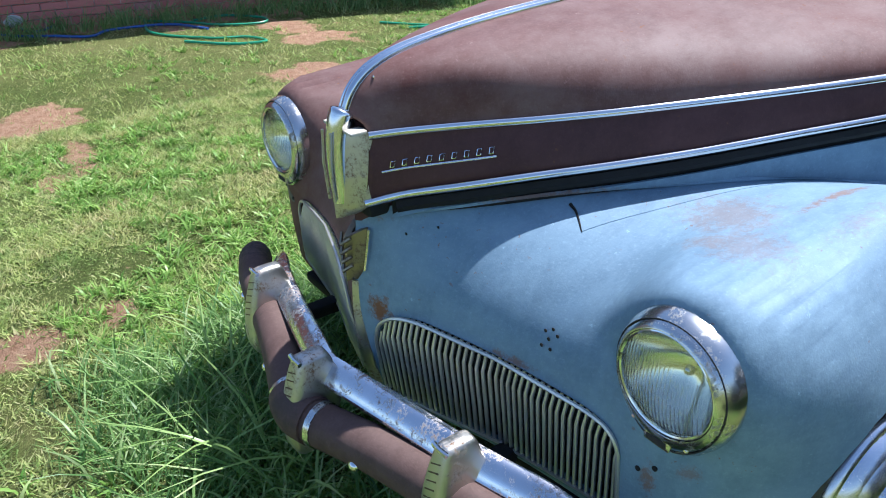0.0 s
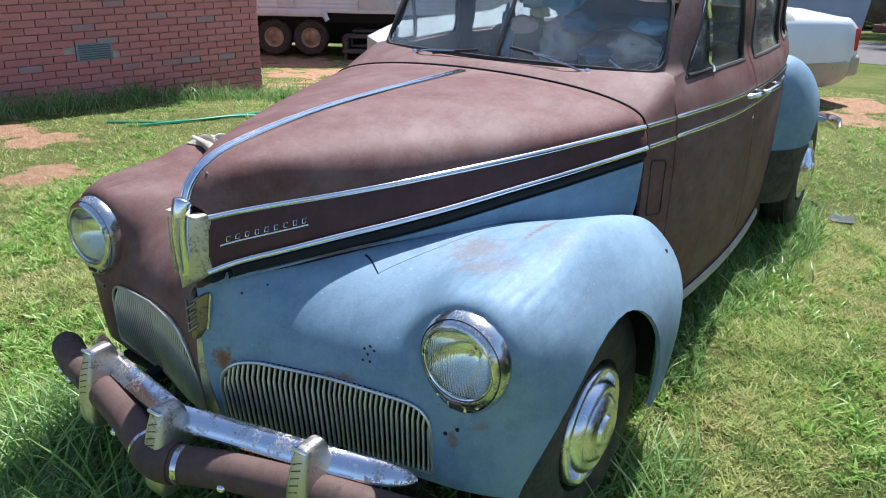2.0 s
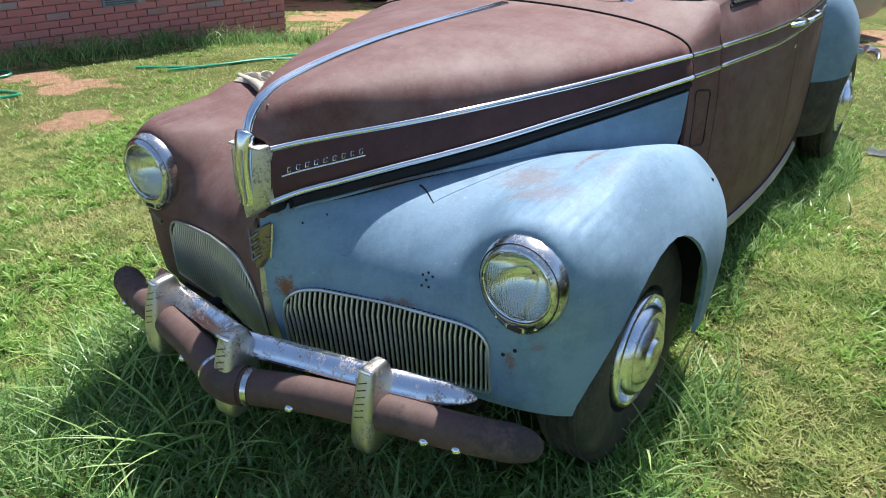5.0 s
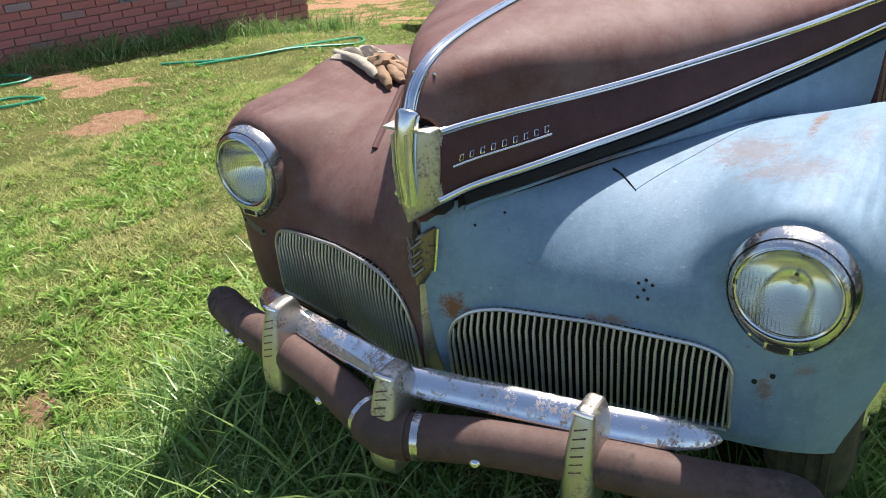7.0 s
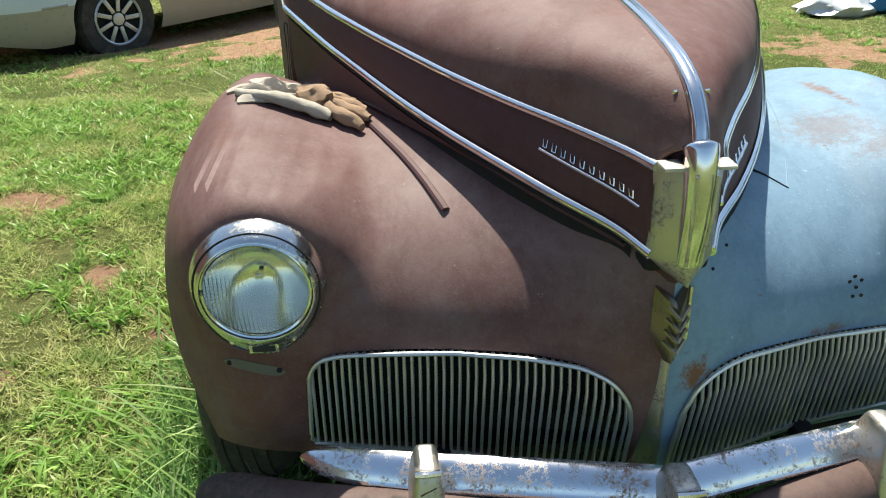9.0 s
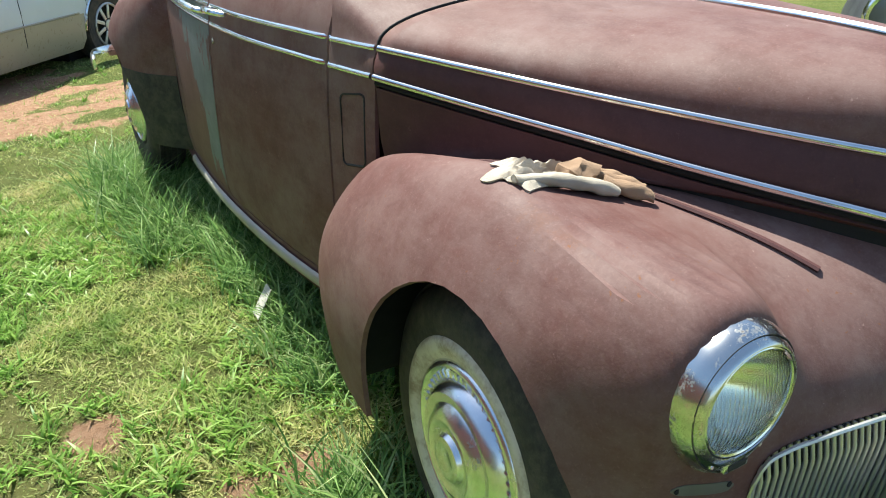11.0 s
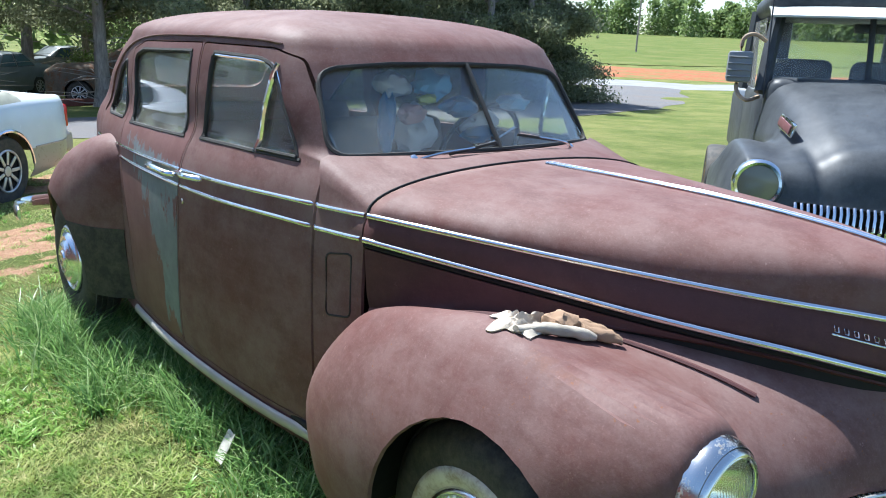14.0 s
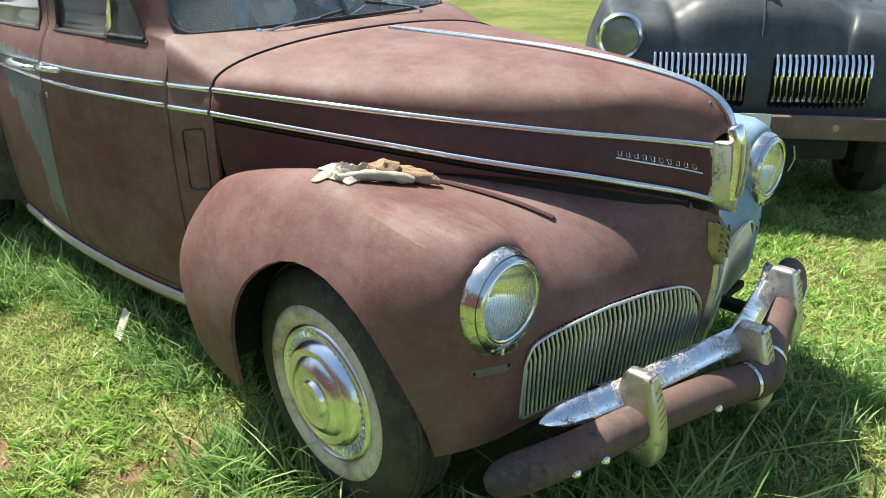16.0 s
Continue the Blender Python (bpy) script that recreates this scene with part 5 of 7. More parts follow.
# inside
SEAT = plain("worn seat cloth", (0.10, 0.085, 0.07), 0.95, 0, 0.3, 40, 0.4)
for y in (1.62, 2.45):
    st = part("bench_seat", box((0, y, 0.55), (1.22, 0.50, 0.22), 0.06, 3), SEAT, car, "dim worn bench seat")
    part("seat_back", box((0, y + 0.26, 0.86), (1.22, 0.16, 0.58), 0.06, 3, m=pose(0, 0, 0, -10)), SEAT, st)
dash = part("dashboard", box((0, 1.00, 1.04), (1.16, 0.22, 0.16), 0.05, 3), plain("dash paint", (0.12, 0.10, 0.09), 0.5), car)
ring = [(0.34 + 0.20 * math.cos(a), 1.30 - 0.07 * math.sin(a), 1.08 + 0.175 * math.sin(a)) for a in np.linspace(0, 2 * math.pi, 37)]
sw = part("steering_wheel", tube(ring, 0.011, 8), plain("black bakelite", (0.012, 0.012, 0.012), 0.3), car, "thin black steering wheel")
for a in (0.5, 2.6, 4.7):
    part("spoke", tube([(0.34, 1.30, 1.07), (0.34 + 0.20 * math.cos(a), 1.30 - 0.07 * math.sin(a), 1.08 + 0.175 * math.sin(a))], 0.007, 6), TRIM, sw)
part("steering_column", tube([(0.34, 1.30, 1.07), (0.34, 0.95, 0.85)], 0.02, 8), DARK, sw)


def lump(c, size, seed, rough=0.25, mat=CLOTH, name="bag", parent=None, label=""):
    b = bmesh.new()
    bmesh.ops.create_icosphere(b, subdivisions=3, radius=1.0)
    for v in b.verts:
        d = noise.noise(v.co * 1.6 + Vector((seed, 0, 0))) * rough + noise.noise(v.co * 4.5 + Vector((0, seed, 0))) * rough * 0.45
        v.co = Vector((v.co.x * size[0], v.co.y * size[1], v.co.z * size[2])) * (1 + d) + Vector(c)
    return part(name, b, mat, parent, label)


BAGW, BAGB, BAGP = plain("white plastic bag", (0.65, 0.66, 0.68), 0.35), plain("blue plastic bag", (0.03, 0.17, 0.36), 0.35), plain("pale carton", (0.55, 0.35, 0.33), 0.6)
BAGY, BAGC = plain("yellow-green wrapper", (0.50, 0.55, 0.08), 0.4), plain("pale blue plastic bag", (0.22, 0.48, 0.72), 0.3)
for k, (c, sz, mt, lab, nm) in enumerate((
    ((0.02, 1.32, 1.16), (0.08, 0.07, 0.09), BAGW, "crumpled white plastic bag behind the windscreen", "plastic_bag"),
    ((0.05, 1.27, 1.335), (0.075, 0.06, 0.05), BAGC, "pale blue plastic bag on the heap", "plastic_bag"),
    ((0.15, 1.22, 1.255), (0.07, 0.05, 0.035), BAGB, "bright blue plastic bag on the heap", "plastic_bag"),
    ((-0.015, 1.21, 1.285), (0.035, 0.03, 0.022), BAGY, "yellow-green wrapper on the heap", "wrapper"),
    ((-0.085, 1.21, 1.235), (0.055, 0.04, 0.035), BAGP, "pale pink carton among the clutter", "carton"),
    ((-0.10, 1.32, 1.33), (0.07, 0.05, 0.05), BAGW, "white paper bag on the heap", "paper_bag"),
    ((-0.17, 1.24, 1.20), (0.030, 0.03, 0.10), BAGB, "narrow blue plastic bag standing in the car", "plastic_bag"),
    ((0.34, 1.32, 1.17), (0.09, 0.07, 0.06), BAGW, "white paper heap behind the windscreen", "paper_heap"),
    ((0.43, 1.22, 1.265), (0.07, 0.05, 0.035), BAGC, "pale blue bag on the paper heap", "plastic_bag"),
    ((0.24, 1.20, 1.15), (0.07, 0.05, 0.03), BAGB, "flattened blue bag on the dashboard", "plastic_bag"))):
    tagged(lump(c, sz, 3.1 * k + 1, 0.45, mt, nm), lab, "clutter", "clutter inside the sedan")

# gloves on the maroon wing
glove = thing("work_gloves", "dirty white canvas and brown fleece gloves lying on the wing", "gloves")
def wtop(x, y, lift=0.0):
    return onto(wing_bvh, [(abs(x), y, 1.3)], (0, 0, -1), lift)[0] * (-1, 1, 1)


def glove_tube(pts, r, seed, mat, name, flat=0.6):
    p = spline([wtop(x, y, h) for x, y, h in pts], 18)
    b = tube(p, np.interp(np.linspace(0, 1, 18), np.linspace(0, 1, len(r)), r), 12, squash=flat)
    for v in b.verts:
        v.co += Vector([noise.noise(v.co * 45 + Vector((seed + k * 9, 0, 0))) * 0.005 for k in range(3)])
    return part(name, b, mat, glove)


def drape(cx, cy, lx, ly, turn, seed, mat, name, high):
    """A crumpled flat cloth lying on the wing."""
    P = []
    ct, st2 = math.cos(turn), math.sin(turn)
    for u in np.linspace(-1, 1, 26):
        row = []
        for w in np.linspace(-1, 1, 18):
            e = 1 + 0.22 * noise.noise(Vector((u * 1.6, w * 1.6, seed)))
            x, y = cx + (u * lx * ct - w * ly * st2) * e, cy + (u * lx * st2 + w * ly * ct) * e
            fold = abs(noise.noise(Vector((u * 0.9 + seed, w * 2.4, 2)))) * 1.3 + 0.25 * abs(noise.noise(Vector((u * 2.6, w * 3.4, seed))))
            edge2 = math.sqrt(max(0.0, (1 - u * u) * (1 - w * w)))
            row.append(tuple(wtop(x, y, 0.004 + high * fold * (0.08 + 1.1 * edge2))))
        P.append(row)
    b = grid_mesh(P)
    bmesh.ops.recalc_face_normals(b, faces=list(b.faces))
    return dress(name, carve(b, [], 0.004), mat, glove)


drape(-0.625, 0.055, 0.085, 0.050, 0.35, 3.0, CLOTH, "cuff", 0.024)
drape(-0.60, 0.085, 0.075, 0.035, 0.15, 9.0, CLOTH, "palm", 0.036)
glove_tube([(-0.700, 0.010, 0.012), (-0.63, 0.0, 0.016), (-0.56, -0.025, 0.018), (-0.515, -0.045, 0.014)], [0.010, 0.016, 0.018, 0.012], 7, CLOTH, "finger", 0.7)
for k, (x, y, a) in enumerate(((-0.545, 0.055, 0.2), (-0.525, 0.035, -0.1), (-0.515, 0.01, -0.3), (-0.525, -0.015, -0.5), (-0.545, 0.03, 0.1))):
    q = [(x + 0.085 * f * math.cos(a), y + 0.085 * f * math.sin(a) - 0.02 * f, 0.022 - 0.008 * f) for f in np.linspace(0, 1, 4)]
    glove_tube(q, [0.013, 0.016, 0.015, 0.009], 11 + 3 * k, CLOTH_TAN, "fleece_finger", 0.9)
lump(wtop(-0.55, 0.03, 0.02), (0.045, 0.04, 0.026), 5.5, 0.5, CLOTH_TAN, "fleece_palm", glove)


# ---- grass ----
def blades(name, spots, mat, label, seg=1):
    """Many bent blades in one mesh: rows of x, y, height, width, lean."""
    r = np.random.RandomState(len(spots) % 1000 + seg)
    n = len(spots)
    S = np.array(spots)
    z = np.array([gz(x, y) for x, y in S[:, :2]])
    a = r.uniform(0, 2 * math.pi, n)
    la = r.uniform(0, 2 * math.pi, n)
    h, w, lean = S[:, 2], S[:, 3], S[:, 4]
    base = np.c_[S[:, 0], S[:, 1], z - 0.005]
    side = np.c_[np.cos(a), np.sin(a), np.zeros(n)] * (w / 2)[:, None]
    ld = np.c_[np.cos(la), np.sin(la), np.zeros(n)]
    rows = []
    for k in range(seg):
        f = k / seg
        c = base + ld * (lean * h * f * f)[:, None] + np.c_[np.zeros((n, 2)), h * f * (1 - 0.25 * f * lean)]
        rows += [c - side * (1 - 0.5 * f), c + side * (1 - 0.5 * f)]
    tip = base + ld * (lean * h)[:, None] + np.c_[np.zeros((n, 2)), h * (1 - 0.25 * lean)]
    V = np.stack(rows + [tip], 1)
    m = V.shape[1]
    idx = np.arange(n)[:, None] * m
    tris = []
    for k in range(seg - 1):
        b = 2 * k
        tris += [idx + np.array([b, b + 1, b + 3]), idx + np.array([b, b + 3, b + 2])]
    tris.append(idx + np.array([2 * seg - 2, 2 * seg - 1, 2 * seg]))
    F = np.concatenate(tris).astype(np.int32)
    me = bpy.data.meshes.new(name)
    me.vertices.add(n * m)
    me.vertices.foreach_set("co", V.reshape(-1))
    me.loops.add(len(F) * 3)
    me.loops.foreach_set("vertex_index", F.ravel())
    me.polygons.add(len(F))
    me.polygons.foreach_set("loop_start", np.arange(len(F), dtype=np.int32) * 3)
    me.update(calc_edges=True)
    return tagged(dress(name, me, mat), label, "grass", kind="stuff")


def leafy(name, a, b, c, rough=0.55, trans=0.35, dry=None):
    """Leaf stuff: a thin two-sided leaf with varied greens; dry adds patches of straw."""
    q = Mat(name, rough, 0.0, 0.22)
    col = q.ramp(q.island(), (0.0, a), (0.5, b), (0.80, tuple(v * 1.12 for v in b)), (1.0, c))
    if dry:
        tone = q.ramp(q.noise(1.1, 5, 0.65), (0.40, 0.0), (0.64, 1.0))
        patchy = q.math("ADD", q.math("MULTIPLY", tone, 0.50), q.math("MULTIPLY", q.ramp(q.noise(7.0, 5, 0.7), (0.42, 0.0), (0.62, 1.0)), 0.45))
        col = q.mix(q.math("MULTIPLY", patchy, q.ramp(q.island(), (0.15, 0.35), (0.9, 1.0))), col, dry)
        lush = q.ramp(q.noise(4.2, 4, 0.6), (0.52, 0.0), (0.62, 0.7))
        col = q.mix(lush, col, a)
    q.color(col)
    tr = q.t.nodes.new("ShaderNodeBsdfTranslucent")
    q.put(col, tr.inputs[0])
    mx = q.t.nodes.new("ShaderNodeMixShader")
    mx.inputs[0].default_value = trans
    q.put(q.b.outputs[0], mx.inputs[1])
    q.put(tr.outputs[0], mx.inputs[2])
    q.put(mx.outputs[0], q.t.nodes["Material Output"].inputs["Surface"])
    return q.m


LAWN = leafy("lawn blades", (0.16, 0.28, 0.060), (0.42, 0.52, 0.155), (0.70, 0.69, 0.37), 0.60, 0.44, (0.66, 0.54, 0.30))
CLUMP = leafy("broad clump grass", (0.13, 0.28, 0.05), (0.30, 0.46, 0.11), (0.54, 0.65, 0.26), 0.36, 0.42)
TALL = leafy("tall green grass", (0.085, 0.19, 0.055), (0.24, 0.38, 0.125), (0.54, 0.62, 0.32), 0.34, 0.40)
# tones raised over the tall grass to imitate sun on the blades
WEED = leafy("sun-toned weed blades", (0.16, 0.30, 0.07), (0.34, 0.48, 0.16), (0.62, 0.68, 0.36), 0.32, 0.45)
rs = np.random.RandomState(4)
spots = []
while len(spots) < 740000:
    u = rs.uniform(0, 1)
    if u < 0.56:
        x, y = rs.uniform(-3.4, 2.9), rs.uniform(-2.2, 3.4)
    else:
        x, y = rs.uniform(-8.5, 6.5), rs.uniform(-4.0, 9.5)
    if abs(x) < 0.62 and -0.3 < y < 3.7:
        continue
    if x < -5.1 - 0.22 * (4.75 - y) and y < 4.7:
        continue
    b = bareness(x, y)
    if rs.uniform() < b * 0.93:
        continue
    cl = min(1.0, max(0.0, 0.5 + 0.6 * noise.noise(Vector((x * 2.2, y * 2.2, 5))) + 0.7 * noise.noise(Vector((x * 11, y * 11, 2)))))
    far = max(0.0, (math.hypot(x, y) - 3.5) / 4)
    if rs.uniform() > 0.55 + 0.7 * cl:
        continue
    spots.append((x, y, rs.uniform(0.015, 0.040) * (0.40 + 1.2 * cl) * (1 - 0.15 * min(far, 1.5)), rs.uniform(0.0050, 0.0110) * (1 + 0.5 * far), rs.uniform(0.5, 1.7)))
blades("lawn_grass", spots, LAWN, "short dry lawn grass")
spots = []
while len(spots) < 80000:
    x, y = (rs.uniform(-3.2, 2.8), rs.uniform(-2.1, 3.2)) if rs.uniform() < 0.75 else (rs.uniform(-5.0, 4.5), rs.uniform(-3.0, 7.0))
    if abs(x) < 0.6 and -0.3 < y < 3.7 or bareness(x, y) > 0.5 or noise.noise(Vector((x * 1.3, y * 1.3, 17))) < rs.uniform(-0.25, 0.30):
        continue
    hh = rs.uniform(0.028, 0.068)
    for _ in range(11):
        spots.append((x + rs.normal(0, 0.016), y + rs.normal(0, 0.016), hh * rs.uniform(0.6, 1.2), rs.uniform(0.007, 0.014), rs.uniform(0.5, 1.5)))
blades("lawn_clumps", spots, CLUMP, "broad-bladed bright clumps in the lawn", 3)
spots = []


def tufts(n, xs, ys, h0, h1, spread=0.05, per=14):
    for _ in range(n):
        cx, cy = rs.uniform(*xs), rs.uniform(*ys)
        hh = rs.uniform(h0, h1)
        for _ in range(per):
            spots.append((cx + rs.normal(0, spread), cy + rs.normal(0, spread), hh * rs.uniform(0.5, 1.15), rs.uniform(0.005, 0.010), rs.uniform(0.25, 1.3)))


for sd in (-1, 1):
    for k in range(12):
        y0 = 0.75 + 0.2 * k
        lo, hi = sorted((sd * 0.60, sd * ((0.80 if sd < 0 else 0.78) + 0.04 * math.sin(k * 2.1))))
        tufts(24 if sd < 0 else 14, (lo, hi), (y0, y0 + 0.2), 0.07 if sd < 0 else 0.05, 0.20 if sd < 0 else 0.14, 0.04, 20)
    tufts(60, tuple(sorted((sd * 0.70, sd * (1.00 if sd < 0 else 0.92)))), (2.6, 3.5), 0.10, 0.22)
    tufts(34, tuple(sorted((sd * 0.70, sd * 0.98))), (-0.35, 0.45), 0.10, 0.22)
    tufts(44 if sd < 0 else 26, tuple(sorted((sd * 0.80, sd * 0.96))), (-0.42, 0.46), 0.08, 0.22, 0.04, 20)
    tufts(45, tuple(sorted((sd * 0.30, sd * 0.95))), (-0.85, -0.35), 0.07, 0.17)
tufts(130, (-1.0, 0.95), (-1.05, -0.40), 0.07, 0.17, 0.05, 20)
tufts(40, (-0.98, -0.66), (-0.62, -0.20), 0.08, 0.19, 0.05, 18)
tufts(55, (-0.95, -0.15), (-1.10, -0.70), 0.08, 0.18, 0.05, 22)
tufts(60, (-0.6, 0.6), (-0.3, 3.6), 0.08, 0.18)
tufts(40, (1.45, 2.2), (-0.1, 1.0), 0.06, 0.14)
for s0 in np.arange(-0.1, 9.0, 0.16):
    px, py = -5.2 - 0.22 * s0, 4.75 - 0.975 * s0
    tufts(7, (px + 0.02, px + 0.5), (py - 0.1, py + 0.1), 0.08, 0.28)
tufts(70, (-1.04, -0.72), (1.9, 3.1), 0.12, 0.27, 0.05, 20)
tufts(40, (-1.10, -0.86), (2.4, 3.2), 0.20, 0.34, 0.05, 20)
tufts(36, (0.70, 0.98), (1.8, 2.9), 0.08, 0.20, 0.05, 18)
tufts(20, (-5.4, -4.6), (4.7, 5.4), 0.10, 0.30)
blades("tall_grass", spots, TALL, "tall green grass round the sedan and wall", 3)
# broad weeds and long seed blades by the bumper
spots = []
for cx, cy, n in ((-0.24, -0.80, 18), (-0.14, -0.74, 14), (-0.36, -0.78, 16), (-0.58, -0.72, 16), (-0.70, -0.66, 14), (-0.78, 0.02, 14), (-0.86, 0.30, 14), (-0.55, -0.84, 7), (-0.35, -0.86, 8), (-0.86, 0.10, 12), (-0.87, -0.06, 9), (0.95, -0.1, 6), (0.92, 0.15, 8), (-0.82, -0.25, 6), (-0.26, -0.74, 12)):
    for _ in range(n):
        spots.append((cx + rs.normal(0, 0.06), cy + rs.normal(0, 0.06), rs.uniform(0.20, 0.38), rs.uniform(0.006, 0.011), rs.uniform(0.6, 1.5)))
blades("weed_blades", spots, WEED, "long arching weed blades by the bumper", 5)
# litter on the lawn
PAPER = plain("weathered paper", (0.55, 0.52, 0.46), 0.9, 0, 0.2, 30)
for k, (x, y, r, m, nm, lab) in enumerate(((-0.80, 1.29, 0.028, PAPER, "paper_scrap", "torn grey paper scrap in the grass"), (1.06, 3.45, 0.07, BLACK, "plastic_scrap", "dark plastic scrap on the lawn"), (1.9, 2.6, 0.03, PAPER, "dry_leaf", "pale dry leaf on the lawn"), (2.3, 2.1, 0.03, PAPER, "dry_leaf", "pale dry leaf on the lawn"))):
    P = [[(x + r * (i - 2) * 0.5, y + r * (j - 2) * 0.5, gz(x, y) + 0.03 + (0.10 if k == 0 else 0.0) * (i / 4) + 0.012 * noise.noise(Vector((i * 1.3, j * 1.3, k)))) for j in range(5)] for i in range(5)]
    tagged(dress(nm, carve(grid_mesh(P), [], 0.003), m), lab, "litter")

# ---- hoses and stone by the wall ----
HOSE_G, HOSE_B = plain("green hose", (0.03, 0.30, 0.16), 0.4), plain("blue hose", (0.03, 0.10, 0.35), 0.4)
def hose(pts, mat, lab):
    p = spline([(x, y, gz(x, y) + 0.015) for x, y in pts], 90)
    tagged(part("garden_hose", tube(p, 0.011, 7), mat), lab, "hose", "hoses on the lawn")


hose([(-4.9, 0.7), (-4.6, 0.95), (-4.5, 1.2), (-4.75, 1.15), (-4.9, 0.9), (-5.4, 0.6), (-6.2, 0.7), (-6.84, 0.04)], HOSE_G, "green garden hose lying across the lawn")
hose([(-4.3, 2.4), (-4.1, 2.9), (-4.0, 3.3), (-4.08, 3.9), (-3.93, 4.07), (-3.7, 3.7), (-3.95, 3.2), (-4.2, 2.7), (-4.6, 2.3)], HOSE_G, "green hose coiled near the brick wall")
hose([(-5.62, 1.02), (-5.64, 1.34), (-5.3, 1.55), (-5.15, 1.45), (-5.3, 1.15), (-5.6, 0.95), (-5.9, 0.7)], HOSE_G, "green hose loop on bare clay")
hose([(-6.9, -0.6), (-6.2, -0.39), (-5.79, -0.05), (-5.6, 0.17), (-5.7, 0.37), (-5.58, 0.81), (-5.21, 1.01)], HOSE_B, "blue garden hose lying on bare clay")
hose([(-6.9, -0.3), (-6.5, -0.25), (-6.1, -0.15), (-6.3, 0.05), (-6.6, -0.1), (-6.9, 0.1)], HOSE_B, "blue hose coiled on bare clay")
tagged(lump((-6.5, -0.24, gz(-6.5, -0.24) + 0.07), (0.20, 0.14, 0.09), 4, 0.3, plain("pale stone", (0.55, 0.54, 0.50), 0.9, 0, 0.2, 20, 0.5), "stone"), "pale rounded stone on the clay", "stone")
tagged(part("post", tube([(-7.3, 0.16, -0.05), (-7.3, 0.16, 0.7)], 0.03, 8), plain("green post paint", (0.04, 0.16, 0.10), 0.6)), "thin green post by the hoses", "post")

# ---- tarps on the ground behind the pickup ----
for x, y, sx, sy, h, m, lab in ((4.0, 5.5, 0.34, 0.26, 0.13, BAGW, "crumpled grey-white tarp on bare clay"), (4.6, 5.7, 0.45, 0.34, 0.20, BAGB, "crumpled blue tarp on bare clay")):
    tagged(lump((x, y, gz(x, y) + h * 0.6), (sx, sy, h), 7.0 + x, 0.5, m, "tarp"), lab, "tarp", "tarps behind the pickup")

# ---- brick house ----
WALL_O, WALL_D, WALL_N = np.array([-5.2, 4.75, 0.0]), np.array([-0.220, -0.9755, 0.0]), np.array([0.9755, -0.220, 0.0])
WM = Matrix(((WALL_D[0], WALL_N[0], 0, WALL_O[0]), (WALL_D[1], WALL_N[1], 0, WALL_O[1]), (0, 0, 1, 0), (0, 0, 0, 1)))
Q = Mat("red brick", 0.85)
Q.color(Q.mix(Q.math("MULTIPLY", Q.noise(45, 5), 0.5), Q.ramp(Q.rand(), (0.0, (0.56, 0.185, 0.165)), (0.80, (0.66, 0.24, 0.21)), (0.92, (0.50, 0.19, 0.17)), (0.975, (0.40, 0.31, 0.30))), (0.42, 0.14, 0.125)))
Q.bump(Q.noise(120, 4), 0.4, 0.004)
BRICK = Q.m
Q = Mat("red brick joined", 0.85)
Q.color(Q.mix(Q.math("MULTIPLY", Q.noise(45, 5), 0.5), Q.ramp(Q.island(), (0.0, (0.56, 0.185, 0.165)), (0.80, (0.66, 0.24, 0.21)), (0.92, (0.50, 0.19, 0.17)), (0.975, (0.40, 0.31, 0.30))), (0.42, 0.14, 0.125)))
Q.bump(Q.noise(120, 4), 0.4, 0.004)
BRICK_J = Q.m
MORTAR = plain("grey mortar", (0.52, 0.42, 0.37), 0.95, 0, 0.2, 40, 0.5)
house = thing("brick_house", "single-storey red brick house with pale mortar joints", "house", WM)
wall = part("wall", box((6.0, -0.12, 1.25), (12.0, 0.22, 3.1)), MORTAR, house, "brick wall with recessed mortar")
part("end_wall", box((0.11, -4.2, 1.25), (0.2, 8.0, 3.1)), BRICK_J, house)
part("roof", box((5.8, -4.15, 2.95), (12.6, 8.9, 0.18), 0.03), plain("grey roof shingle", (0.14, 0.13, 0.13), 0.9, 0, 0.3, 30), house)
CW, CH = 0.213, 0.0677
WIN_S, WIN_Z = 1.46, 1.55
one = bmesh.new()
box((0, 0, 0), (0.203, 0.03, 0.0575), 0.003, 1, one)
brick_me = bpy.data.meshes.new("brick")
one.to_mesh(brick_me)
one.free()
brick_me.materials.append(BRICK)
loose, rest = [], []
for r in range(-3, 42):
    for c in range(-1, 40):
        x = (c + (0.5 if r % 2 else 0.0)) * CW + CW / 2
        z = -0.10 + r * CH
        x0, x1 = max(0.003, x - 0.1015), x + 0.1015
        if x1 - x0 < 0.04:
            continue
        if WIN_S - 0.02 < x < WIN_S + 1.12 and z > WIN_Z - 0.02:
            continue
        if 1.66 < x < 2.03 and 0.33 < z < 0.50:
            continue
        (loose if x < 1.72 and 0.0 < z < 2.2 and x1 - x0 > 0.2 else rest).append(((x0 + x1) / 2, z, x1 - x0))
BRICKS = (loose[:300], rest + loose[300:])
b = bmesh.new()
for x, z, w in BRICKS[1]:
    box((x, 0.0, z), (w, 0.03, 0.0575), bm=b)
tagged(part("more_bricks", b, BRICK_J, house, smooth=False), kind="stuff")
vent = part("wall_vent", box((1.845, 0.0, 0.415), (0.35, 0.04, 0.17), 0.006), plain("grey vent paint", (0.26, 0.27, 0.28), 0.6), house, "grey louvred foundation vent")
for k in range(7):
    part("louvre", box((1.845, 0.022, 0.352 + 0.021 * k), (0.30, 0.012, 0.006), m=pose(0, 0, 0, 30)), plain("vent louvre", (0.10, 0.10, 0.11), 0.6) if k == 0 else bpy.data.materials["vent louvre"], vent)
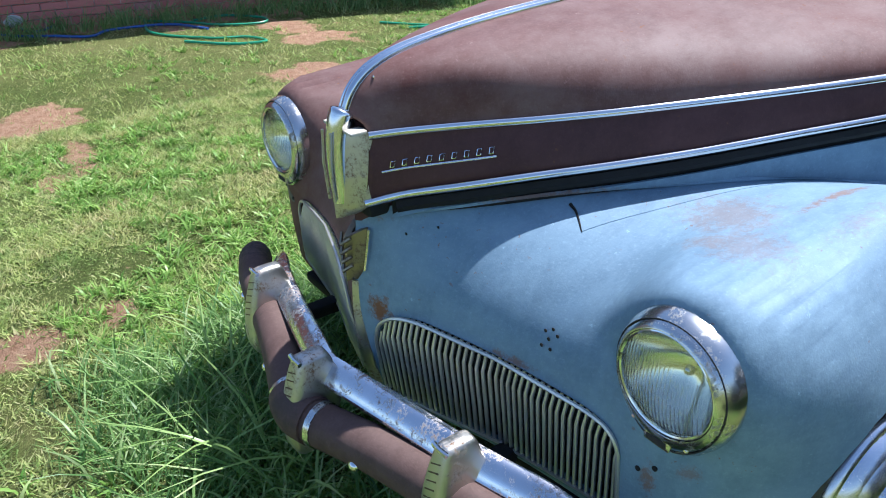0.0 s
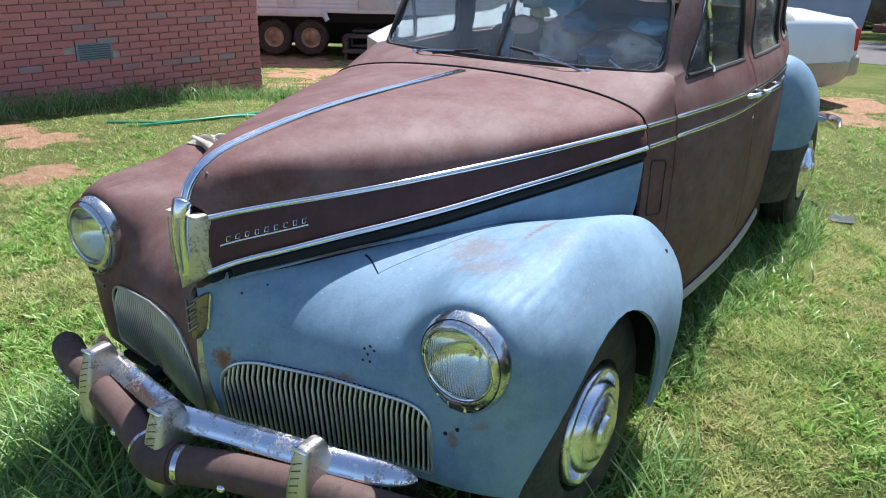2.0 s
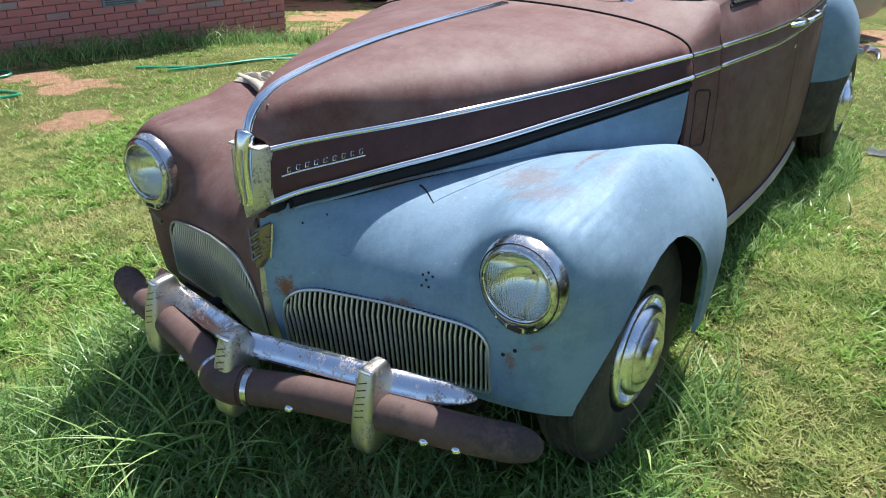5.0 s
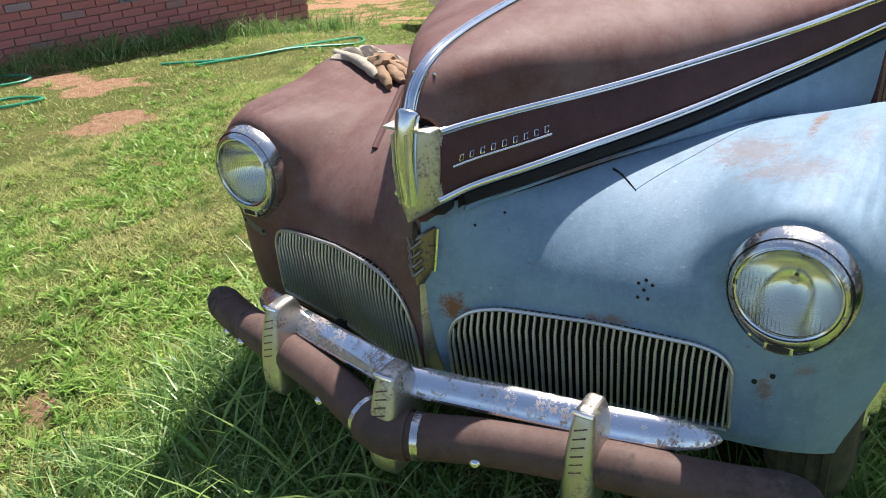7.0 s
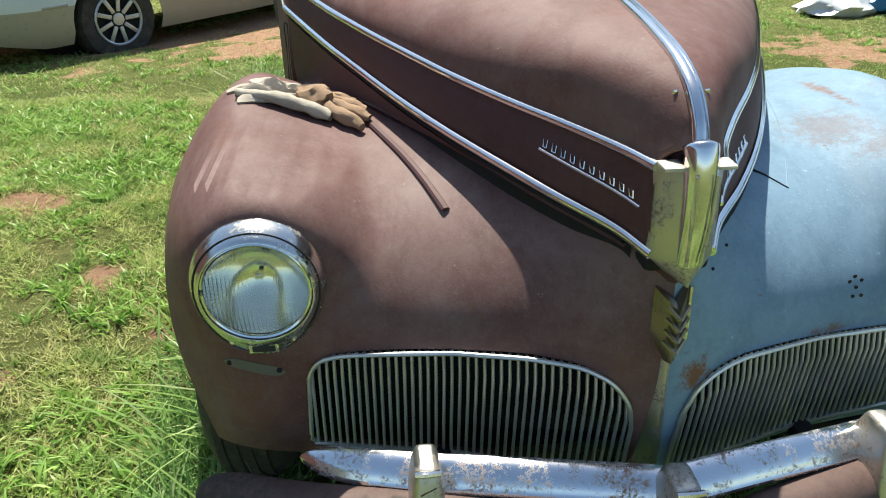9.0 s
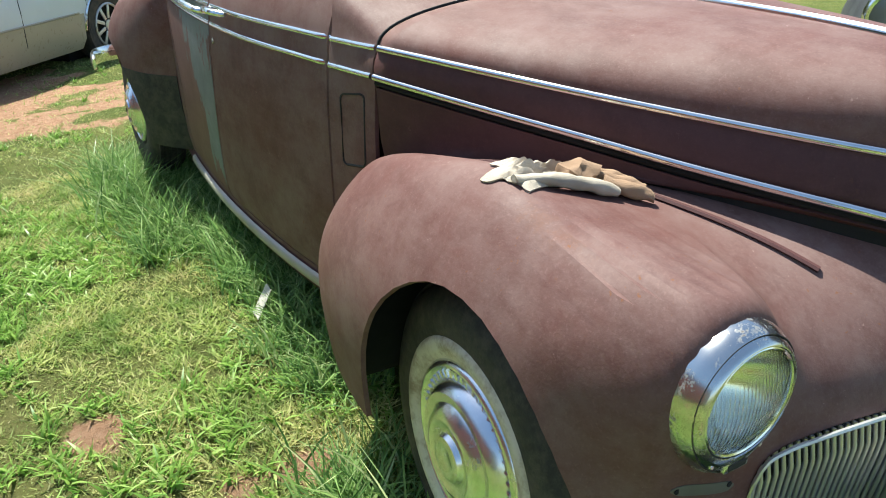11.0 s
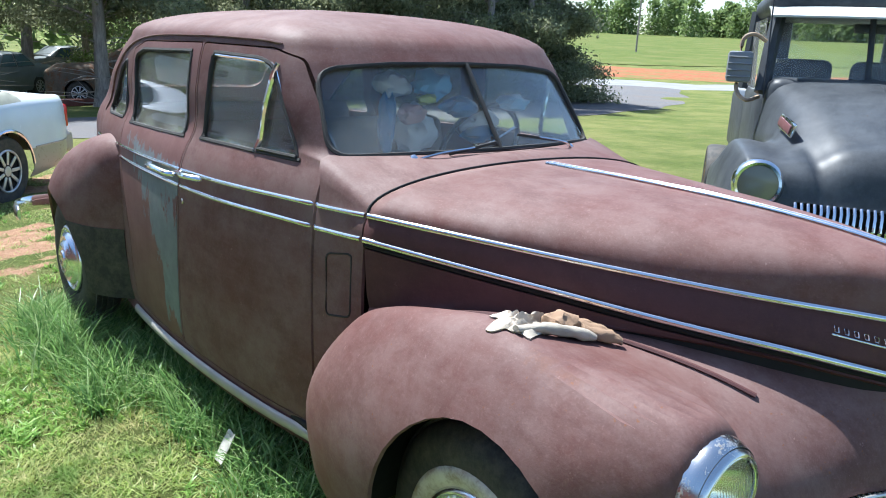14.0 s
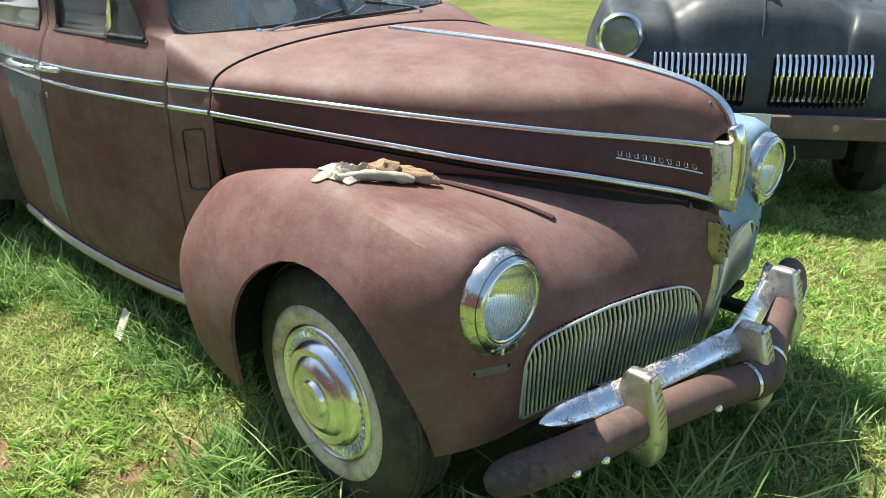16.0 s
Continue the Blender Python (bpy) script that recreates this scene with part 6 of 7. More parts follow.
win = part("window", box((WIN_S + 0.55, -0.03, WIN_Z + 0.55), (1.10, 0.06, 1.10), 0.01), plain("white window paint", (0.52, 0.53, 0.54), 0.5), house, "white-framed window")
part("pane", box((WIN_S + 0.55, 0.003, WIN_Z + 0.57), (1.02, 0.006, 1.0)), plain("dark pane", (0.03, 0.04, 0.05), 0.05), win)
part("sill", box((WIN_S + 0.55, 0.03, WIN_Z - 0.03), (1.2, 0.12, 0.06), 0.008), BRICK_J, win)

# ---- travel trailer ----
TD = np.array([0.860, 0.510, 0.0])
TN = np.array([0.510, -0.860, 0.0])
TO = np.array([-9.25, 9.75, -0.68])
trailer = thing("travel_trailer", "white ribbed aluminium travel trailer with dark stripes", "trailer", Matrix(((TD[0], -TN[0], 0, TO[0]), (TD[1], -TN[1], 0, TO[1]), (0, 0, 1, TO[2]), (0, 0, 0, 1))))
Q = Mat("trailer siding", 0.35)
Q.color(Q.mix(Q.ramp(Q.noise(3, 6, 0.7, (1, 1, 0.25)), (0.45, 0.0), (0.8, 0.5)), (0.74, 0.75, 0.78), (0.56, 0.56, 0.57)))
SIDING = Q.m
prof = []
for k in range(37):
    z = 0.72 + 0.0765 * k
    prof += [(0.0, z), (-0.010, z + 0.02), (-0.010, z + 0.058), (0.0, z + 0.072)]
P = [[(x, y, z) for y, z in prof] for x in np.linspace(-4.0, 5.0, 10)]
part("side", grid_mesh(P), SIDING, trailer, "ribbed white siding")
part("body", box((0.5, 1.26, 2.13), (9.0, 2.44, 2.80), 0.03), SIDING, trailer)
P = []
for z, corner, tip in ((2.06, 5.36, 6.80), (2.40, 5.43, 7.02), (2.76, 5.50, 7.20), (3.05, 5.58, 7.12), (3.25, 5.62, 7.02)):
    P.append([(4.9, 0.0, z), (corner, 0.0, z), (corner + (tip - corner) * 0.8, 0.75, z), (tip, 1.1, z), (tip, 1.35, z), (corner + (tip - corner) * 0.8, 1.7, z), (corner, 2.45, z), (4.9, 2.45, z)])
b = grid_mesh(P, None, False, True)
b.verts.ensure_lookup_table()
b.faces.new(b.verts[:8])
b.faces.new(b.verts[-8:])
bmesh.ops.recalc_face_normals(b, faces=list(b.faces))
over = part("overhang", b, SIDING, trailer, "angled front overhang", smooth=False)
for k in range(15):
    z = 2.10 + 0.0765 * k
    c0, t0 = (float(np.interp(z, (2.06, 2.40, 2.76, 3.05, 3.25), v)) for v in ((5.36, 5.43, 5.50, 5.58, 5.62), (6.80, 7.02, 7.20, 7.12, 7.02)))
    part("overhang_rib", tube([(4.95, -0.003, z), (c0, -0.003, z), (c0 + (t0 - c0) * 0.8, 0.745, z), (t0, 1.095, z)], 0.009, 5), SIDING, over)
DKTRIM, WH = plain("trailer dark trim", (0.03, 0.03, 0.035), 0.4), plain("trailer white trim", (0.68, 0.69, 0.70), 0.4)
for x in (0.01, 3.17):
    part("batten", box((x, -0.018, 1.95), (0.07, 0.02, 2.3), 0.006), WH, trailer, "white awning arm")
part("corner_trim", tube([(5.37, -0.012, 2.06), (5.62, -0.012, 3.25)], 0.022, 6), WH, trailer)
part("skirt", box((-0.75, -0.025, 0.72), (2.7, 0.05, 0.15), 0.03), WH, trailer, "white wheel-arch skirt")
part("skirt_end", tube([(0.50, -0.03, 0.74), (0.60, -0.03, 0.58)], 0.05, 8), WH, trailer)
door = part("door", box((1.54, -0.02, 1.88), (0.68, 0.03, 2.14), 0.03), WH, trailer, "white entry door")
part("door_window", box((1.51, -0.04, 2.55), (0.32, 0.012, 0.70), 0.02), plain("pale door glass", (0.45, 0.52, 0.56), 0.1), door)
part("door_latch", box((1.25, -0.045, 2.02), (0.06, 0.02, 0.13), 0.01), DKTRIM, door)
for x in (1.185, 1.895):
    part("door_jamb", box((x, -0.03, 1.88), (0.025, 0.03, 2.2), 0.006), WH, door)
for x, z, w, h in ((0.345, 2.215, 0.52, 0.44), (3.79, 3.0, 1.06, 0.42)):
    wd = part("window", box((x, -0.02, z), (w, 0.03, h), 0.05), WH, trailer, "small dark trailer window")
    for d in (-0.25, 0.25):
        part("pane", box((x, -0.038, z + d * h * 0.82), (w - 0.08, 0.012, h * 0.36), 0.01), plain("smoked glass", (0.02, 0.022, 0.025), 0.08) if "smoked glass" not in bpy.data.materials else bpy.data.materials["smoked glass"], wd)
for z, h in ((1.72, 0.018), (1.635, 0.05), (1.56, 0.018), (1.46, 0.03)):
    for x0, x1 in ((-0.55, 1.18), (1.91, 5.0)):
        part("stripe", box(((x0 + x1) / 2, -0.014, z), (x1 - x0, 0.012, h)), plain("stripe plum", (0.06, 0.045, 0.07), 0.4) if "stripe plum" not in bpy.data.materials else bpy.data.materials["stripe plum"], trailer)
sw = spline([(-0.74, -0.016, 1.78), (-0.58, -0.016, 1.80), (-0.42, -0.016, 1.68), (-0.36, -0.016, 1.78), (-0.28, -0.016, 1.62), (-0.2, -0.016, 1.68), (-0.02, -0.016, 1.54)], 40)
part("swoosh", tube(sw, 0.028, 6, squash=0.3), bpy.data.materials["stripe plum"], trailer)
for k in range(7):
    part("name_mark", box((3.66 + 0.08 * k, -0.016, 1.97 + 0.012 * (k % 3)), (0.04, 0.012, 0.09 if k else 0.15)), DKTRIM, trailer)
    part("name_mark", box((5.98 + 0.11 * k, 0.235 + 0.066 * k, 3.02), (0.06, 0.02, 0.08 if k else 0.15), m=None), bpy.data.materials["stripe plum"], trailer)
for x, z, w, h in ((-0.26, 2.46, 0.26, 0.20), (-0.66, 1.40, 0.24, 0.42), (-0.2, 1.0, 0.30, 0.40), (0.9, 2.62, 0.16, 0.10)):
    part("hatch", box((x, -0.022, z), (w, 0.03, h), 0.015), WH if z < 1.2 else plain("cream plastic", (0.55, 0.50, 0.40), 0.5) if "cream plastic" not in bpy.data.materials else bpy.data.materials["cream plastic"], trailer)
part("dark_vent", box((-0.13, -0.04, 1.12), (0.13, 0.012, 0.13), 0.005), DKTRIM, trailer)
part("marker_light", box((5.12, -0.03, 2.09), (0.14, 0.03, 0.06), 0.01), plain("amber lens", (0.7, 0.15, 0.02), 0.3), trailer)
for k, (x, l) in enumerate(((3.62, 0.35), (4.34, 1.25), (4.46, 0.75), (4.56, 0.95), (3.86, 0.5), (3.95, 0.25))):
    part("tar_streak", box((x, -0.016, 3.1 - l / 2), (0.018, 0.012, l)), DKTRIM, trailer, "black sealant streak")
RIM = plain("rusty cream rim", (0.42, 0.30, 0.20), 0.7, 0, 0.5, 25)
for x in (-0.48, 0.24):
    tw = part("wheel", bmesh.new(), None, trailer)
    part("tyre", lathe([(-0.2, 0.2), (-0.2, 0.30), (-0.17, 0.34), (-0.03, 0.34), (0, 0.31), (0.0, 0.22), (-0.02, 0.19)], 32, None, Matrix.Translation((x, 0.06, 0.24)) @ pose(0, 0, 0, 0, 0, -90)), RUBBER, tw)
    part("rim", lathe([(-0.02, 0.20), (-0.03, 0.17), (-0.06, 0.15), (-0.05, 0.10), (-0.01, 0.07), (0.0, 0.04), (0.0, 0)], 24, None, Matrix.Translation((x, 0.06, 0.24)) @ pose(0, 0, 0, 0, 0, -90)), RIM, tw)
part("chassis", box((0.5, 1.2, 0.62), (8.8, 2.0, 0.2), 0.02), DARK, trailer)
for k in (0, 1):
    part("step", box((1.45, -0.1 - 0.22 * k, 0.42 - 0.24 * k), (0.7, 0.28, 0.05), 0.01), DKTRIM, trailer)
STEPW = plain("weathered dark boards", (0.09, 0.075, 0.065), 0.9, 0, 0.3, 20, 0.3)
steps = part("wooden_steps", box((1.45, -0.55, 0.10), (0.95, 0.30, 0.05), 0.006), STEPW, trailer, "dark wooden steps below the door")
part("tread", box((1.45, -0.28, 0.34), (0.95, 0.28, 0.05), 0.006), STEPW, steps)
for x in (1.02, 1.88):
    part("stringer", box((x, -0.35, 0.08), (0.05, 0.55, 0.46), 0.006), STEPW, steps)
for k, (x, z, w, h) in enumerate(((0.95, 0.08, 0.22, 0.40), (2.3, 0.05, 0.6, 0.35), (3.2, 0.08, 0.5, 0.45))):
    part("stored_crate", box((x, 0.35, z), (w, 0.5, h), 0.02), STEPW if k else DKTRIM, trailer, "dark crate stored under the trailer")
# made-up board hides the lit grass beyond and darkens the underside
part("axle_shade", box((0.4, 2.2, 0.3), (9.0, 0.06, 0.9), 0.01), DKTRIM, trailer, "dark board added on the far side to shade the underside")
part("support_jack", box((4.5, 0.6, 0.33), (0.12, 0.12, 0.70), 0.01), DKTRIM, trailer)


# ---- other vehicles ----
def road_wheel(parent, at, r, mat_rim, spokes=0, w=0.2, label=""):
    """A modern wheel whose outer face looks along local +x of at."""
    o = part("wheel", bmesh.new(), None, parent, label)
    part("tyre", lathe([(-w, r * 0.62), (-w, r * 0.9), (-w + 0.03, r), (-0.03, r), (0, r * 0.93), (0.004, r * 0.75), (-0.01, r * 0.62)], 36, None, at), RUBBER, o)
    part("rim", lathe([(-0.01, r * 0.63), (-0.004, r * 0.58), (-0.03, r * 0.54), (-0.05, r * 0.30), (-0.012, r * 0.22), (-0.008, 0.0)], 32, None, at), DARK if spokes else mat_rim, o)
    for k in range(spokes):
        a = 2 * math.pi * k / spokes
        part("spoke", box((0, 0, 0), (0.012, r * 0.40, r * 0.10), 0.004, m=at @ pose(0, 0, 0, math.degrees(a)) @ pose(-0.012, r * 0.38, 0)), mat_rim, o)
    if spokes:
        ring = [at @ Vector((-0.006, r * 0.59 * math.cos(a), r * 0.59 * math.sin(a))) for a in np.linspace(0, 2 * math.pi, 37)]
        part("rim_lip", tube([tuple(v) for v in ring], 0.012, 6), mat_rim, o)
        part("hub", lathe([(-0.02, 0.055), (-0.004, 0.05), (0, 0.03), (0, 0)], 16, None, at), mat_rim, o)
    return o


def saloon(name, label, at, L, W, keys, glass_y, paint, glassm, wheels, r=0.33, lower=None, lower_z=0.0, roofm=None, group=""):
    """A closed car: keys are rows of y, bottom, belt, top, top half width as a part of W/2, at stations from nose (0) to tail (L)."""
    car2 = thing(name, label, "car", at, group)
    ky = np.array(keys)
    ys = np.linspace(0, L, 72)
    hw = W / 2
    P = []
    for y in ys:
        zb, zt, zr, wr = (float(np.interp(y, ky[:, 0], ky[:, k])) for k in (1, 2, 3, 4))
        end = min(1.0, 0.80 + 0.20 * math.sin(math.pi / 2 * min(1, y / 0.5)), 0.82 + 0.18 * math.sin(math.pi / 2 * min(1, (L - y) / 0.5)))
        w = hw * end
        P.append([(w * 0.93, y, zb), (w * 0.99, y, zb + 0.10), (w * 1.0, y, zb + (zt - zb) * 0.55), (w * 0.985, y, zt - 0.06), (w * 0.95, y, zt), (w * (0.95 + (wr - 0.95) * 0.5), y, zt + (zr - zt) * 0.5), (w * wr, y, zr - 0.05 * (zr - zt > 0.15) - 0.005), (w * wr * 0.82, y, zr - 0.01), (0, y, zr + 0.015)])
    P = np.array(P)
    full = np.concatenate([P, P[:, -2::-1] * (-1, 1, 1)], 1)
    bm = grid_mesh(full)
    bm.verts.ensure_lookup_table()
    n = full.shape[1]
    bm.faces.new(bm.verts[:n])
    bm.faces.new(bm.verts[-n:])
    bmesh.ops.recalc_face_normals(bm, faces=list(bm.faces))
    arches = [arch(wy, r + 0.0, r + 0.055, -0.2) for wy in wheels]
    for ar in arches:
        score(bm, ar, 0, lambda c: True)
    if lower:
        score(bm, [(-1, lower_z), (L + 1, lower_z), (L + 1, lower_z - 2), (-1, lower_z - 2)], 0, lambda c: True)
    inar = lambda c: any(inside((c.y, c.z), ar) for ar in arches) and abs(c.x) > 0.35
    up = pick(bm, lambda c: not inar(c) and not (lower and c.z < lower_z))
    bo = dress("body", carve(up, [], 0.008), paint, car2)
    if roofm:
        bo.data.materials.append(roofm)
        for f in bo.data.polygons:
            c = f.center
            f.material_index = 1 if c.z > 1.01 and 2.95 < c.y < 4.46 else 0
    if lower:
        dress("lower_body", carve(pick(bm, lambda c: not inar(c) and c.z < lower_z), [], 0.008), lower, car2, "tan lower panels")
    me = bpy.data.meshes.new("t")
    bm.to_mesh(me)
    bv = tree_of(me)
    bpy.data.meshes.remove(me)
    bm.free()
    for s in (1, -1):
        for poly in glass_y:
            pp = rounded(poly, 0.03)
            c = np.mean(pp, 0)
            rings = []
            for f in (1.0, 0.66, 0.33, 0.02):
                rings.append(onto(bv, [(s * 2, c[0] + (a - c[0]) * f, c[1] + (b - c[1]) * f) for a, b in pp], (-s, 0, 0), 0.006))
            g = grid_mesh(rings, None, False, True)
            bmesh.ops.recalc_face_normals(g, faces=list(g.faces))
            part("side_window", g, glassm, car2)
            e = onto(bv, [(s * 2, a, b) for a, b in pp + pp[:1]], (-s, 0, 0), 0.006)
            part("window_trim", tube(e, 0.010, 5), DKTRIM, car2)
        for wy in wheels:
            road_wheel(car2, Matrix.Translation((s * (hw - 0.03), wy, r)) @ pose(0, 0, 0, 0, 0, 0 if s > 0 else 180), r, SILVERP, 9)
    for wy in wheels:
        part("wheel_house", box((0, wy, r + 0.05), (W - 0.5, 2 * r + 0.1, 2 * r), 0.02), DARK, car2)
    return car2, bv


SILVERP = plain("silver wheel paint", (0.55, 0.56, 0.57), 0.35, 0.6)
CARGLASS = Mat("tinted car glass", 0.06).color((0.07, 0.12, 0.14)).m
WHITEP = plain("white car paint", (0.66, 0.70, 0.74), 0.22, 0, 0.04)
TAN = plain("tan car paint", (0.40, 0.36, 0.28), 0.3, 0, 0.06)
VINYL = plain("grey-green vinyl roof", (0.36, 0.36, 0.29), 0.75, 0, 0.1, 40, 0.2)


def frame_at(x, y, dx, dy):
    """A pose whose local +y runs from a car's nose to its tail, lying on the slope."""
    d = Vector((dx, dy, 0)).normalized()
    e = Vector((d.y, -d.x, 0))
    z0, z1 = (float(ground_z(x + k * d.x, y + k * d.y)) for k in (1.0, 4.0))
    k = (z1 - z0) / 3.0
    d = Vector((d.x, d.y, k)).normalized()
    u = e.cross(d)
    return Matrix(((e.x, d.x, u.x, x), (e.y, d.y, u.y, y), (e.z, d.z, u.z, z0 - k), (0, 0, 0, 1)))


# white sedan: its near side runs through the rear wheel at about (-0.3, 7.3)
wd_dir = (0.692, 0.722)
near = Vector((0.722, -0.692))
nose_pt = Vector((-0.29, 7.42)) - 4.08 * Vector(wd_dir) - near * 0.96
keys = [(0, 0.30, 0.72, 0.74, 0.9), (0.4, 0.22, 0.84, 0.88, 0.9), (1.55, 0.20, 0.93, 0.98, 0.9), (2.35, 0.19, 0.95, 1.40, 0.76), (2.8, 0.19, 0.96, 1.455, 0.74), (3.5, 0.19, 0.97, 1.44, 0.74), (4.3, 0.20, 0.99, 1.10, 0.86), (4.55, 0.22, 1.0, 1.03, 0.90), (5.2, 0.28, 0.99, 1.01, 0.90), (5.42, 0.36, 0.86, 0.89, 0.9)]
wc, wbv = saloon("white_sedan", "white and tan full-size sedan with vinyl roof", frame_at(nose_pt.x, nose_pt.y, *wd_dir), 5.42, 1.96, keys,
    [[(2.05, 0.99), (2.42, 1.36), (2.83, 1.40), (2.83, 0.99)], [(2.93, 0.99), (2.93, 1.40), (3.35, 1.39), (3.62, 1.0)], [(3.70, 1.01), (3.45, 1.36), (3.68, 1.30), (4.02, 1.03)]], WHITEP, CARGLASS, (1.02, 4.08), 0.345, TAN, 0.52, VINYL)
for s in (1, -1):
    for y in (2.9, 3.75):
        pp = [(y, z) for z in np.linspace(0.35, 0.97, 10)]
        part("door_gap", tube(onto(wbv, [(s * 2, a, b) for a, b in pp], (-s, 0, 0), 0.0), 0.004, 5), DKTRIM, wc)
    for y in (2.72, 3.62):
        q = onto(wbv, [(s * 2, y - 0.07, 0.86), (s * 2, y + 0.07, 0.86)], (-s, 0, 0), 0.014)
        part("door_handle", tube(q, 0.014, 6, squash=0.8), TRIM, wc, "chrome door handle")
    ring = onto(wbv, [(s * 2, 4.08 + 0.395 * math.cos(a), 0.345 + 0.395 * math.sin(a)) for a in np.linspace(0.05, math.pi - 0.05, 24)], (-s, 0, 0), 0.002)
    part("arch_trim", tube(ring, 0.016, 6), TRIM, wc, "chrome wheel-arch trim")
    for y0, y1 in ((0.4, 0.60), (1.45, 3.62), (4.52, 5.2)):
        rub = onto(wbv, [(s * 2, y, 0.53) for y in np.linspace(y0, y1, 14)], (-s, 0, 0), 0.003)
        part("rub_strip", tube(rub, 0.010, 5), TAN, wc)
    tl = onto(wbv, [(s * 2, 5.36, 0.62), (s * 2, 5.36, 0.90)], (-s, 0, 0), 0.0)
    part("tail_light", box((s * 0.75, 5.32, 0.76), (0.22, 0.12, 0.26), 0.03), plain("red lens", (0.45, 0.01, 0.015), 0.2) if "red lens" not in bpy.data.materials else bpy.data.materials["red lens"], wc, "red tail light")
    pil = onto(wbv, [(s * 2, 2.88, z) for z in np.linspace(0.98, 1.40, 8)], (-s, 0, 0), 0.012)
    part("pillar_trim", tube(pil, 0.03, 6, squash=0.4), TRIM, wc, "bright pillar trim")
part("rear_bumper", box((0, 5.34, 0.47), (1.74, 0.20, 0.24), 0.05, 3), TAN, wc, "tan rear bumper")
b = bmesh.new()
P = []
for y in np.linspace(3.0, 4.45, 14):
    zr = float(np.interp(y, [2.8, 3.5, 4.3, 4.55], [1.462, 1.447, 1.107, 1.037])) + 0.012
    w = 0.98 * float(np.interp(y, [2.8, 3.5, 4.3, 4.55], [0.74, 0.74, 0.86, 0.90]))
    P.append([(x, y, zr - 0.045 * (abs(x) / w) ** 4) for x in np.linspace(-w, w, 13)])
bm = grid_mesh(P)
dress("vinyl_roof", carve(bm, [], 0.012), VINYL, wc, "grey-green vinyl roof cover")

# dark and rusty cars by the trees
GREYP, RUSTP, OLDP = plain("dull silver car paint", (0.16, 0.18, 0.19), 0.35), plain("rusted red car paint", (0.15, 0.05, 0.04), 0.7, 0, 0.4, 10), primer("mossy old car paint", (0.10, 0.085, 0.065), (0.17, 0.13, 0.10), (0.16, 0.07, 0.035), 0.7, 0.5)
mod = [(0, 0.25, 0.66, 0.70, 0.9), (0.3, 0.2, 0.76, 0.80, 0.9), (1.3, 0.2, 0.86, 0.92, 0.9), (1.95, 0.2, 0.90, 1.35, 0.76), (2.9, 0.2, 0.90, 1.36, 0.76), (3.6, 0.22, 0.92, 1.00, 0.88), (4.2, 0.3, 0.90, 0.94, 0.9)]
mg = [[(1.65, 0.94), (1.98, 1.28), (2.35, 1.31), (2.35, 0.94)], [(2.42, 0.94), (2.42, 1.31), (2.85, 1.29), (3.2, 0.96)]]
saloon("parked_coupe", "dull silver two-door car under the trees", frame_at(1.2, 24.9, 0.74, 0.67), 4.2, 1.68, mod, mg, GREYP, CARGLASS, (0.85, 3.35), 0.31, group="old cars under the trees")
saloon("rusted_car", "rusted red car under the trees", frame_at(5.4, 27.8, 0.9, 0.43), 4.3, 1.7, mod, mg, RUSTP, CARGLASS, (0.85, 3.35), 0.31, group="old cars under the trees")
old = [(0, 0.3, 0.86, 0.92, 0.7), (0.25, 0.28, 0.98, 1.08, 0.7), (1.4, 0.28, 1.02, 1.16, 0.72), (1.95, 0.28, 1.04, 1.55, 0.72), (2.5, 0.28, 1.04, 1.66, 0.70), (3.3, 0.28, 1.02, 1.58, 0.70), (4.2, 0.3, 0.95, 1.08, 0.75), (4.8, 0.35, 0.72, 0.80, 0.8)]
og = [[(1.85, 1.10), (2.02, 1.46), (2.45, 1.52), (2.45, 1.10)], [(2.55, 1.10), (2.55, 1.52), (3.1, 1.46), (3.3, 1.12)]]
saloon("derelict_car", "mossy rounded derelict car under the trees", frame_at(3.7, 23.3, 0.95, -0.30), 4.8, 1.75, old, og, OLDP, CARGLASS, (0.85, 3.9), 0.33, group="old cars under the trees")
saloon("derelict_car", "mossy brown derelict car behind the leaning sheet", frame_at(-2.6, 22.6, 0.98, 0.2), 4.8, 1.75, old, og, OLDP, CARGLASS, (0.85, 3.9), 0.33, group="old cars under the trees")
saloon("derelict_car", "dark derelict car deep under the trees", frame_at(4.6, 34.0, 0.98, 0.2), 4.4, 1.7, mod, mg, GREYP, CARGLASS, (0.85, 3.35), 0.31, group="old cars under the trees")
b = prism([(-1.85, -0.05), (-0.25, -0.05), (-0.15, 1.22), (-1.95, 1.20)], 1, 0, 0.03)
for v in b.verts:
    y = 16.9 + 0.28 * (v.co.x + 1.0) + 0.18 * v.co.z + v.co.y
    v.co = Vector((v.co.x, y, v.co.z + float(ground_z(v.co.x, y))))
tagged(part("metal_sheet", b, plain("galvanised sheet", (0.30, 0.33, 0.37), 0.45, 0.3, 0.15, 6), smooth=False), "grey metal sheet leaning by the drive", "metal sheet")
for k, (x, y, l) in enumerate(((2.4, 21.3, 3.6), (4.6, 22.0, 2.6), (0.6, 20.9, 1.8))):
    tagged(part("rusty_beam", box((x, y, float(ground_z(x, y)) + 0.09), (l, 0.22, 0.18), 0.02, m=pose(0, 0, 0, 0, 0, 12 - 8 * k)), RUSTP), "long rusty red beam lying by the drive", "beam", "beams by the drive")

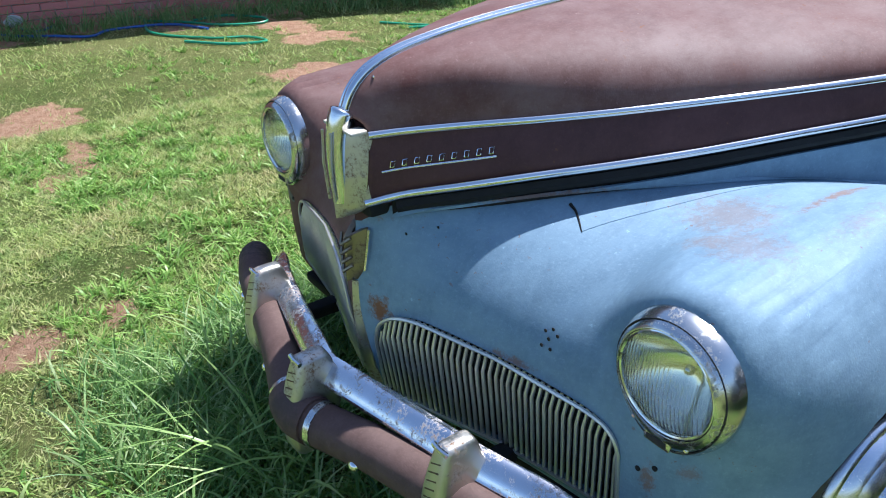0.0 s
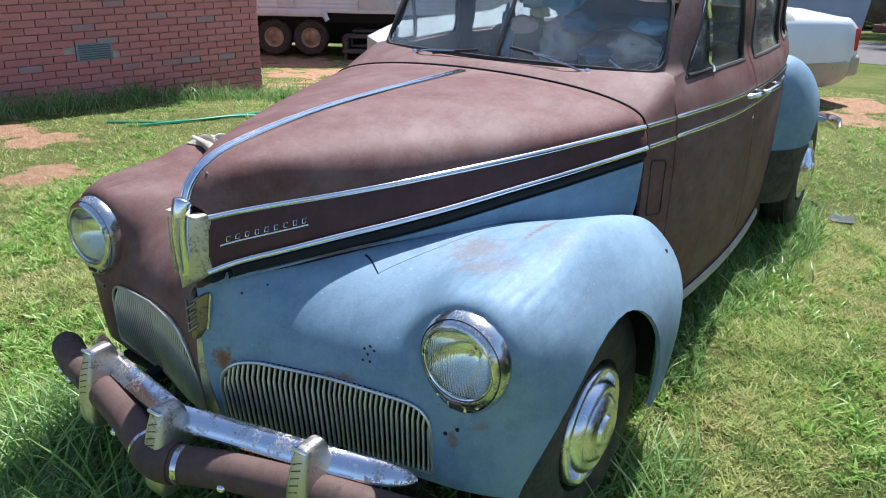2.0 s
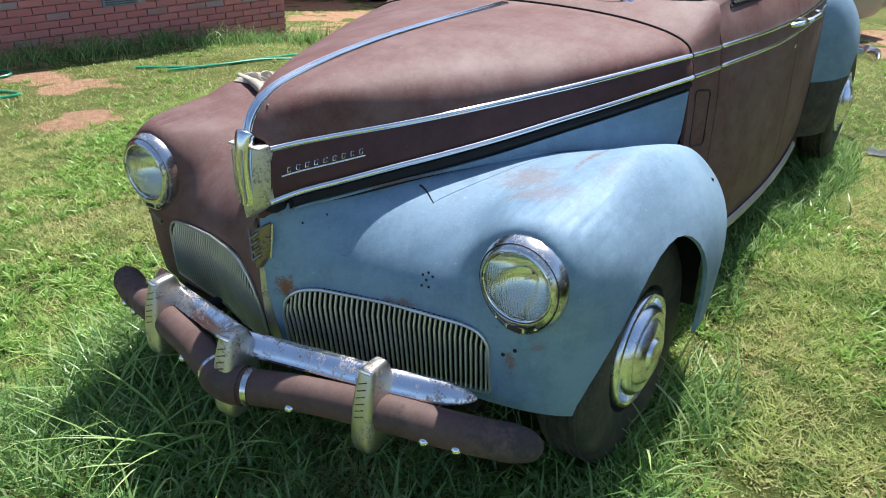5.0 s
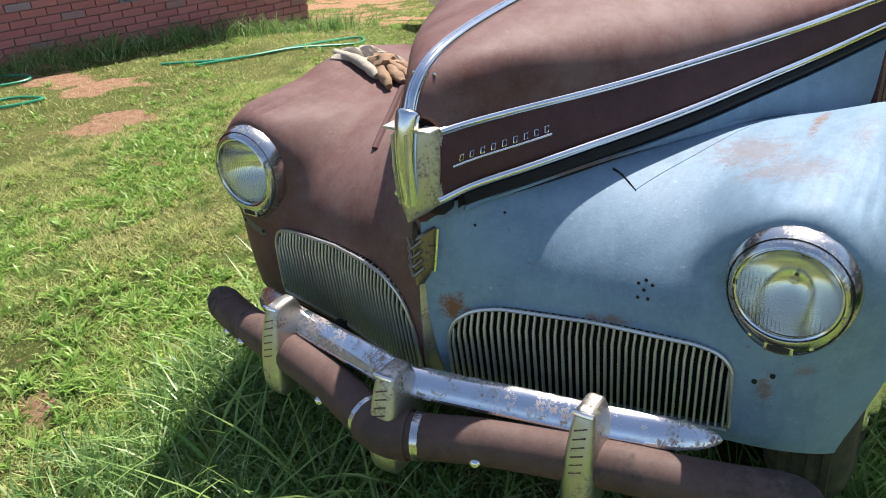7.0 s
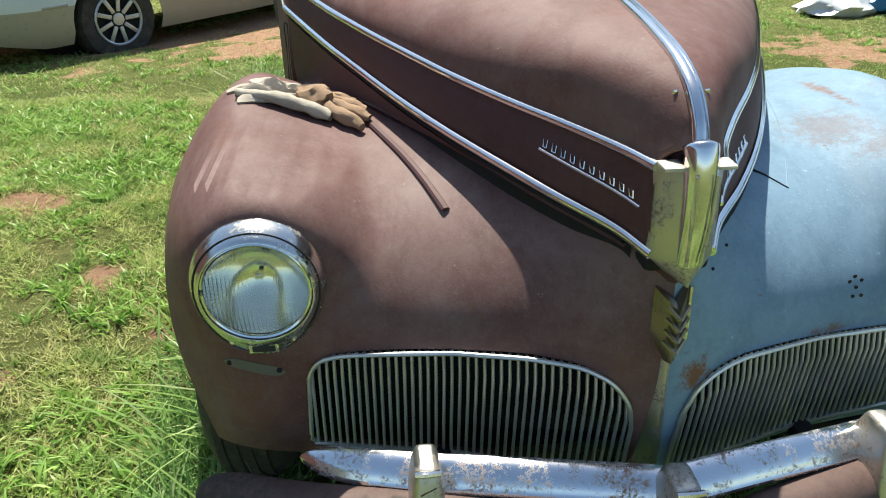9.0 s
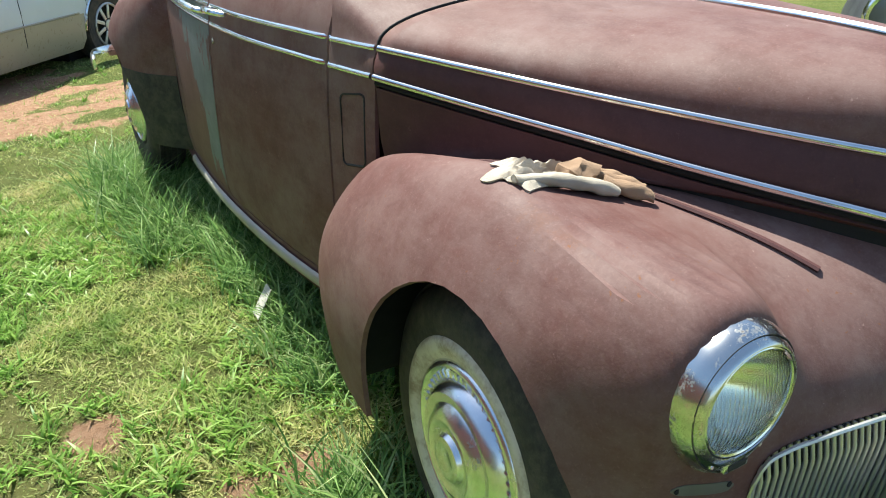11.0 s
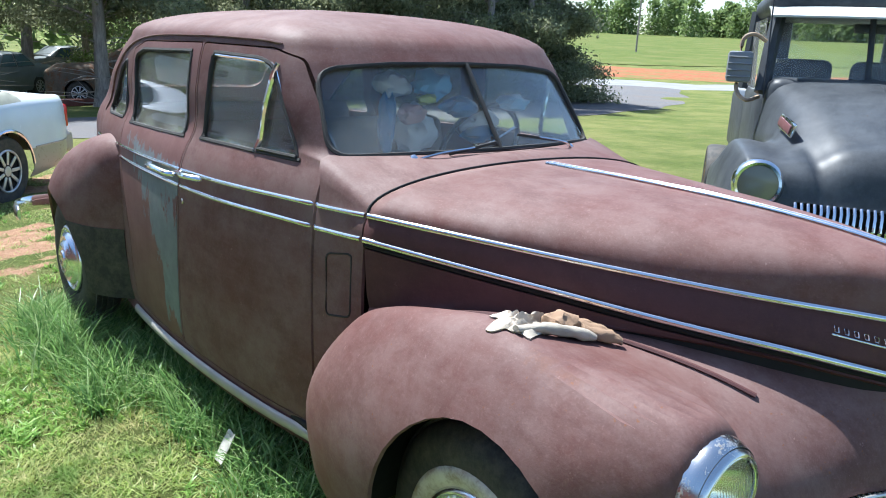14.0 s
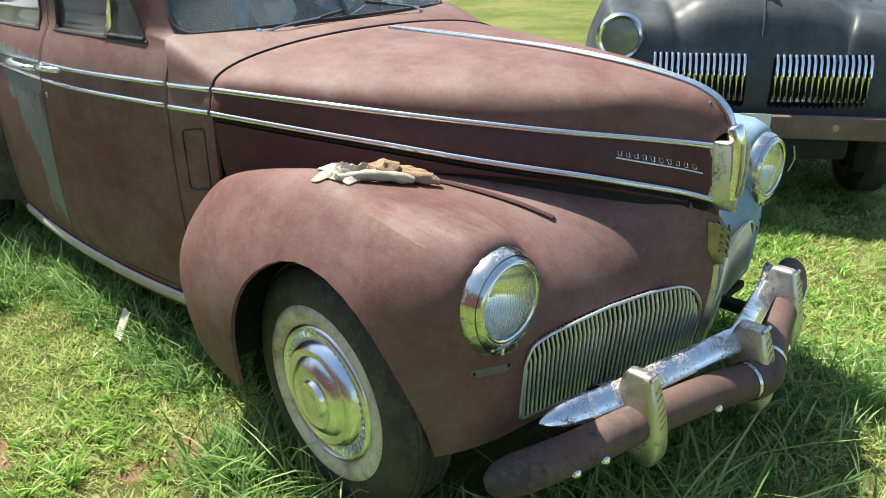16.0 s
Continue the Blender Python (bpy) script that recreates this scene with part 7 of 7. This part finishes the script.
# ---- black pickup ----
TM = Matrix(((0.553, 0.833, 0, 2.043), (-0.833, 0.553, 0, 0.233), (0, 0, 1, 0.0), (0, 0, 0, 1)))
truck = thing("pickup_truck", "flat black old pickup with chrome twin grilles", "truck", TM)
st = [  # back from the front, fender crest, hood top, hood half width, outer half width
    (0.00, 0.86, 0.90, 0.40, 0.785), (0.025, 0.93, 0.99, 0.42, 0.80), (0.08, 0.99, 1.07, 0.44, 0.815), (0.20, 1.03, 1.13, 0.46, 0.835), (0.45, 1.05, 1.22, 0.49, 0.855), (0.75, 1.04, 1.30, 0.53, 0.86), (1.05, 0.98, 1.355, 0.57, 0.86), (1.30, 0.88, 1.385, 0.60, 0.85)]
P = []
sy = np.linspace(0, 1, 34) ** 1.6 * 1.30
for y in sy:
    c, h, w, o = (float(tab(y, [s[0] for s in st], [s[k] for s in st])) for k in (1, 2, 3, 4))
    pts = [(o * 0.97, y, 0.40), (o, y, 0.62), (o * 0.985, y, 0.80), (o * 0.90, y, c - 0.035), (0.70, y, c), (0.58, y, c - 0.012), (w + 0.01, y, c - 0.03 + 0.3 * (h - c)), (w * 0.9, y, h - 0.10), (w * 0.62, y, h - 0.03), (0.0, y, h)]
    P.append(spline(pts, 40))
P = np.array(P)
full = np.concatenate([P, P[:, -2::-1] * (-1, 1, 1)], 1)
bm = grid_mesh(full)
bmesh.ops.recalc_face_normals(bm, faces=list(bm.faces))
tarch = arch(0.55, 0.36, 0.40, -0.2)
score(bm, tarch, 0, lambda c: abs(c.x) > 0.7)
dress("front_body", carve(pick(bm, lambda c: not (abs(c.x) > 0.7 and inside((c.y, c.z), tarch))), [], 0.01), BLACK, truck, "flat black hood and wings")
bm.free()
# front panel, bowed forward in the middle
rimz = full[0]
top = np.array([(x, z) for x, _, z in rimz if z > 0.6])
P = []
for x in np.linspace(-0.77, 0.77, 60):
    zt = float(np.interp(x, top[::-1][:, 0], top[::-1][:, 1])) if top[0][0] > top[-1][0] else float(np.interp(x, top[:, 0], top[:, 1]))
    zt = max(0.80, min(zt, 0.905))
    P.append([(x, -0.05 * (1 - (x / 0.84) ** 2) * math.sin(math.pi * f * 0.9 + 0.1), 0.42 + (zt + 0.004 - 0.42) * f) for f in np.linspace(0, 1, 14)])
bm = grid_mesh(P)
bmesh.ops.recalc_face_normals(bm, faces=list(bm.faces))
TG = [rounded([(s * 0.055, 0.585), (s * 0.060, 0.825), (s * 0.50, 0.838), (s * 0.51, 0.60)], 0.015) for s in (1, -1)]
for g in TG:
    score(bm, g, 1, lambda c: True)
dress("front_panel", carve(pick(bm, lambda c: not any(inside((c.x, c.z), g) for g in TG)), [], 0.01), BLACK, truck)
bm.free()
# near-black slab supplies the shade behind the chrome bars
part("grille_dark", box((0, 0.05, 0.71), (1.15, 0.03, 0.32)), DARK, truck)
BRIGHT = chrome("bright chrome bars", 0.85)
for s in (1, -1):
    for k in range(16):
        x = s * (0.075 + 0.028 * k)
        y0 = -0.05 * (1 - (x / 0.84) ** 2)
        part("grille_bar", tube([(x, y0 + 0.010, 0.588), (x, y0 - 0.012, 0.62), (x, y0 - 0.018, 0.74), (x, y0 - 0.008, 0.805), (x, y0 + 0.02, 0.832)], 0.009, 8), BRIGHT, truck)
    hl = part("headlamp", bmesh.new(), None, truck, "headlamp with chrome rim")
    cm = Matrix.Translation((s * 0.67, 0.025, 0.905)) @ pose(0, 0, 0, 0, 0, -90)
    part("rim", lathe([(-0.10, 0.105), (0.0, 0.118), (0.035, 0.118), (0.05, 0.105), (0.046, 0.092)], 36, None, cm), BRIGHT, hl)
    part("lens", lathe([(0.040, 0.096), (0.058, 0.06), (0.064, 0.02), (0.064, 0)], 32, None, cm), Mat("milky lens", 0.15).color((0.22, 0.21, 0.16)).m if s > 0 else bpy.data.materials["milky lens"], hl)
    part("name_plate", box((s * 0.515, 0.55, 1.145), (0.018, 0.32, 0.075), 0.008, m=pose(0, 0, 0, 6, s * -12, s * -7)), BRIGHT, truck, "chrome plate with red panel")
    part("plate_panel", box((s * 0.526, 0.55, 1.145), (0.012, 0.27, 0.045), 0.004, m=pose(0, 0, 0, 6, s * -12, s * -7)), plain("dull red enamel", (0.13, 0.055, 0.055), 0.45) if "dull red enamel" not in bpy.data.materials else bpy.data.materials["dull red enamel"], truck)
    w = road_wheel(truck, Matrix.Translation((s * 0.80, 0.55, 0.36)) @ pose(0, 0, 0, 0, 0, 0 if s > 0 else 180), 0.36, RIM, 0, 0.18)
    w = road_wheel(truck, Matrix.Translation((s * 0.80, 3.3, 0.36)) @ pose(0, 0, 0, 0, 0, 0 if s > 0 else 180), 0.36, RIM, 0, 0.18)
    part("wheel_house", box((s * 0.62, 0.62, 0.50), (0.12, 0.9, 0.6), 0.03), DARK, truck)
    # mirror
    mir = part("mirror", box((s * 0.74, 1.42, 1.42), (0.15, 0.07, 0.19), 0.02), plain("grey mirror shell", (0.20, 0.21, 0.22), 0.4) if "grey mirror shell" not in bpy.data.materials else bpy.data.materials["grey mirror shell"], truck, "ribbed grey mirror on a bent arm")
    part("mirror_arm", tube(spline([(s * 0.60, 1.45, 1.58), (s * 0.68, 1.42, 1.62), (s * 0.74, 1.42, 1.58), (s * 0.74, 1.42, 1.42), (s * 0.74, 1.42, 1.28), (s * 0.68, 1.36, 1.22), (s * 0.60, 1.46, 1.24)], 30), 0.013, 7), RIM, mir)
    for k in range(4):
        part("mirror_rib", tube([(s * 0.74 - 0.07, 1.382, 1.36 + 0.04 * k), (s * 0.74 + 0.07, 1.382, 1.36 + 0.04 * k)], 0.006, 5), bpy.data.materials["grey mirror shell"], mir)
part("bumper", box((0, -0.115, 0.508), (1.49, 0.05, 0.115), 0.02, 2), primer("rusty brown bumper board", (0.13, 0.085, 0.07), (0.19, 0.13, 0.11), (0.16, 0.08, 0.05), 0.6, 0.55), truck, "rusty brown flat bumper")
for s in (-1, 1):
    part("bumper_bolt", lathe([(0, 0.018), (0.008, 0.014), (0.01, 0.0)], 12, None, Matrix.Translation((s * 0.36, -0.14, 0.512)) @ pose(0, 0, 0, 0, 0, -90)), RIM, truck)
    part("bumper_iron", box((s * 0.40, 0.05, 0.50), (0.05, 0.30, 0.06), 0.01), DARK, truck)
plate = part("number_plate", box((-0.088, -0.150, 0.4975), (0.305, 0.008, 0.155), 0.006), plain("white plate", (0.62, 0.62, 0.60), 0.4), truck, "white plate with orange bars")
for k in range(6):
    part("plate_mark", box((-0.183 + 0.036 * k, -0.156, 0.500), (0.022, 0.004, 0.066), 0.003), plain("orange plate mark", (0.45, 0.12, 0.04), 0.5) if k == 0 else bpy.data.materials["orange plate mark"], plate)
part("hood_ornament", lathe([(0, 0.0), (0.0, 0.030), (0.02, 0.028), (0.03, 0.018), (0.07, 0.014), (0.11, 0.010), (0.13, 0.0)], 14, None, Matrix.Translation((0, 0.12, 1.085)) @ pose(0, 0, 0, 0, -90, 0)), plain("pale pot metal", (0.45, 0.46, 0.47), 0.4, 0.5), truck, "upright pale hood ornament")
part("hood_ridge", tube([(0, -0.005, 0.915), (0, 0.02, 1.0), (0, 0.08, 1.073), (0, 0.2, 1.133), (0, 0.45, 1.222), (0, 0.75, 1.302), (0, 1.05, 1.356)], 0.006, 6), BLACK, truck)
# cab
part("cowl", box((0, 1.42, 0.95), (1.14, 0.34, 0.84), 0.08, 3), BLACK, truck)
cab = part("cab", box((0, 2.10, 0.85), (1.20, 1.30, 0.92), 0.10, 3), BLACK, truck, "flat black cab")
part("cab_roof", box((0, 2.12, 1.825), (1.20, 1.28, 0.17), 0.08, 4), BLACK, truck)
for s in (1, -1):
    part("windscreen_pillar", tube(spline([(s * 0.59, 1.40, 1.27), (s * 0.565, 1.50, 1.55), (s * 0.53, 1.60, 1.79)], 10), 0.045, 8), BLACK, truck)
    part("rear_pillar", tube([(s * 0.59, 2.70, 1.24), (s * 0.56, 2.68, 1.81)], 0.07, 8), BLACK, truck)
    g = prism([(s * 0.02, 1.32), (s * 0.02, 1.75), (s * 0.49, 1.75), (s * 0.55, 1.32)], 1, 0, 0.006)
    for v in g.verts:
        v.co.y += 1.40 + (v.co.z - 1.32) * 0.38
    bmesh.ops.recalc_face_normals(g, faces=list(g.faces))
    pn = part("windscreen_pane", g, GLASS, truck, smooth=False)
    pn.visible_shadow = False
    g = prism([(1.55, 1.27), (1.72, 1.73), (2.60, 1.73), (2.63, 1.27)], 0, s * 0.59, s * 0.596)
    pn = part("side_pane", g, GLASS, truck, smooth=False)
    pn.visible_shadow = False
part("screen_divider", tube([(0, 1.395, 1.31), (0, 1.57, 1.76)], 0.018, 8), BLACK, truck)
for s in (1, -1):
    part("rear_post", box((s * 0.40, 2.74, 1.51), (0.16, 0.05, 0.56), 0.02), BLACK, truck)
    part("seat_back", box((s * 0.29, 2.35, 1.31), (0.46, 0.14, 0.34), 0.06, 3), DARK, truck, "dark seat back")
part("rear_sill", box((0, 2.74, 1.24), (1.16, 0.06, 0.12), 0.02), BLACK, truck)
vz = []
for x in np.linspace(-0.60, 0.60, 25):
    bow = 0.16 * (1 - (x / 0.60) ** 2)
    vz.append([(x, 1.62 - bow, 1.80), (x, 1.52 - bow, 1.79), (x, 1.40 - bow, 1.735)])
bm = grid_mesh(vz)
bmesh.ops.recalc_face_normals(bm, faces=list(bm.faces))
dress("sun_visor", carve(bm, [], 0.012), plain("pale visor paint", (0.55, 0.58, 0.57), 0.35), truck, "pale outside sun visor")
part("inner_mirror", box((0.03, 1.62, 1.68), (0.24, 0.02, 0.06), 0.01), DARK, truck)
for k, (x0, x1) in enumerate(((0.06, 0.26), (0.34, 0.56))):
    part("wiper", tube([(x0 + 0.04, 1.40 + 0.10, 1.55), (x1 - 0.04, 1.395, 1.34)], 0.007, 5), DKTRIM, truck)
part("aerial", tube([(-0.58, 1.35, 1.24), (-0.60, 1.42, 2.0), (-0.64, 1.5, 2.8)], 0.005, 5), DKTRIM, truck)
part("bed", box((0, 3.9, 0.85), (1.12, 2.2, 0.55), 0.04), BLACK, truck)
part("chassis", box((0, 2.2, 0.42), (0.9, 4.6, 0.16), 0.03), DARK, truck)
part("engine_block", box((0, 0.75, 0.68), (0.7, 1.1, 0.45), 0.05), DARK, truck)
part("tow_cord", tube(spline([(0.20, -0.10, 0.41), (0.21, -0.10, 0.34), (0.19, -0.10, 0.28)], 10), 0.004, 5), WHITEWALL, truck)

# ---- drive, road, field ----
Q = Mat("grey gravel", 0.95, 0.0, 0.15)
Q.color(Q.mix(Q.ramp(Q.noise(0.5, 5), (0.4, 0.0), (0.7, 0.6)), Q.ramp(Q.noise(40, 5, 0.8), (0.3, (0.09, 0.09, 0.095)), (0.7, (0.22, 0.22, 0.225))), (0.19, 0.15, 0.12)))
Q.bump(Q.noise(60, 4, 0.8), 0.8, 0.02)
GRAVEL = Q.m


def ribbon(name, pts, width, mat, label, cat, lift=0.02, n=80):
    c = spline(pts, n)
    t = np.gradient(c, axis=0)
    t /= np.linalg.norm(t, axis=1)[:, None]
    s = np.c_[-t[:, 1], t[:, 0]]
    P = []
    for i in range(n):
        row = []
        for f in np.linspace(-0.5, 0.5, 9):
            x, y = c[i] + s[i] * width * f * (1 + 0.06 * math.sin(i * 0.9 + 9 * f))
            row.append((x, y, float(ground_z(x, y)) + lift * (1.2 - abs(f) * 2) - 0.0))
        P.append(row)
    return tagged(part(name, grid_mesh(P), mat), label, cat, kind="structure")


ribbon("gravel_drive", [(-22, 14.6), (-8, 15.2), (1.5, 15.3), (10, 15.4), (18, 16.5), (26, 20.0), (34, 26.0)], 4.6, GRAVEL, "grey gravel drive past the trees", "drive", 0.04)
ribbon("road", [(14, 56), (26, 40), (36, 26.5), (46, 13), (60, -6)], 6.0, plain("pale asphalt", (0.24, 0.24, 0.24), 0.9, 0, 0.15, 5), "pale sunlit asphalt road", "road", 0.03)
Q = Mat("red clay bank", 0.95, 0.0, 0.08)
Q.color(Q.mix(Q.ramp(Q.noise(0.6, 6, 0.75), (0.46, 0.0), (0.62, 0.8)), Q.ramp(Q.noise(3, 5), (0.3, (0.27, 0.085, 0.042)), (0.7, (0.36, 0.15, 0.085))), (0.15, 0.17, 0.06)))
ribbon("clay_bank", [(22, 66), (34, 49), (44, 35), (54, 21.5), (68, 2)], 12.0, Q.m, "strip of bare red clay beside the road", "clay", 0.06)
Q = Mat("crop field", 0.95, 0.0, 0.08)
Q.color(Q.ramp(Q.noise(0.25, 6, 0.7), (0.3, (0.075, 0.110, 0.026)), (0.5, (0.115, 0.140, 0.038)), (0.75, (0.18, 0.165, 0.065))))
Q.bump(Q.noise(6, 4), 0.5, 0.1)
ribbon("crop_field", [(30, 240), (90, 150), (150, 85), (240, 10)], 190.0, Q.m, "wide green crop field rising to woods", "field", 0.25, 40)

# ---- trees ----
BARK = Mat("grey brown bark", 0.95)
BARK.color(BARK.ramp(BARK.noise(18, 6, 0.7, (1, 1, 0.2)), (0.3, (0.16, 0.135, 0.12)), (0.7, (0.40, 0.35, 0.31))))
BARK.bump(BARK.noise(30, 5, 0.8, (1, 1, 0.15)), 1.0, 0.03)
BARK = BARK.m
NEEDLE = leafy("dark cedar foliage", (0.15, 0.17, 0.095), (0.24, 0.26, 0.15), (0.36, 0.36, 0.22), 0.6, 0.55)
BROAD = leafy("broadleaf foliage", (0.12, 0.18, 0.06), (0.20, 0.27, 0.10), (0.31, 0.37, 0.15), 0.5, 0.55)


def leaf_mesh(name, centres, size, r):
    """Small bent leaf sprays round the given centres, in one mesh."""
    n = len(centres)
    c = np.array(centres)
    u = r.normal(size=(n, 3))
    u /= np.linalg.norm(u, axis=1)[:, None]
    w = np.cross(u, r.normal(size=(n, 3)))
    w /= np.linalg.norm(w, axis=1)[:, None]
    s = (size * r.uniform(0.6, 1.4, n))[:, None]
    V = np.stack([c - u * s, c + w * s * 0.45, c + u * s, c - w * s * 0.45], 1).reshape(-1, 3)
    me = bpy.data.meshes.new(name)
    me.vertices.add(n * 4)
    me.vertices.foreach_set("co", V.ravel())
    me.loops.add(n * 4)
    me.loops.foreach_set("vertex_index", np.arange(n * 4, dtype=np.int32))
    me.polygons.add(n)
    me.polygons.foreach_set("loop_start", np.arange(n, dtype=np.int32) * 4)
    me.update(calc_edges=True)
    return me


def tree(seed, h, spread, bare_to, leaves, mat, size, label, fork=False):
    """A tapered trunk with limbs and a crown of leaf sprays along them."""
    r = np.random.RandomState(seed)
    t = thing("tree", label, "tree", None, "trees along the drive")
    bm = bmesh.new()
    lean = r.normal(0, 0.03, 2)
    rad = 0.016 * h + 0.06
    stems = [[(0, 0, -0.2), (0.04, 0, h * 0.15), (lean[0] * h * 0.5, lean[1] * h * 0.5, h * 0.5), (lean[0] * h, lean[1] * h, h)]]
    if fork:
        stems.append([(0.1, 0, 0.3), (0.35, 0.1, h * 0.15), (0.8, 0.2, h * 0.5), (1.1, 0.4, h * 0.9)])
    cent = []
    for q in stems:
        p = spline(q, 16)
        tube(p, np.linspace(rad, 0.03, 16) * (1 + 0.5 * np.exp(-np.linspace(0, 16, 16))), 9, bm)
        for k in range(34):
            f = r.uniform(bare_to, 0.97)
            o = p[int(f * 15)]
            a = r.uniform(0, 2 * math.pi)
            ln = spread * (1.05 - 0.75 * max(0, (f - bare_to) / (1 - bare_to))) * r.uniform(0.6, 1.15)
            d = np.array([math.cos(a), math.sin(a), r.uniform(-0.12, 0.35)])
            e = o + d * ln
            m = o + d * ln * 0.5 + np.array([0, 0, 0.12 * ln])
            tube(spline([o, m, e], 6), np.linspace(0.035, 0.008, 6), 5, bm)
            for g in np.linspace(0.25, 1.05, int(leaves / 34 / 9)):
                c = o + (e - o) * g
                cent += list(c + r.normal(0, 1, (9, 3)) * np.array([0.24, 0.24, 0.17]) * (0.5 + 0.16 * spread))
        for k in range(40):
            f = r.uniform(0.10, min(0.95, bare_to + 0.25))
            o = p[int(f * 15)]
            a = r.uniform(0, 2 * math.pi)
            ln = r.uniform(0.6, 1.8)
            d = np.array([math.cos(a), math.sin(a), r.uniform(-0.2, 0.35)])
            tube(spline([o, o + d * ln * 0.5 + r.normal(0, 0.08, 3), o + d * ln + r.normal(0, 0.15, 3)], 6), np.linspace(0.022, 0.004, 6), 5, bm)
    part("trunk", bm, BARK, t, "grey-brown trunk with dead lower limbs")
    dress("crown", leaf_mesh("crown", cent, size, r), mat, t, smooth=False)
    return t


kinds = [tree(11, 11.0, 3.0, 0.40, 26000, NEEDLE, 0.062, "tall dark cedar with bare lower trunk"), tree(12, 9.5, 2.6, 0.10, 32000, NEEDLE, 0.062, "dark bushy cedar beside the gravel drive"), tree(13, 12.0, 3.2, 0.42, 24000, NEEDLE, 0.062, "tall dark cedar with forked grey trunk", True), tree(14, 10.0, 3.4, 0.26, 22000, BROAD, 0.07, "leafy green tree among the dark cedars")]
r = np.random.RandomState(8)
home = [(1.4, 22.2), (-8.5, 27.5), (4.6, 21.2), (-3.0, 27.0)]
for k, (t, (x, y)) in enumerate(zip((kinds[2], kinds[1], kinds[0], kinds[3]), home)):
    t.matrix_world = pose(x, y, float(ground_z(x, y)), 0, 0, 40 * k)
places = [(6.9, 20.6, 0), (9.5, 22.5, 1), (16.6, 18.9, 1), (18.6, 19.0, 1), (20.6, 19.2, 1), (13.6, 20.0, 1), (19.6, 20.6, 1), (17.4, 20.4, 1), (12.5, 21.5, 1), (15.0, 21.0, 0), (18.0, 21.5, 1), (20.5, 21.0, 1), (8.0, 26.5, 3), (4.5, 28.5, 0), (0.5, 28.0, 1), (-4.5, 28.5, 0), (-1.5, 31.5, 3), (11.5, 27.5, 0), (15.0, 26.5, 2), (-12.0, 25.0, 1), (-6.0, 23.5, 0), (-10.5, 22.5, 3), (7.0, 32.5, 1), (2.0, 34.5, 0), (-15, 24, 0), (19.0, 26.5, 3), (22.5, 24.5, 1), (12.0, 33.0, 1), (17.0, 32.0, 0), (-8.0, 33.0, 1), (24.0, 29.0, 1)]
for x, y, k in places:
    x, y = x + r.uniform(-0.4, 0.4), y + r.uniform(-0.4, 0.4)
    s = r.uniform(0.85, 1.2)
    copy_thing(kinds[k], pose(x, y, float(ground_z(x, y)) - 0.05, 0, 0, r.uniform(0, 360)) @ Matrix.Diagonal((s, s, s, 1)))
# woods behind, and the far tree line across the field
c = []
for _ in range(30000):
    x, y, z = r.uniform(-45, 34), r.uniform(38, 50), abs(r.normal(0, 1)) * 5.0 + r.uniform(0, 5)
    c.append((x, y, z - 1.2))
tagged(dress("deep_woods", leaf_mesh("deep_woods", c, 0.34, r), BROAD, smooth=False), "dense dark woods behind the trees", "woods", kind="stuff")
c = []
for k in range(130):
    a = r.uniform(0, 1)
    cx, cy = 110 + a * 190 + r.normal(0, 7), 262 - a * 235 + r.normal(0, 7)
    hh = r.uniform(7, 13) * (1.55 if r.uniform() < 0.15 else 1.0)
    gz0 = float(ground_z(cx, cy))
    wdt = r.uniform(3.5, 6.0)
    for _ in range(620):
        f = r.uniform(0, 1)
        w2 = wdt * (1 - 0.55 * f ** 2)
        c.append((cx + r.normal(0, 0.5) * w2, cy + r.normal(0, 0.5) * w2, gz0 + hh * f))
tagged(dress("far_tree_line", leaf_mesh("far_tree_line", c, 0.62, r), BROAD, smooth=False), "hazy far tree line beyond the field", "woods", kind="stuff")
px, py = 75.8, 57.7
tagged(part("utility_pole", tube([(px, py, float(ground_z(px, py)) - 0.5), (px, py, float(ground_z(px, py)) + 9.5)], 0.11, 8), BARK), "thin wooden utility pole in the field", "pole")

# ---- wall bricks, last ----
for x, z, w in BRICKS[0]:
    o = new("brick", brick_me)
    o.parent = wall
    o.location = (x, 0.0 + 0.0015 * math.sin(x * 37 + z * 91), z)
